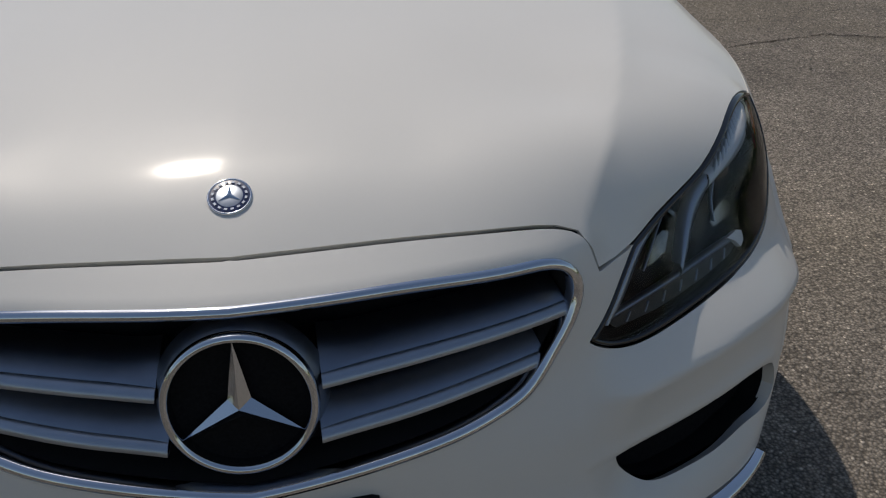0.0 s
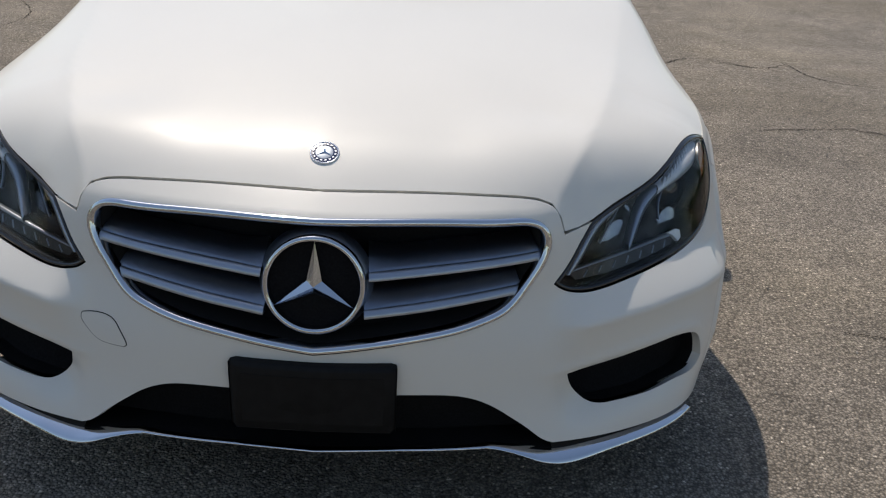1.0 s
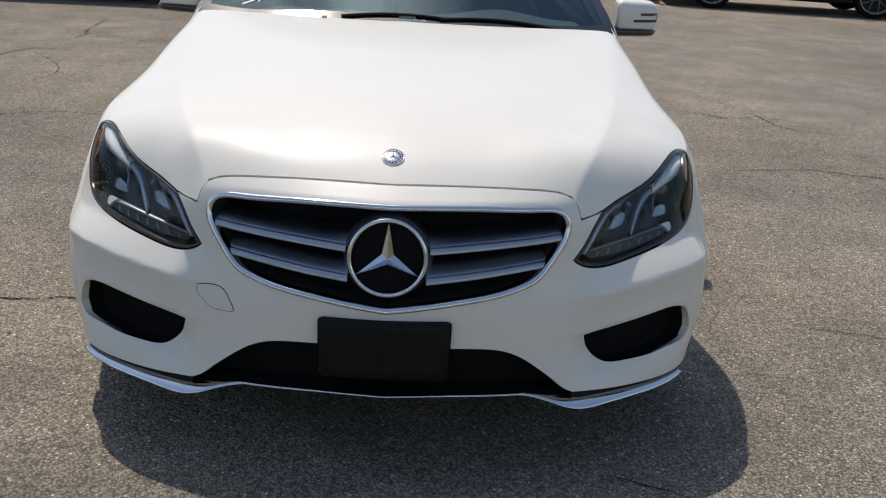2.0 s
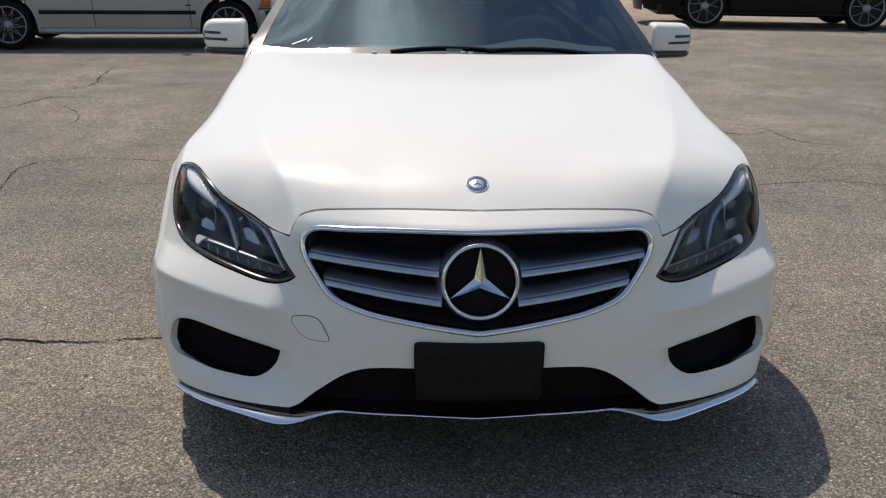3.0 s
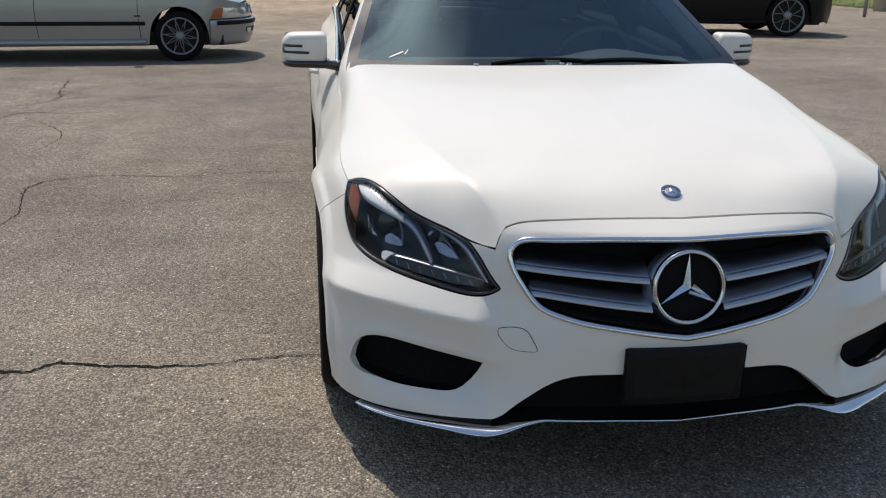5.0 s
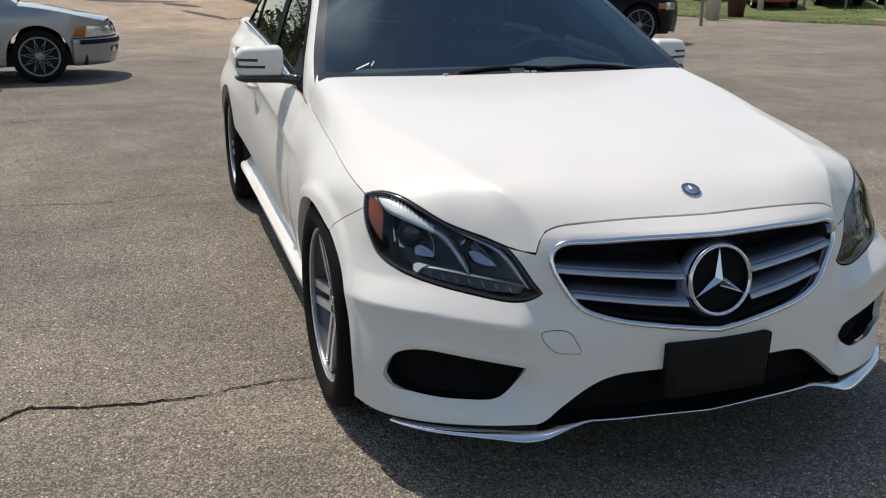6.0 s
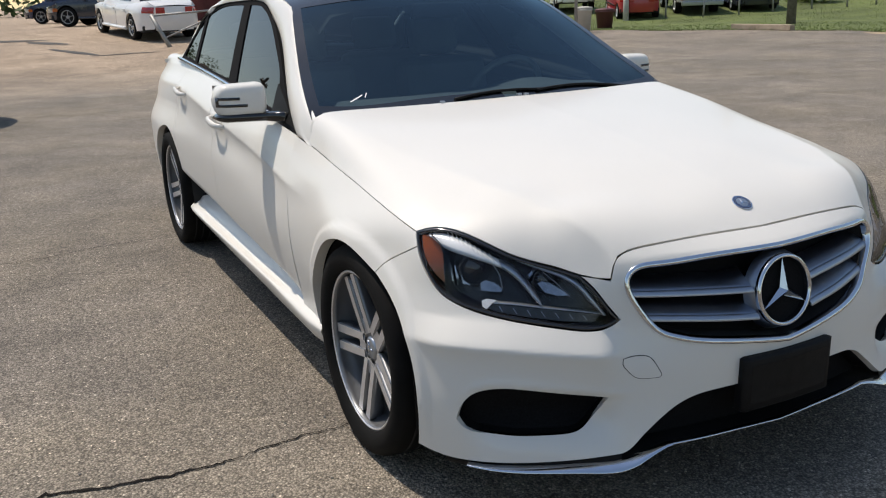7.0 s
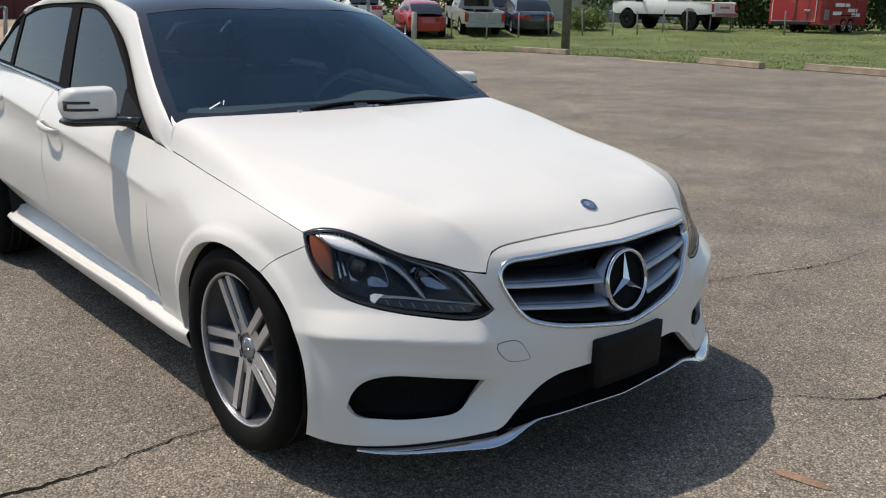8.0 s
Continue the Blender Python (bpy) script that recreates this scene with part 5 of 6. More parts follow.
ASPHALT = asphalt()
CRACK = material("crack_fill", (0.012, 0.010, 0.009), 0.95, spec=0.1, vary=0.3, scale=30)
SAND = material("washed_sand", (0.36, 0.27, 0.17), 0.95, vary=0.22, scale=0.9, fine=(60, 0.15))
PATCH = material("pale_dust", (0.27, 0.25, 0.22), 0.95, vary=0.2, scale=3, fine=(120, 0.2))
GRASS_SOIL = material("turf", (0.100, 0.128, 0.036), 0.95, vary=0.35, scale=0.7, fine=(25, 0.3))
GRASS_BLADE = material("grass_blades", (0.150, 0.195, 0.055), 0.85, vary=0.3, scale=0.5, fine=(9, 0.3))
TIMBER = material("weathered_timber", (0.34, 0.27, 0.20), 0.9, vary=0.25, scale=4, fine=(70, 0.25), bump=0.5, bump_scale=40)
CONCRETE = material("pale_concrete", (0.45, 0.43, 0.39), 0.9, vary=0.12, scale=3, fine=(80, 0.12), bump=0.3, bump_scale=90)
STEEL = material("galvanised_steel", (0.30, 0.30, 0.29), 0.55, 0.6, vary=0.15, scale=12)
OLD_POLE = material("weathered_pole", (0.16, 0.14, 0.12), 0.95, vary=0.3, scale=9, fine=(60, 0.25), bump=0.5, bump_scale=40)
BARK = material("bark", (0.085, 0.065, 0.05), 0.95, vary=0.35, scale=14, bump=0.6, bump_scale=40)
LEAF = material("foliage", (0.055, 0.095, 0.025), 0.75, vary=0.4, scale=1.2, fine=(6, 0.3))

xs = np.concatenate([-np.geomspace(420, 14, 14), np.arange(-12, 50, 1.0), np.geomspace(52, 420, 14)])
ys = np.concatenate([-np.geomspace(420, 10, 12), np.arange(-8, 60, 1.0), np.geomspace(62, 420, 14)])
tagged(part("ground", sheet(xs, ys), ASPHALT), "worn grey asphalt with pale chippings and fine cracks", "ground", kind="structure")

rng = np.random.default_rng(7)


def crack_line(points, width=.012, wander=.02, seed=0):
    """A jagged crack: a thin ribbon that swells and thins."""
    r = np.random.default_rng(seed)
    p = curve(points, .018)
    p = p + np.cumsum(r.normal(0, wander * .24, p.shape), 0) * np.sin(np.linspace(0, math.pi, len(p)))[:, None] * .5 + r.normal(0, wander * .16, p.shape)
    t = np.gradient(p, axis=0)
    t /= np.maximum(np.linalg.norm(t, axis=1), 1e-9)[:, None]
    s = np.stack([-t[:, 1], t[:, 0]], 1)
    rough = np.convolve(r.random(len(p) + 4) ** 2, np.ones(5) / 5, 'valid')
    w = width * (.10 + rough * 1.6 + r.random(len(p)) * .25) * np.sin(np.linspace(.12, math.pi - .12, len(p))) ** .5 / 2
    rows = []
    for c in (-1, 1):
        q = p + s * (w * c)[:, None]
        rows.append(np.stack([q[:, 0], q[:, 1], ground_z(q[:, 0], q[:, 1]) + .004], 1))
    return grid_mesh(rows)


CRACKS = [([(-3.6, 1.06), (-2.6, .98), (-1.99, .99), (-1.88, .97), (-1.79, 1.03), (-1.69, .99), (-1.5, .97), (-1.28, .96), (-1.17, .99), (-.85, 1.02)], .016, .03),
          ([(-2.3, .60), (-2.05, .86), (-1.95, .99)], .009, .03),
          ([(-2.56, 2.7), (-2.52, 2.99), (-2.60, 3.35), (-2.60, 3.74), (-2.21, 3.88), (-1.75, 3.82), (-1.32, 3.90), (-.95, 3.85)], .010, .03),
          ([(-4.8, 5.9), (-4.2, 5.7), (-3.62, 5.83), (-3.47, 6.25), (-3.2, 6.27), (-2.92, 6.27), (-2.3, 6.35)], .014, .05),
          ([(-3.55, 6.75), (-3.36, 6.97), (-3.34, 7.5), (-3.47, 8.0), (-3.55, 8.6)], .014, .06), ([(-3.36, 6.97), (-3.1, 7.2), (-2.6, 7.15), (-2.2, 7.5)], .010, .05),
          ([(-6.0, 6.6), (-5.0, 6.9), (-4.2, 6.6), (-3.55, 6.75)], .012, .05), ([(-2.9, 4.6), (-2.8, 5.1), (-2.95, 5.6), (-3.47, 6.25)], .007, .02),
          ([(1.55, 4.3), (2.1, 4.94), (2.34, 4.78), (2.55, 4.77), (2.70, 4.87), (2.73, 4.58), (3.1, 4.3)], .012, .03), ([(1.9, 3.2), (2.37, 3.27), (2.58, 3.28), (2.76, 3.17), (3.4, 3.3)], .010, .03),
          ([(.62, .05), (.75, .0), (.90, -.09), (1.02, -.21), (1.2, -.27), (1.6, -.34)], .008, .02), ([(1.5, 1.02), (1.82, .96), (2.08, .89), (2.31, .82), (2.64, .73), (3.2, .7)], .007, .03),
          ([(3.6, .7), (4.6, .2), (5.6, .4), (7.0, -.2)], .014, .04), ([(4.5, 5.0), (6.0, 4.2), (7.4, 4.6), (9.0, 3.8)], .008, .06), ([(6.5, 8.8), (8.2, 8.0), (9.4, 8.3), (11, 7.2)], .011, .08),
          ([(8.78, 5.2), (8.73, 4.8), (8.7, 4.5), (9.4, 4.1)], .013, .06), ([(8.6, 6.2), (9.6, 5.7), (11.2, 5.8), (12.6, 5.0)], .010, .08)]
for i, (pts, w, a) in enumerate(CRACKS):
    tagged(part("crack", crack_line(pts, w, a, i), CRACK), "jagged dark crack in the asphalt", "crack", "cracks in the asphalt", "structure")


def blot(cx, cy, rx, ry, mat, name, label, seed, lift=.005, turn=0.0):
    """A ragged flat patch on the ground."""
    r = np.random.default_rng(seed)
    n = 48
    a = np.linspace(0, 2 * math.pi, n, endpoint=False)
    f = 1 + sum(r.normal(0, .22 / k) * np.cos(k * a + r.random() * 6.28) for k in (1, 2, 3, 5, 8, 13)) + r.normal(0, .05, n)
    px, py = rx * f * np.cos(a), ry * f * np.sin(a)
    c, s = math.cos(turn), math.sin(turn)
    rows = []
    for k in (.02, .5, 1):
        x, y = cx + k * (px * c - py * s), cy + k * (px * s + py * c)
        rows.append(np.stack([x, y, ground_z(x, y) + lift], 1))
    return tagged(part(name, grid_mesh(rows, closed_v=True), mat), label, name.replace("_", " "), kind="structure")


blot(.31, -.36, .022, .085, material("rust_stain", (0.27, 0.17, 0.115), .95, vary=.25, scale=14, fine=(150, .3)), "rust_stain", "small rust-coloured stain on the asphalt", 3, .003, .2)
blot(19.2, 14.2, .35, .9, SAND, "sand_patch", "thin tan sand at the grass edge", 5)
WET = material("wet_gutter", (.055, .050, .045), .7, vary=.4, scale=3, spec=.25)
for x, y, rx, ry, seed, turn in ((-1.5, 26.6, 1.3, .28, 9, -.15), (-.2, 25.4, .75, .22, 10, -.9), (.25, 22.9, .95, .16, 11, -1.1), (1.35, 21.95, .8, .07, 12, .1), (-2.9, 27.2, .9, .16, 13, .1)):
    blot(x, y, rx, ry, WET, "wet_gutter", "dark wet gutter across the yard", seed, .008, turn)

# loose grit near the sedan, one sheet of many stones
bm = bmesh.new()
for i in range(900):
    x, y = rng.uniform(-3.6, 4.5), rng.uniform(-.4, 6)
    if -.85 < x < .85 and y > .1:
        continue
    r = rng.uniform(.002, .0055)
    m = Matrix.Translation((x, y, float(ground_z(x, y)) + r * .35)) @ Euler(rng.uniform(0, 3, 3)).to_matrix().to_4x4() @ Matrix.Diagonal((r * rng.uniform(.8, 1.8), r, r * .7, 1))
    bmesh.ops.create_icosphere(bm, subdivisions=1, radius=1, matrix=m)
tagged(part("grit", bm, PATCH), "loose pale grit on the asphalt", "gravel", kind="stuff")

# grass bank beyond the timber stops
edge = spline([-30, 0, 7.5, 10.2, 13, 17.5, 20, 24, 40, 90], [19.8, 19.6, 19.4, 19.6, 19.5, 19.6, 18.6, 17.0, 16, 16])
yy = np.concatenate([np.arange(-20, 50, .5), np.linspace(51, 110, 16)])
cols = []
for k in np.concatenate([np.linspace(0, .3, 16), np.linspace(.35, 1, 10)]):
    x = edge(yy) + .22 * np.sin(yy * 1.7) + .12 * np.sin(yy * 4.3 + 1) + k * 90
    cols.append(np.stack([x, yy, ground_z(x, yy) + .012], 1))
tagged(part("lawn", grid_mesh(cols), GRASS_SOIL), "mown green grass verge", "lawn", kind="structure")
n = 52000
ty = rng.uniform(-2, 44, n)
tx = edge(ty) + .22 * np.sin(ty * 1.7) + 26 * rng.random(n) ** 1.5 - .08
verts, faces = [], []
tz = ground_z(tx, ty)
for x, y, z in zip(tx, ty, tz):
    for _ in range(2):
        a, h, w = rng.uniform(0, 6.28), rng.uniform(.025, .065), rng.uniform(.006, .016)
        dx, dy = math.cos(a) * w, math.sin(a) * w
        ox, oy = rng.normal(0, .02, 2)
        k = len(verts)
        verts += [(x + ox - dx, y + oy - dy, z), (x + ox + dx, y + oy + dy, z), (x + ox + rng.normal(0, .03), y + oy + rng.normal(0, .03), z + h)]
        faces.append((k, k + 1, k + 2))
gm = bpy.data.meshes.new("grass")
gm.from_pydata(verts, [], faces)
tagged(part("grass", gm, GRASS_BLADE), "short green grass blades with seed heads", "grass", kind="stuff")


def timber_stop(x0, y0, x1, y1, mat=TIMBER):
    a = math.atan2(y1 - y0, x1 - x0)
    length = math.hypot(x1 - x0, y1 - y0)
    bm = box((length, .20, .17), (0, 0, .085), .018)
    r = np.random.default_rng(int(abs(x0 * 37)))
    for v in bm.verts:
        v.co += Vector(r.normal(0, .006, 3))
    ob = tagged(part("parking_stop", bm, mat), "weathered timber parking stop at the grass edge", "parking stop", "parking stops")
    ob.matrix_world = pose((x0 + x1) / 2, (y0 + y1) / 2, float(ground_z((x0 + x1) / 2, (y0 + y1) / 2)), 0, 0, math.degrees(a))


timber_stop(19.3, 19.8, 19.35, 17.5)
timber_stop(19.5, 12.75, 18.9, 10.55)
timber_stop(19.5, 9.7, 19.2, 7.4)


def post(x, y, h, r, name, label, mat, category, group="", lean=0.0):
    bm = grid_mesh([[(r * k * math.cos(a), r * k * math.sin(a), z) for a in np.linspace(0, 2 * math.pi, 12, endpoint=False)] for z, k in ((-.1, 1.05), (h * .5, 1), (h - .02, .95), (h, .8))], closed_v=True, caps=True)
    ob = tagged(part(name, bm, mat), label, category, group)
    ob.matrix_world = pose(x, y, float(ground_z(x, y)), lean, lean * .5, 0)
    return ob


post(22.62, 20.53, 8.5, .15, "utility_pole", "tall weathered wooden utility pole on the verge", OLD_POLE, "pole")

# ---- other vehicles ----
def paint(name, colour, rough=0.3, metal=0.0):
    return material(name, colour, rough, metal, vary=0.04, scale=2.5, coat=0.8, fine=(400, 0.02))


DULL_GLASS = material("dark_window", (0.012, 0.014, 0.016), 0.06, coat=0.5, vary=0.1)
LAMP_RED = material("red_lamp", (0.35, 0.012, 0.012), 0.2, coat=1.0, vary=0.1, scale=20)
LAMP_CLEAR = material("clear_lamp", (0.55, 0.57, 0.58), 0.15, 0.5, coat=1.0, vary=0.1, scale=20)
ALLOY = material("dull_alloy", (0.45, 0.46, 0.47), 0.3, 0.9, vary=0.08, scale=20)


def road_wheel(parent, x, y, r, width, spokes, side, rim=.68, metal=ALLOY, weave=0.0):
    """A wheel under a car, its face towards side * y."""
    def put(bm):
        bmesh.ops.transform(bm, matrix=Matrix.Translation((x, y, r)) @ pose(0, 0, 0, 0, 0, 90 * side), verts=bm.verts)
        return bm
    w = width / 2
    wh = part("wheel", put(lathe([(-w, r * rim), (-w, r * .88), (-w * .8, r * .98), (w * .7, r), (w * .98, r * .95), (w, r * .80), (w * .92, r * rim)], turns=36)), RUBBER, parent)
    part("wheel_dish", put(lathe([(w * .92, r * rim), (w * .75, r * rim * .97), (w * .1, r * rim * .9), (w * .05, 0)], turns=32)), DARK, wh)
    part("rim", put(lathe([(w * .90, r * rim * 1.02), (w * .98, r * rim), (w * .92, r * rim * .93), (w * .6, r * rim * .91)], turns=40)), WHEEL_SIDE if weave else metal, wh)
    for s in range(spokes):
        for q in ((-1, 1) if weave else (0,)):
            a = 2 * math.pi * s / spokes + .2
            b = a + q * math.pi / spokes * weave
            t = .017 if weave else .032
            pts = [(w * .70, r * rim * .12 * math.cos(a), r * rim * .12 * math.sin(a)), (w * .82, r * rim * .5 * math.cos((a + b) / 2), r * rim * .5 * math.sin((a + b) / 2)),
                   (w * .84, r * rim * .96 * math.cos(b), r * rim * .96 * math.sin(b))]
            part("spoke", put(tube(curve(pts, .05), r * t, sides=5)), WHEEL_SIDE if weave else metal, wh)
    part("hub", put(lathe([(w * .4, r * rim * .26), (w * .8, r * rim * .24), (w * .86, r * rim * .12), (w * .87, 0)], turns=20)), WHEEL_SIDE if weave else metal, wh)
    return wh


def parked_car(name, label, at, colour, L=4.7, W=1.80, H=1.43, wb=2.8, front=.85, wheel_r=.32, belt_h=.92, hood_h=.90, nose_h=.70, boot_h=.98, cowl=.98, screen=1.72, back=3.55, tail=4.1,
               strip=None, spokes=5, weave=0.0, wagon=False, sill=.24, group="parked vehicles", skirt=None, face=False, rim=.68):
    """A saloon, hatchback or off-roader: nose at x = 0, length along -x. Cabin stations counted back from the nose."""
    car = thing(name, label, "car", group)
    hw = W / 2
    fa, ra = front, front + wb

    def plan(x):
        u = np.abs((np.asarray(x, float) - L / 2) / (L / 2))
        return hw * (1 - .36 * np.clip(u, 0, 1.02) ** 11 - .035 * u ** 3)

    belt_c = spline([0, .35, cowl, screen, (screen + back) / 2, back, tail, L - .12, L], [nose_h - .03, nose_h + .06, hood_h, belt_h + .01, belt_h + .02, belt_h + .04, boot_h - .02, boot_h - .05, boot_h - .12])

    def flank_xz(x, z, out=0.0):
        x, z = np.broadcast_arrays(np.asarray(x, float), np.asarray(z, float))
        u = (z - .55) / .42
        y = plan(x) * (1 - .035 * np.abs(u) ** 2.2 - np.where(u > .6, .10 * (u - .6) ** 2 * 4, 0)) + .012 * np.exp(-((z - belt_h + .12) / .03) ** 2)
        return np.stack([-x, y + out, z], -1)

    def arch(c):
        r = wheel_r * 1.17
        return [(c - r * 1.02, sill + .02), (c - r * .92, wheel_r + r * .35), (c - r * .6, wheel_r + r * .80), (c, wheel_r + r * 1.0), (c + r * .6, wheel_r + r * .80), (c + r * .92, wheel_r + r * .35), (c + r * 1.02, sill + .02)]
    af, ar = arch(fa), arch(ra)
    top = [(x, float(belt_c(x)[0])) for x in np.linspace(L, 0, 15)]
    lp = outline([(0, nose_h - .03), (.0, .45), (.02, sill + .06)], [(.02, sill + .06), af[0]], af, [af[-1], ar[0]], ar, [ar[-1], (L - .02, sill + .10)], [(L - .02, sill + .10), (L, .6), (L, boot_h - .12)], top, step=.05)
    me = skin([lp], flank_xz, .09, .05)
    me.materials.append(colour)
    flip = bpy.data.meshes.new("flank")
    flip.from_pydata([(v.co.x, -v.co.y, v.co.z) for v in me.vertices], [], [tuple(reversed(tuple(p.vertices))) for p in me.polygons])
    flip.materials.append(colour)
    for p in flip.polygons:
        p.use_smooth = True
    body = part("body", me, None, car)
    part("flank", flip, None, car)

    def cap(x0, bow, z0, z1, nm, mat, s=1, wide=1.0):
        rows = []
        for z in np.linspace(z0, z1, 9):
            w = float(flank_xz(min(max(x0, 0), L), z)[..., 1]) * wide
            lean = .05 * math.sin(math.pi * (z - z0) / max(z1 - z0, .01))
            rows.append([(-(x0) + s * (bow * (1 - t * t) + lean * (1 - t ** 4)), w * t, z) for t in np.linspace(-1, 1, 13)])
        return part(nm, grid_mesh(rows), mat, car)
    cap(0, .10 if face else .20, sill, nose_h - .03, "front_bumper", colour)
    cap(L, .08, sill + .06, boot_h - .12, "rear_bumper", colour, -1)

    def deck(x0, x1, nm, mat, crown=.035, n=9):
        rows = []
        for x in np.linspace(x0, x1, n):
            z = float(belt_c(x)[0])
            w = float(flank_xz(x, z)[..., 1])
            bow = (.11 if face else .20) * max(0, 1 - x / .30) - .08 * max(0, 1 - (L - x) / .25)
            rows.append([(-x + bow * (1 - t * t), w * t, z + crown * (1 - t * t) ** .8) for t in np.linspace(-1, 1, 13)])
        return part(nm, grid_mesh(rows), mat, car)
    deck(0, screen - .45 if screen - .45 > cowl else cowl, "hood", colour)
    if not wagon:
        deck(tail - .05, L, "boot_lid", colour)
    ws, rr = cowl, (L - .10 if wagon else tail)
    roof_c = spline([ws, screen, (screen + back) / 2, back, rr], [float(belt_c(ws)[0]) + .02, H - .05, H, H - .06, float(belt_c(min(rr, L))[0]) + .02])

    def rail(x):
        """Half width of the roof edge at x, and its height."""
        z = float(roof_c(x)[0])
        b = float(belt_c(x)[0])
        w = float(flank_xz(x, b)[..., 1])
        return w - .03 - .34 * max(0, z - b), z
    kx = np.linspace(ws, rr, 33)
    rows = []
    for x in kx:
        w, z = rail(x)
        rows.append([(-x, w * t, z + .035 * (1 - t * t)) for t in np.linspace(-1, 1, 11)])
    rows = np.array(rows)
    i0, i1 = int(np.argmin(np.abs(kx - screen))), int(np.argmin(np.abs(kx - back)))
    part("windscreen", grid_mesh(rows[:i0 + 1]), DULL_GLASS, car)
    part("roof", grid_mesh(rows[i0:i1 + 1]), colour, car)
    part("rear_window", grid_mesh(rows[i1:]), DULL_GLASS, car)
    for s in (-1, 1):
        side = []
        for x in kx:
            w, z = rail(x)
            b = float(belt_c(x)[0])
            wb2 = float(flank_xz(x, b)[..., 1])
            side.append([(-x, s * (wb2 + (w - wb2) * k), b - .01 + (z - b + .01) * k) for k in np.linspace(0, 1, 6)])
        part("cabin_side", grid_mesh(side), colour, car)
        side = np.array(side)
        mid = (i0 + i1) // 2 + 1
        for a, b2 in ((max(i0 - 7, 2), mid - 1), (mid, min(i1 + (2 if wagon else 1), len(kx) - 3))):
            win = side[a:b2 + 1, 1:5] + np.array((0, s * .008, .002))
            if a < i0:
                for q in range(i0 - a):
                    x = kx[a + q]
                    for j in range(4):
                        win[q, j, 2] = min(win[q, j, 2], float(roof_c(x)[0]) - .05)
            part("side_window", grid_mesh(win), DULL_GLASS, car)
        for x in (cowl + .30, (cowl + back) / 2 + .25, ra - .28):
            z = np.linspace(sill + .06, float(belt_c(x)[0]) - .01, 9)
            part("door_seam", tube(flank_xz(np.full(9, x) + .02 * np.sin(np.linspace(0, 3, 9)), z, .0) * (1, s, 1), .004, sides=4), DARK, car)
        for x in ((cowl + back) / 2 + .12, ra - .42):
            z = belt_h - .10
            part("door_handle", tube(flank_xz(np.linspace(x - .09, x + .09, 6), np.full(6, z), .018) * (1, s, 1), .012, sides=6), colour, car)
        if strip:
            x = np.linspace(fa + .42, ra - .42, 24)
            part("side_moulding", tube(flank_xz(x, np.full(24, .487), .006) * (1, s, 1), .020, flat=1.4, sides=6), strip, car, "black rubbing strip")
        x = np.linspace(fa + .42, ra - .42, 12)
        part("sill", tube(flank_xz(x, np.full(12, sill + .05), .004) * (1, s, 1), .05, flat=.9, sides=8), skirt or colour, car)
        if not face:
            x = np.linspace(.03, .34, 6)
            part("headlamp", grid_mesh([flank_xz(x, np.full(6, z), .006) * (1, s, 1) for z in np.linspace(nose_h - .19, nose_h - .05, 4)]), LAMP_CLEAR, car)
            part("indicator", grid_mesh([flank_xz(np.linspace(.32, .52, 5), np.full(5, z), .007) * (1, s, 1) for z in np.linspace(nose_h - .17, nose_h - .06, 3)]), AMBER, car, "amber corner lamp")
        x = np.linspace(L - .30, L - .01, 6)
        part("tail_lamp", grid_mesh([flank_xz(x, np.full(6, z), .006) * (1, s, 1) for z in np.linspace(boot_h - .30, boot_h - .14, 4)]), LAMP_RED, car, "red tail lamp")
        wq = float(flank_xz(L, boot_h - .2)[..., 1])
        part("tail_lamp", grid_mesh([[(-L - .012 - .08 * (1 - (y / wq) ** 2) - .05 * math.sin(math.pi * .75), s * y, z) for y in np.linspace(wq * .55, wq * .99, 5)] for z in np.linspace(boot_h - .30, boot_h - .14, 4)]), LAMP_RED, car)
        part("door_mirror", box((.10, .20, .13), (-(cowl + .52), s * (hw + .08), belt_h + .08), .03), colour, car)
        for c in (fa, ra):
            road_wheel(car, -c, s * (hw - .125), wheel_r, .215, spokes, s, weave=weave, rim=rim)
            rows = [[(-c - wheel_r * 1.16 * math.cos(t), s * yy, wheel_r + wheel_r * 1.14 * math.sin(t)) for yy in (hw * .45, hw * .94)] for t in np.linspace(-.2, math.pi + .2, 15)]
            part("arch_liner", grid_mesh(rows), DARK, car)
    if face:
        # the bumper is a shell that wraps round the nose, with lamps over it
        def wrap(q, z, out=0.0):
            """Round the nose: q from 0 (behind the corner) over .5 (the corner) to 1 (the middle)."""
            q, z = np.broadcast_arrays(np.asarray(q, float), np.asarray(z, float))

            def base(k):
                x = np.clip((.5 - k) / .5, 0, 1) * (fa - .39)
                t = np.clip((1 - k) / .5, 0, 1)
                y = flank_xz(x, z)[..., 1]
                lean = .05 * np.sin(np.pi * np.clip((z - sill) / (nose_h - .03 - sill), 0, 1))
                return np.stack([-x + .11 * (1 - t * t) + lean * (1 - t ** 4), np.where(k < .5, y, y * t)], -1)
            d = base(q + .05) - base(q - .05)
            d /= np.maximum(np.linalg.norm(d, axis=-1), 1e-9)[..., None]
            b = base(q)
            return np.stack([b[..., 0] + d[..., 1] * -out, b[..., 1] + d[..., 0] * out, z], -1)

        def shell(q0, q1, profile, n=22):
            k = np.linspace(q0, q1, n)
            return np.array([wrap(k, np.full(n, z), o) for z, o in profile])
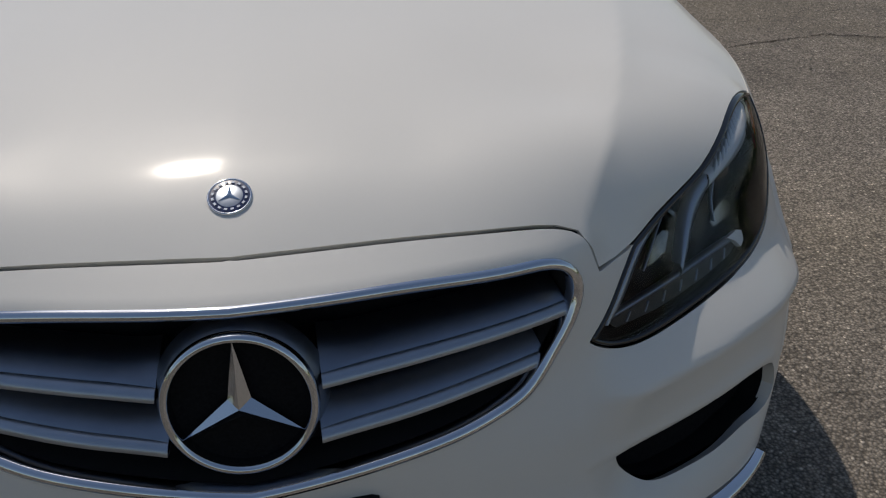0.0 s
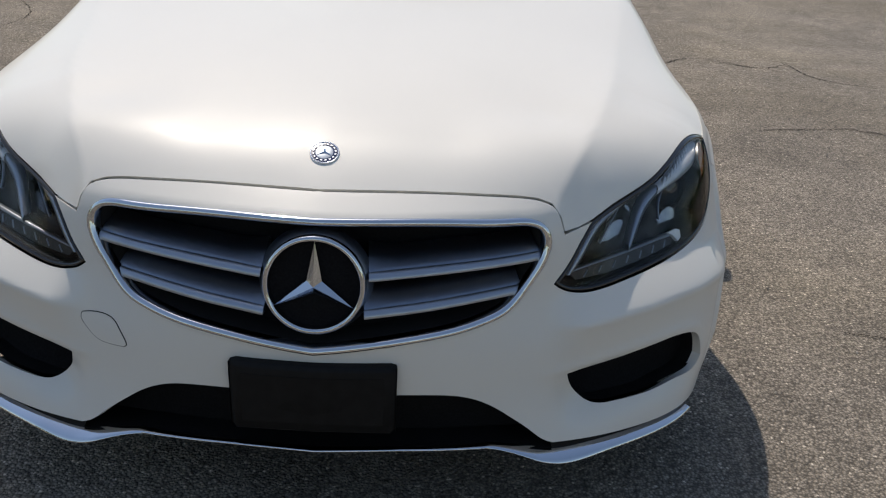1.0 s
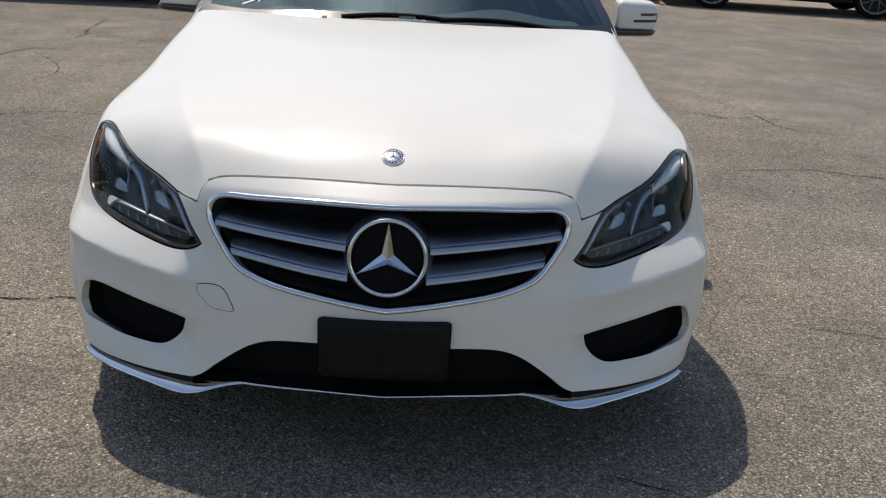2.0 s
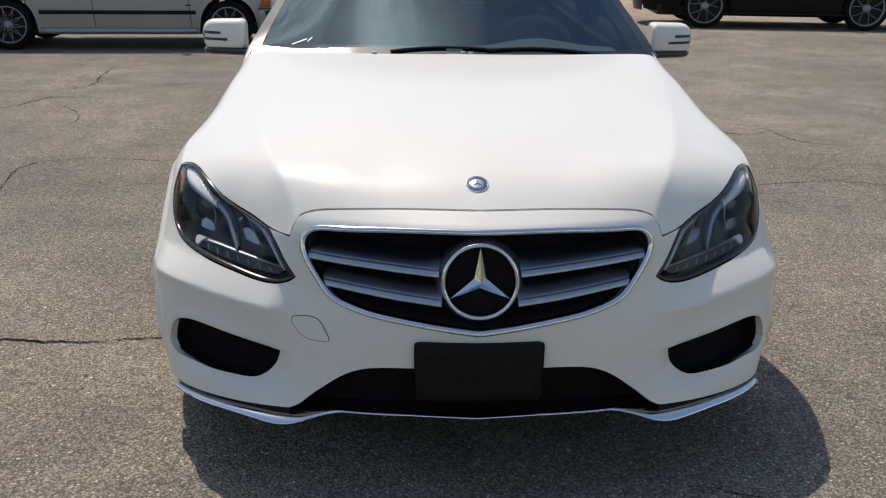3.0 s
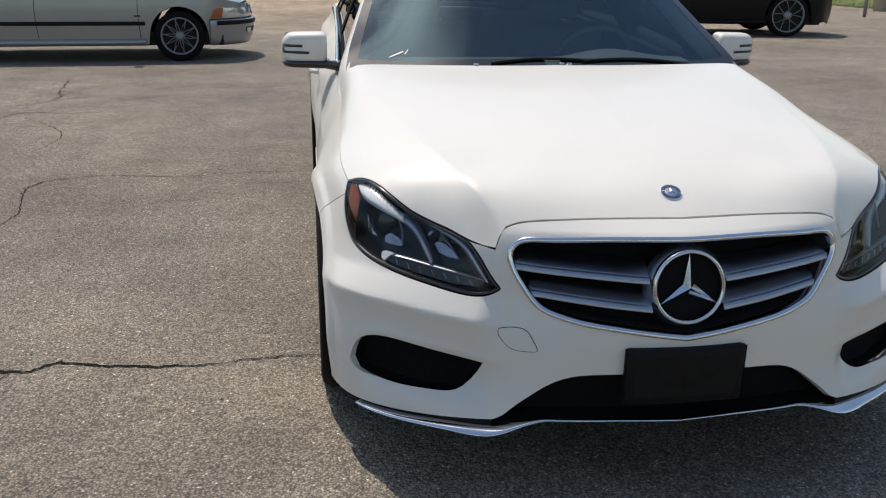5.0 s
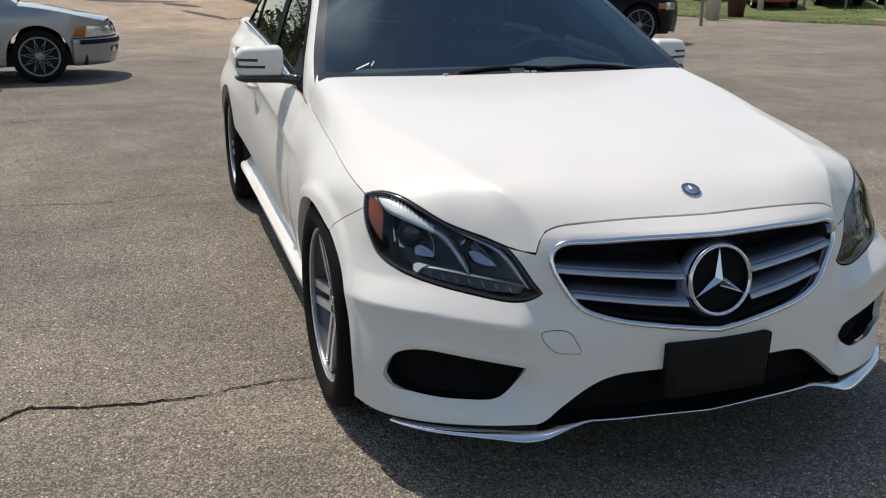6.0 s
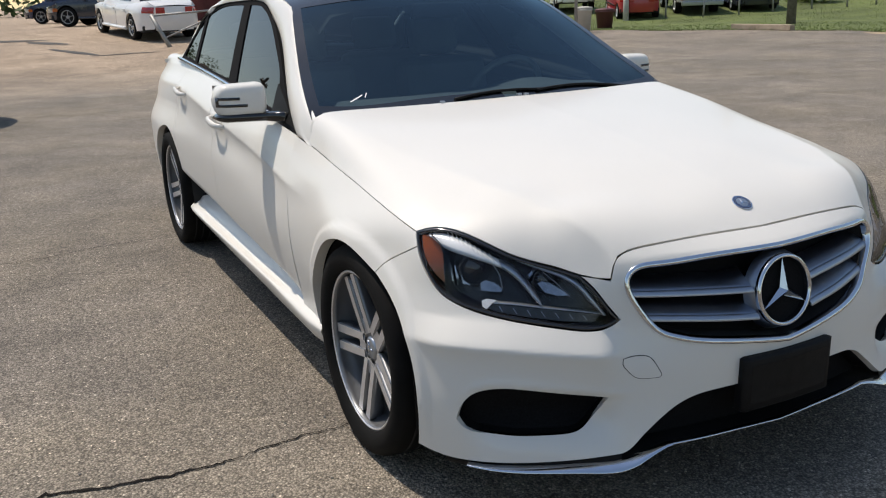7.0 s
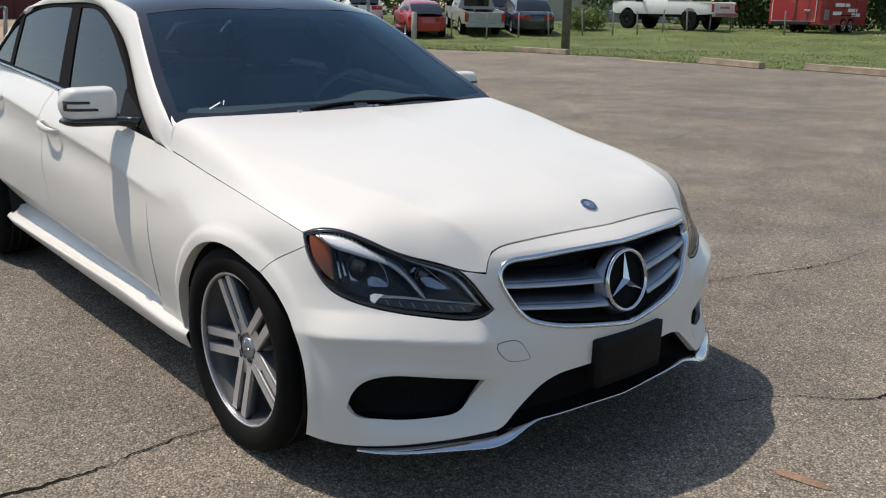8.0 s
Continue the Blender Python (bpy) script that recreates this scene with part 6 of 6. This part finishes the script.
        for s in (-1, 1):
            flip_y = np.array((1, s, 1))
            part("bumper_shell", grid_mesh(shell(.0, 1.0, ((sill - .01, -.05), (sill, .014), (.25, .024), (.32, .028), (.40, .030), (.46, .034), (.505, .034), (.522, .028), (.528, .010), (.528, -.02))) * flip_y), colour, car, "painted bumper")
            part("bumper_moulding", grid_mesh(shell(.10, 1.0, ((.456, .030), (.458, .044), (.466, .049), (.503, .049), (.511, .044), (.513, .030))) * flip_y), strip, car, "black rubbing strip")
            part("bumper_joint", grid_mesh(shell(.0, 1.0, ((.528, .004), (.540, .004))) * flip_y), DARK, car)
            part("fog_recess", grid_mesh(shell(.55, .90, ((.325, .0245), (.33, .027), (.405, .0335), (.41, .032)), 10) * flip_y), BLACK, car, "black fog lamp recess")
            part("fog_lamp", grid_mesh(shell(.57, .68, ((.335, .026), (.345, .034), (.385, .038), (.397, .032)), 7) * flip_y), LAMP_CLEAR, car, "pale fog lamp")
            # lamp unit: amber corner, then clear glass; its rear edge leans back
            k = np.linspace(0, 1, 12)
            for nm, q0, q1, mat, lab in (("indicator", .02, .19, AMBER, "amber corner lamp"), ("headlamp", .195, .80, LAMP_CLEAR, "clear headlamp")):
                rows = []
                for v in np.linspace(0, 1, 6):
                    z = .548 + (.132 - .02 * k) * v if nm == "headlamp" else .548 + (.118 + .014 * k) * v * (.55 + .45 * np.minimum(1, k * 3) ** .6)
                    rows.append(wrap(q0 + (q1 - q0) * k + (.03 * v if nm == "indicator" else .03 * v * (1 - k)), z, .007 + .004 * math.sin(math.pi * v)) * flip_y)
                part(nm, grid_mesh(rows), mat, car, lab)
            part("grille", grid_mesh(shell(.84, .97, ((.56, .004), (.57, .012), (.69, .012), (.70, .004)), 6) * flip_y), BLACK, car, "black upright grille")
            part("grille_frame", tube(wrap(np.array([.83, .83, .90, .98, .98, .90, .83]), np.array([.57, .69, .70, .69, .57, .56, .57]), .014) * flip_y, .007, sides=5), CHROME, car, "chrome grille frame")
            part("side_repeater", grid_mesh([flank_xz(np.linspace(fa + .47, fa + .55, 4), np.full(4, z), .006) * flip_y for z in (.572, .590)]), DARK, car)
    part("number_plate_bar", box((.02, .34, .12), (-L - .10, 0, .58), .004), LAMP_CLEAR, car, "blank pale number plate")
    part("underbody", box((L * .90, W * .90, .18), (-L / 2, 0, sill + .09), .02), DARK, car)
    car.matrix_world = at
    return car


def stand(x, y, heading):
    """The pose of a thing on the ground at x, y; heading in degrees from +x."""
    return pose(x, y, float(ground_z(x, y)), 0, 0, heading)


def backed(x, y, heading, length):
    """The pose of a vehicle whose tail stands at x, y, lying along the slope of the ground."""
    a = math.radians(heading)
    nx, ny = x + math.cos(a) * length, y + math.sin(a) * length
    z0, z1 = float(ground_z(x, y)), float(ground_z(nx, ny))
    return pose(nx, ny, z1, 0, -math.degrees(math.atan2(z1 - z0, length)), heading)


SILVER = paint("silver_paint", (0.27, 0.278, 0.29), 0.3, 0.5)
NAVY_BLACK = material("black_paint", (0.004, 0.004, 0.005), 0.3, spec=0.14, vary=0.1, scale=3)
WHITE = paint("white_paint", (0.74, 0.74, 0.73))
RED = paint("red_paint", (0.38, 0.022, 0.03), 0.35)
GREY = paint("grey_green_paint", (0.34, 0.36, 0.35), 0.4)
BLUE = paint("blue_paint", (0.012, 0.022, 0.06), 0.25)
NAVY = paint("navy_paint", (0.018, 0.024, 0.038), 0.25)

# silver saloon across the yard, nose to the right as one comes up to the white sedan
parked_car("silver_sedan", "older silver saloon with black rubbing strips and lattice alloy wheels", stand(-1.86, 11.31, 5), SILVER, L=4.77, W=1.80, H=1.435, wb=2.83, front=.80, wheel_r=.322,
           belt_h=.93, hood_h=.93, nose_h=.76, boot_h=1.02, strip=BLACK, spokes=10, weave=1.15, rim=.74, sill=.20, face=True)
parked_car("black_suv", "glossy black off-roader with large grey alloy wheels", stand(9.10, 15.01, -7.4), NAVY_BLACK, L=4.85, W=1.94, H=1.70, wb=2.86, front=.90, wheel_r=.390,
           belt_h=1.10, hood_h=1.08, nose_h=.88, boot_h=1.15, back=4.1, tail=4.6, wagon=True, sill=.22, spokes=5, weave=0.55, rim=.79, screen=1.85)

# cars beyond the gutter
parked_car("white_sedan", "white saloon with red tail lamps parked beyond the gutter", backed(3.06, 24.35, 100, 4.75), WHITE, L=4.75, W=1.78, H=1.45, wb=2.85, wheel_r=.335, boot_h=1.06, spokes=5)
parked_car("navy_sedan", "dark navy saloon parked beyond the gutter", stand(.75, 34.2, 150), NAVY, L=4.8, W=1.85, H=1.48, wb=2.85, wheel_r=.34)
parked_car("blue_coupe", "small dark blue car far across the yard", stand(.4, 43.5, 150), BLUE, L=4.3, W=1.75, H=1.38, wb=2.6)
parked_car("dark_hatchback", "dark hatchback far across the yard", stand(-4.2, 57.5, 25), NAVY, L=4.4, W=1.8, H=1.5, wb=2.6, wagon=True, back=3.4, tail=4.0)
# cars on the verge, their tails to the yard
parked_car("red_hatchback", "red hatchback parked tail-on behind the fence", backed(21.25, 26.7, 62, 3.95), RED, L=3.95, W=1.67, H=1.36, wb=2.5, front=.8, wheel_r=.29, back=3.1, tail=3.7, wagon=True, strip=BLACK)
parked_car("dark_blue_sedan", "dark blue saloon parked tail-on behind the fence", backed(25.75, 25.0, 56, 4.7), NAVY, L=4.7, W=1.8, H=1.42, wb=2.75)
parked_car("white_hatchback", "white hatchback with black glass behind the fence", stand(23.0, 34.2, 60), WHITE, L=4.2, W=1.75, H=1.5, wb=2.6, wagon=True, back=3.4, tail=3.95)
parked_car("grey_van", "dark grey car behind the fence", backed(26.3, 28.2, 52, 4.5), NAVY, L=4.5, W=1.8, H=1.5, wb=2.7)


def pickup(name, label, at, colour, L=5.3, W=1.9, H=1.75, wb=3.2, front=.9, wheel_r=.36, lift=0.0, spokes=6, rims=ALLOY):
    """A pick-up: nose at x = 0, cab, open bed with tailgate."""
    car = thing(name, label, "pickup truck", "parked vehicles")
    hw, fl = W / 2, .48 + lift
    deck_z = fl + .52
    cab0, cab1 = 1.35, 3.15

    def side(x, z, out=0.0):
        x, z = np.broadcast_arrays(np.asarray(x, float), np.asarray(z, float))
        u = np.abs((x - L / 2) / (L / 2))
        y = hw * (1 - .10 * u ** 8) * (1 - .03 * ((z - fl - .3) / .3) ** 2)
        return np.stack([-x, y + out, z], -1)

    def arch(c):
        r = wheel_r * 1.2
        return [(c - r, fl), (c - r * .85, wheel_r + r * .5), (c - r * .45, wheel_r + r * .92), (c + r * .45, wheel_r + r * .92), (c + r * .85, wheel_r + r * .5), (c + r, fl)]
    fa, ra = front, front + wb
    af, ar = arch(fa), arch(ra)
    lp = outline([(0, deck_z - .05), (0, fl)], [(0, fl), af[0]], af, [af[-1], ar[0]], ar, [ar[-1], (L, fl + .04)], [(L, fl + .04), (L, deck_z)], [(L, deck_z), (cab1, deck_z), (cab0, deck_z + .01), (.3, deck_z + .02), (0, deck_z - .05)], step=.07)
    for s in (1, -1):
        me = skin([lp], lambda x, z: side(x, z) * (1, s, 1), .12, .05)
        part("flank", me, colour, car)
        x = np.linspace(cab0 + .45, cab1, 8)
        rows = [[(-a, s * (hw - .04 - .22 * k), deck_z + (H + lift - deck_z) * k) for k in np.linspace(0, 1, 5)] for a in x]
        part("cab_side", grid_mesh(rows), colour, car)
        win = np.array(rows)[1:-1, 1:4] + np.array((0, s * .01, 0))
        part("side_window", grid_mesh(win), DULL_GLASS, car)
        part("tail_lamp", box((.05, .16, .34), (-L + .0, s * (hw - .09), deck_z - .22), .015), LAMP_RED, car, "red tail lamp")
        part("headlamp", box((.06, .30, .16), (.0, s * (hw - .25), deck_z - .2), .02), LAMP_CLEAR, car)
        part("door_mirror", box((.10, .18, .22), (-cab0 - .45, s * (hw + .09), deck_z + .14), .03), BLACK, car)
        part("bed_rail", box((L - cab1 - .05, .07, .05), (-(L + cab1) / 2, s * (hw - .05), deck_z + .015), .012), colour, car)
        part("bed_inner", box((L - cab1 - .05, .03, .40), (-(L + cab1) / 2, s * (hw - .12), deck_z - .20), .008), colour, car)
        for c in (fa, ra):
            road_wheel(car, -c, s * (hw - .14), wheel_r, .26, spokes, s, rim=.58, metal=rims)
            part("arch_liner", grid_mesh([[(-c - wheel_r * 1.2 * math.cos(t), s * yy, wheel_r + wheel_r * 1.12 * math.sin(t)) for yy in (hw * .4, hw * .93)] for t in np.linspace(0, math.pi, 12)]), DARK, car)
    rows = [[(-x, hw * .97 * t, deck_z + .02 + .05 * (1 - t * t)) for t in np.linspace(-1, 1, 9)] for x in np.linspace(0, cab0 + .1, 6)]
    part("hood", grid_mesh(rows), colour, car)
    rows = [[(-cab0 - .45 * k, (hw - .04 - .22 * k) * t, deck_z + .03 + (H + lift - deck_z - .03) * k) for t in np.linspace(-1, 1, 9)] for k in np.linspace(0, 1, 5)]
    part("windscreen", grid_mesh(rows), DULL_GLASS, car)
    rows = [[(-x, (hw - .26) * t, H + lift + .03 * (1 - t * t)) for t in np.linspace(-1, 1, 9)] for x in np.linspace(cab0 + .45, cab1, 5)]
    part("roof", grid_mesh(rows), colour, car)
    rows = [[(-cab1 - .02, (hw - .04 - .22 * k) * t, deck_z + (H + lift - deck_z) * k) for t in np.linspace(-1, 1, 9)] for k in np.linspace(0, 1, 5)]
    part("cab_back", grid_mesh(rows), colour, car)
    part("rear_window", box((.02, W * .62, .34), (-cab1 - .035, 0, deck_z + .30), .03), DULL_GLASS, car)
    part("tailgate", box((.06, W - .22, deck_z - fl - .06), (-L + .01, 0, (deck_z + fl) / 2 + .03), .02), colour, car)
    part("tailgate_bar", box((.02, W * .4, .09), (-L - .025, 0, deck_z - .2), .006), SATIN, car)
    part("rear_bumper", box((.16, W - .1, .17), (-L - .08, 0, fl - .0), .03), SATIN, car, "steel step bumper")
    part("front_bumper", box((.16, W - .05, .20), (.06, 0, fl + .02), .04), SATIN, car)
    part("grille", box((.06, W * .5, .22), (.01, 0, deck_z - .2), .02), BLACK, car)
    part("bed_floor", box((L - cab1, W - .24, .05), (-(L + cab1) / 2, 0, fl + .12), .01), DARK, car)
    part("chassis", box((L * .9, W * .5, .16), (-L / 2, 0, fl - .04), .02), DARK, car)
    car.matrix_world = at
    return car


pickup("grey_pickup", "older grey pick-up truck parked tail-on behind the fence", backed(23.71, 26.0, 60, 4.9), GREY, L=4.9, W=1.72, H=1.62, wb=2.9, wheel_r=.33)
pickup("white_pickup", "lifted white pick-up truck with large black tyres", backed(33.9, 21.3, 91, 5.5), WHITE, L=5.5, W=2.0, H=1.9, wb=3.4, front=.95, wheel_r=.43, lift=.22, rims=DARK)


def trailer(at):
    t = thing("trailer", "red enclosed trailer with white lettering bars", "trailer")
    part("box", box((4.8, 2.3, 2.4), (0, 0, 1.55), .05), RED, t)
    for x in (-2.38, -1.2, 0, 1.2, 2.38):
        part("rib", box((.05, .03, 2.3), (x, -1.16, 1.55), .008), RED, t)
    for z in (.38, 2.72):
        part("edge_trim", box((4.8, .04, .06), (0, -1.16, z), .01), RED, t)
    for x, z, w in ((-.4, 1.55, 1.9), (1.4, 1.55, 1.1), (-.2, 1.22, 1.5), (.9, 1.0, 1.0), (-.7, .86, .9), (1.3, .80, .9)):
        part("lettering_bar", box((w, .012, .15), (x, -1.157, z), .003), STICKER, t, "white lettering bar")
    part("vent_panel", box((.42, .03, .42), (-1.75, -1.165, .78), .01), SATIN, t, "grey metal vent panel")
    part("door_frame", box((.03, 2.0, 2.1), (-2.42, .02, 1.55), .01), STICKER, t)
    part("door", box((.04, 1.94, 2.04), (-2.425, .02, 1.55), .01), RED, t)
    part("door_bar", tube([(-2.48, -.05, .45), (-2.48, -.05, 2.6)], .022), STEEL, t)
    part("latch", box((.06, .30, .10), (-2.47, -.62, .95), .02), STEEL, t)
    part("latch_bar", tube([(-2.48, -.62, .45), (-2.48, -.62, 2.6)], .014), STEEL, t)
    part("rear_bumper", box((.12, 1.7, .12), (-2.46, .1, .42), .02), DARK, t)
    part("drawbar", tube([(2.4, .0, .5), (3.4, 0, .45)], .05), STEEL, t)
    part("mudguard", box((1.5, .25, .05), (.4, -1.1, .78), .02), BLACK, t)
    for s in (-1, 1):
        for x in (.05, .80):
            road_wheel(t, x, s * 1.08, .33, .2, 6, s)
    t.matrix_world = at


trailer(stand(37.85, 18.95, 3))

# fence line of thin posts
for x, y in ((20.95, 27.1), (22.26, 26.4), (23.16, 25.3), (24.6, 24.9), (26.0, 24.5), (27.5, 23.95), (28.7, 23.3), (29.75, 22.8), (31.4, 22.7), (32.2, 22.0), (33.4, 21.65), (35.0, 21.6), (34.4, 18.6)):
    post(x, y, 1.0, .035, "fence_post", "thin rusty steel fence post in the grass", STEEL, "fence post", "fence posts", float(rng.normal(0, 1.5)))
post(20.7, 26.9, 1.05, .11, "marker_post", "short pale concrete marker post", CONCRETE, "post")
post(13.6, 20.2, 3.2, .045, "sign_post", "bare steel pole at the yard edge", STEEL, "pole")

# leaning steel gate frame by the gutter
gate = thing("barrier", "leaning rusty steel barrier with diagonal brace", "barrier")
for p0, p1, r in (((2.62, 22.9, .25), (2.28, 23.3, 1.10), .055), ((2.30, 23.3, 1.08), (4.6, 23.5, 1.20), .03), ((2.50, 23.0, .50), (4.3, 23.4, 1.15), .022), ((4.5, 23.5, .25), (4.6, 23.5, 1.2), .05)):
    part("bar", tube([p0, tuple((np.array(p0) + p1) / 2), p1], r, sides=6), STEEL, gate)

# bins and stump by the grass edge
for x, y, mat, lab, w, h in ((15.95, 23.05, CONCRETE, "pale plastic bin at the grass edge", .5, .75), (18.1, 24.8, material("maroon_plastic", (.10, .03, .035), .6, vary=.1), "dark maroon bin at the grass edge", .65, .62)):
    b = thing("bin", lab, "bin")
    part("tub", grid_mesh([[(w / 2 * k * math.cos(a) * 1.0, w / 2 * k * math.sin(a), z) for a in np.linspace(0, 2 * math.pi, 16, endpoint=False)] for z, k in ((0, .8), (h * .9, .98), (h * .92, 1.08), (h, 1.08))], closed_v=True, caps=True), mat, b)
    part("lid", grid_mesh([[(w / 2 * k * math.cos(a), w / 2 * k * math.sin(a), z) for a in np.linspace(0, 2 * math.pi, 16, endpoint=False)] for z, k in ((h + .002, 1.1), (h + .05, 1.05), (h + .08, .5))], closed_v=True, caps=True), mat, b)
    b.matrix_world = stand(x, y, 0)


# sheds
def shed(x, y, w, d, h, turn, wall, lab):
    s = thing("shed", lab, "shed")
    part("wall", box((w, d, h), (0, 0, h / 2), .03), wall, s)
    part("roof", box((w + .4, d + .4, .12), (0, 0, h + .06), .03), STEEL, s)
    for i in range(int(w / .4)):
        part("batten", box((.05, .03, h - .1), (-w / 2 + .2 + i * .4, -d / 2 - .015, h / 2), .006), wall, s)
    part("door", box((.95, .05, 2.0), (w * .2, -d / 2 - .03, 1.0), .01), STEEL, s)
    s.matrix_world = stand(x, y, turn)


RED_WALL = material("red_brown_boards", (0.13, 0.035, 0.03), 0.8, vary=0.25, scale=2, fine=(40, 0.2))
shed(10.5, 36.0, 9.0, 5.0, 3.4, -12, RED_WALL, "red-brown boarded shed beyond the yard")
shed(52, 44, 14, 7, 4.0, -50, CONCRETE, "pale low shed beyond the verge")


def leaf_cloud(centres, radii, count, size, seed):
    """Many small leaves in clumps, with gaps between."""
    r = np.random.default_rng(seed)
    centres, radii = np.asarray(centres, float), np.asarray(radii, float)
    i = r.integers(0, len(centres), count)
    d = r.normal(size=(count, 3))
    d /= np.linalg.norm(d, axis=1)[:, None]
    p = centres[i] + d * (radii[i] * r.random(count) ** .45)[:, None] * (1, 1, .8)
    u, v = r.normal(size=(count, 3)), r.normal(size=(count, 3))
    u /= np.linalg.norm(u, axis=1)[:, None]
    v -= (u * v).sum(1)[:, None] * u
    v /= np.linalg.norm(v, axis=1)[:, None]
    s = size * r.uniform(.6, 1.3, count)[:, None]
    verts = np.stack([p - u * s, p + v * s * .45, p + u * s, p - v * s * .45], 1).reshape(-1, 3)
    me = bpy.data.meshes.new("leaves")
    me.from_pydata(verts.tolist(), [], [(4 * k, 4 * k + 1, 4 * k + 2, 4 * k + 3) for k in range(count)])
    return me


def tree(x, y, h, spread, seed, leaves=2600, label="broad tree with sparse spring leaves"):
    r = np.random.default_rng(seed)
    t = thing("tree", label, "tree", "trees round the yard")
    part("trunk", tube(curve([(0, 0, -.2), (r.normal(0, .1), r.normal(0, .1), h * .25), (r.normal(0, .25), r.normal(0, .25), h * .55), (r.normal(0, .3), r.normal(0, .3), h * .85)], h * .06), np.linspace(.045 * h, .008 * h, len(curve([(0, 0, -.2), (0, 0, h * .25), (0, 0, h * .55), (0, 0, h * .85)], h * .06)))[0], sides=8), BARK, t)
    tips = []
    for i in range(9):
        a, z = r.uniform(0, 6.28), h * r.uniform(.28, .7)
        q = np.array((math.cos(a) * spread * r.uniform(.6, 1), math.sin(a) * spread * r.uniform(.6, 1), z + h * r.uniform(.12, .3)))
        part("limb", tube(curve([(0, 0, z), tuple(q * (.5, .5, 1) + (0, 0, -.06 * h)), tuple(q)], h * .08), .010 * h, sides=6), BARK, t)
        tips += [q, q * (.6, .6, 1)]
    tips.append(np.array((0, 0, h * .9)))
    part("crown", leaf_cloud(tips, [spread * r.uniform(.22, .42) for _ in tips], leaves, .11, seed), LEAF, t)
    t.matrix_world = stand(x, y, r.uniform(0, 360))


for i, (x, y, h, s) in enumerate(((-19, 62, 9, 3.6), (-25, 58, 9.5, 3.8), (-13, 66, 8.5, 3.4), (-34, 50, 8, 3.4), (62, 34, 9, 4), (58, 22, 8, 3.6), (-12, 72, 9, 4), (16, 78, 10, 4.2))):
    tree(x, y, h, s, 40 + i)

tree(41.3, 19.6, 10, 4.2, 61, 13000, "broad leafy tree shading the red trailer")

# weeds and bushes along the fence, far woods all round
c = [(rng.uniform(28.6, 30.2), rng.uniform(25.0, 26.4), 0) for _ in range(14)]
c = [(x, y, float(ground_z(x, y)) + rng.uniform(.2, .7)) for x, y, _ in c]
tagged(part("weeds", leaf_cloud(c, [.5] * 14, 2600, .07, 70), material("light_foliage", (.14, .19, .05), .8, vary=.3, scale=2)), "tall light green weeds along the fence", "weeds", kind="stuff")
c = []
for i in range(46):
    k = rng.random()
    x, y = 41.5 + 5.0 * k + rng.normal(0, .6), 27.0 - 15.0 * k + rng.normal(0, .6)
    c.append((x, y, float(ground_z(x, y)) + rng.uniform(.2, 2.6)))
tagged(part("hedge", leaf_cloud(c, [1.1] * 46, 15000, .15, 74), LEAF), "dark overgrown hedge behind the trailer", "hedge", kind="stuff")
c = []
for i in range(80):
    a = rng.uniform(-.3, 1.25)
    d = rng.uniform(60, 72)
    c.append((d * math.cos(a), d * math.sin(a), float(ground_z(d * math.cos(a), d * math.sin(a))) + rng.uniform(.5, 3.0)))
tagged(part("bushes", leaf_cloud(c, [2.2] * 80, 16000, .30, 71), LEAF), "dense dark green bushes behind the parked vehicles", "bushes", kind="stuff")
c = []
for i in range(220):
    a = rng.uniform(0, 6.28)
    d = rng.uniform(88, 110)
    c.append((d * math.cos(a), d * math.sin(a), float(ground_z(d * math.cos(a), d * math.sin(a))) + rng.uniform(1, 7)))
tagged(part("far_woods", leaf_cloud(c, [4.0] * 220, 30000, .6, 72), LEAF), "line of green woods round the yard", "woods", kind="stuff")

# a utility pole with a cross-arm across the lane, seen in the side glass
up = thing("utility_pole", "wooden utility pole with a cross-arm and insulators", "pole")
part("shaft", tube([(0, 0, -.2), (0, 0, 4), (.05, 0, 8.5)], [.15, .13, .10], sides=10), BARK, up)
part("cross_arm", box((.12, 2.4, .14), (0, 0, 7.9), .01), BARK, up)
for y in (-1.05, -.6, .6, 1.05):
    part("insulator", box((.08, .08, .16), (0, y, 8.05), .02), CONCRETE, up)
up.matrix_world = stand(-14.5, 56, 30)

# woods beyond the yard's near side
c = []
for i in range(60):
    x, y = -rng.uniform(30, 40), rng.uniform(-25, 45)
    c.append((x, y, float(ground_z(x, y)) + rng.uniform(.5, 5.5)))
tagged(part("side_woods", leaf_cloud(c, [1.8] * 60, 14000, .34, 73), LEAF), "sparse dark green woods beside the yard", "woods", kind="stuff")
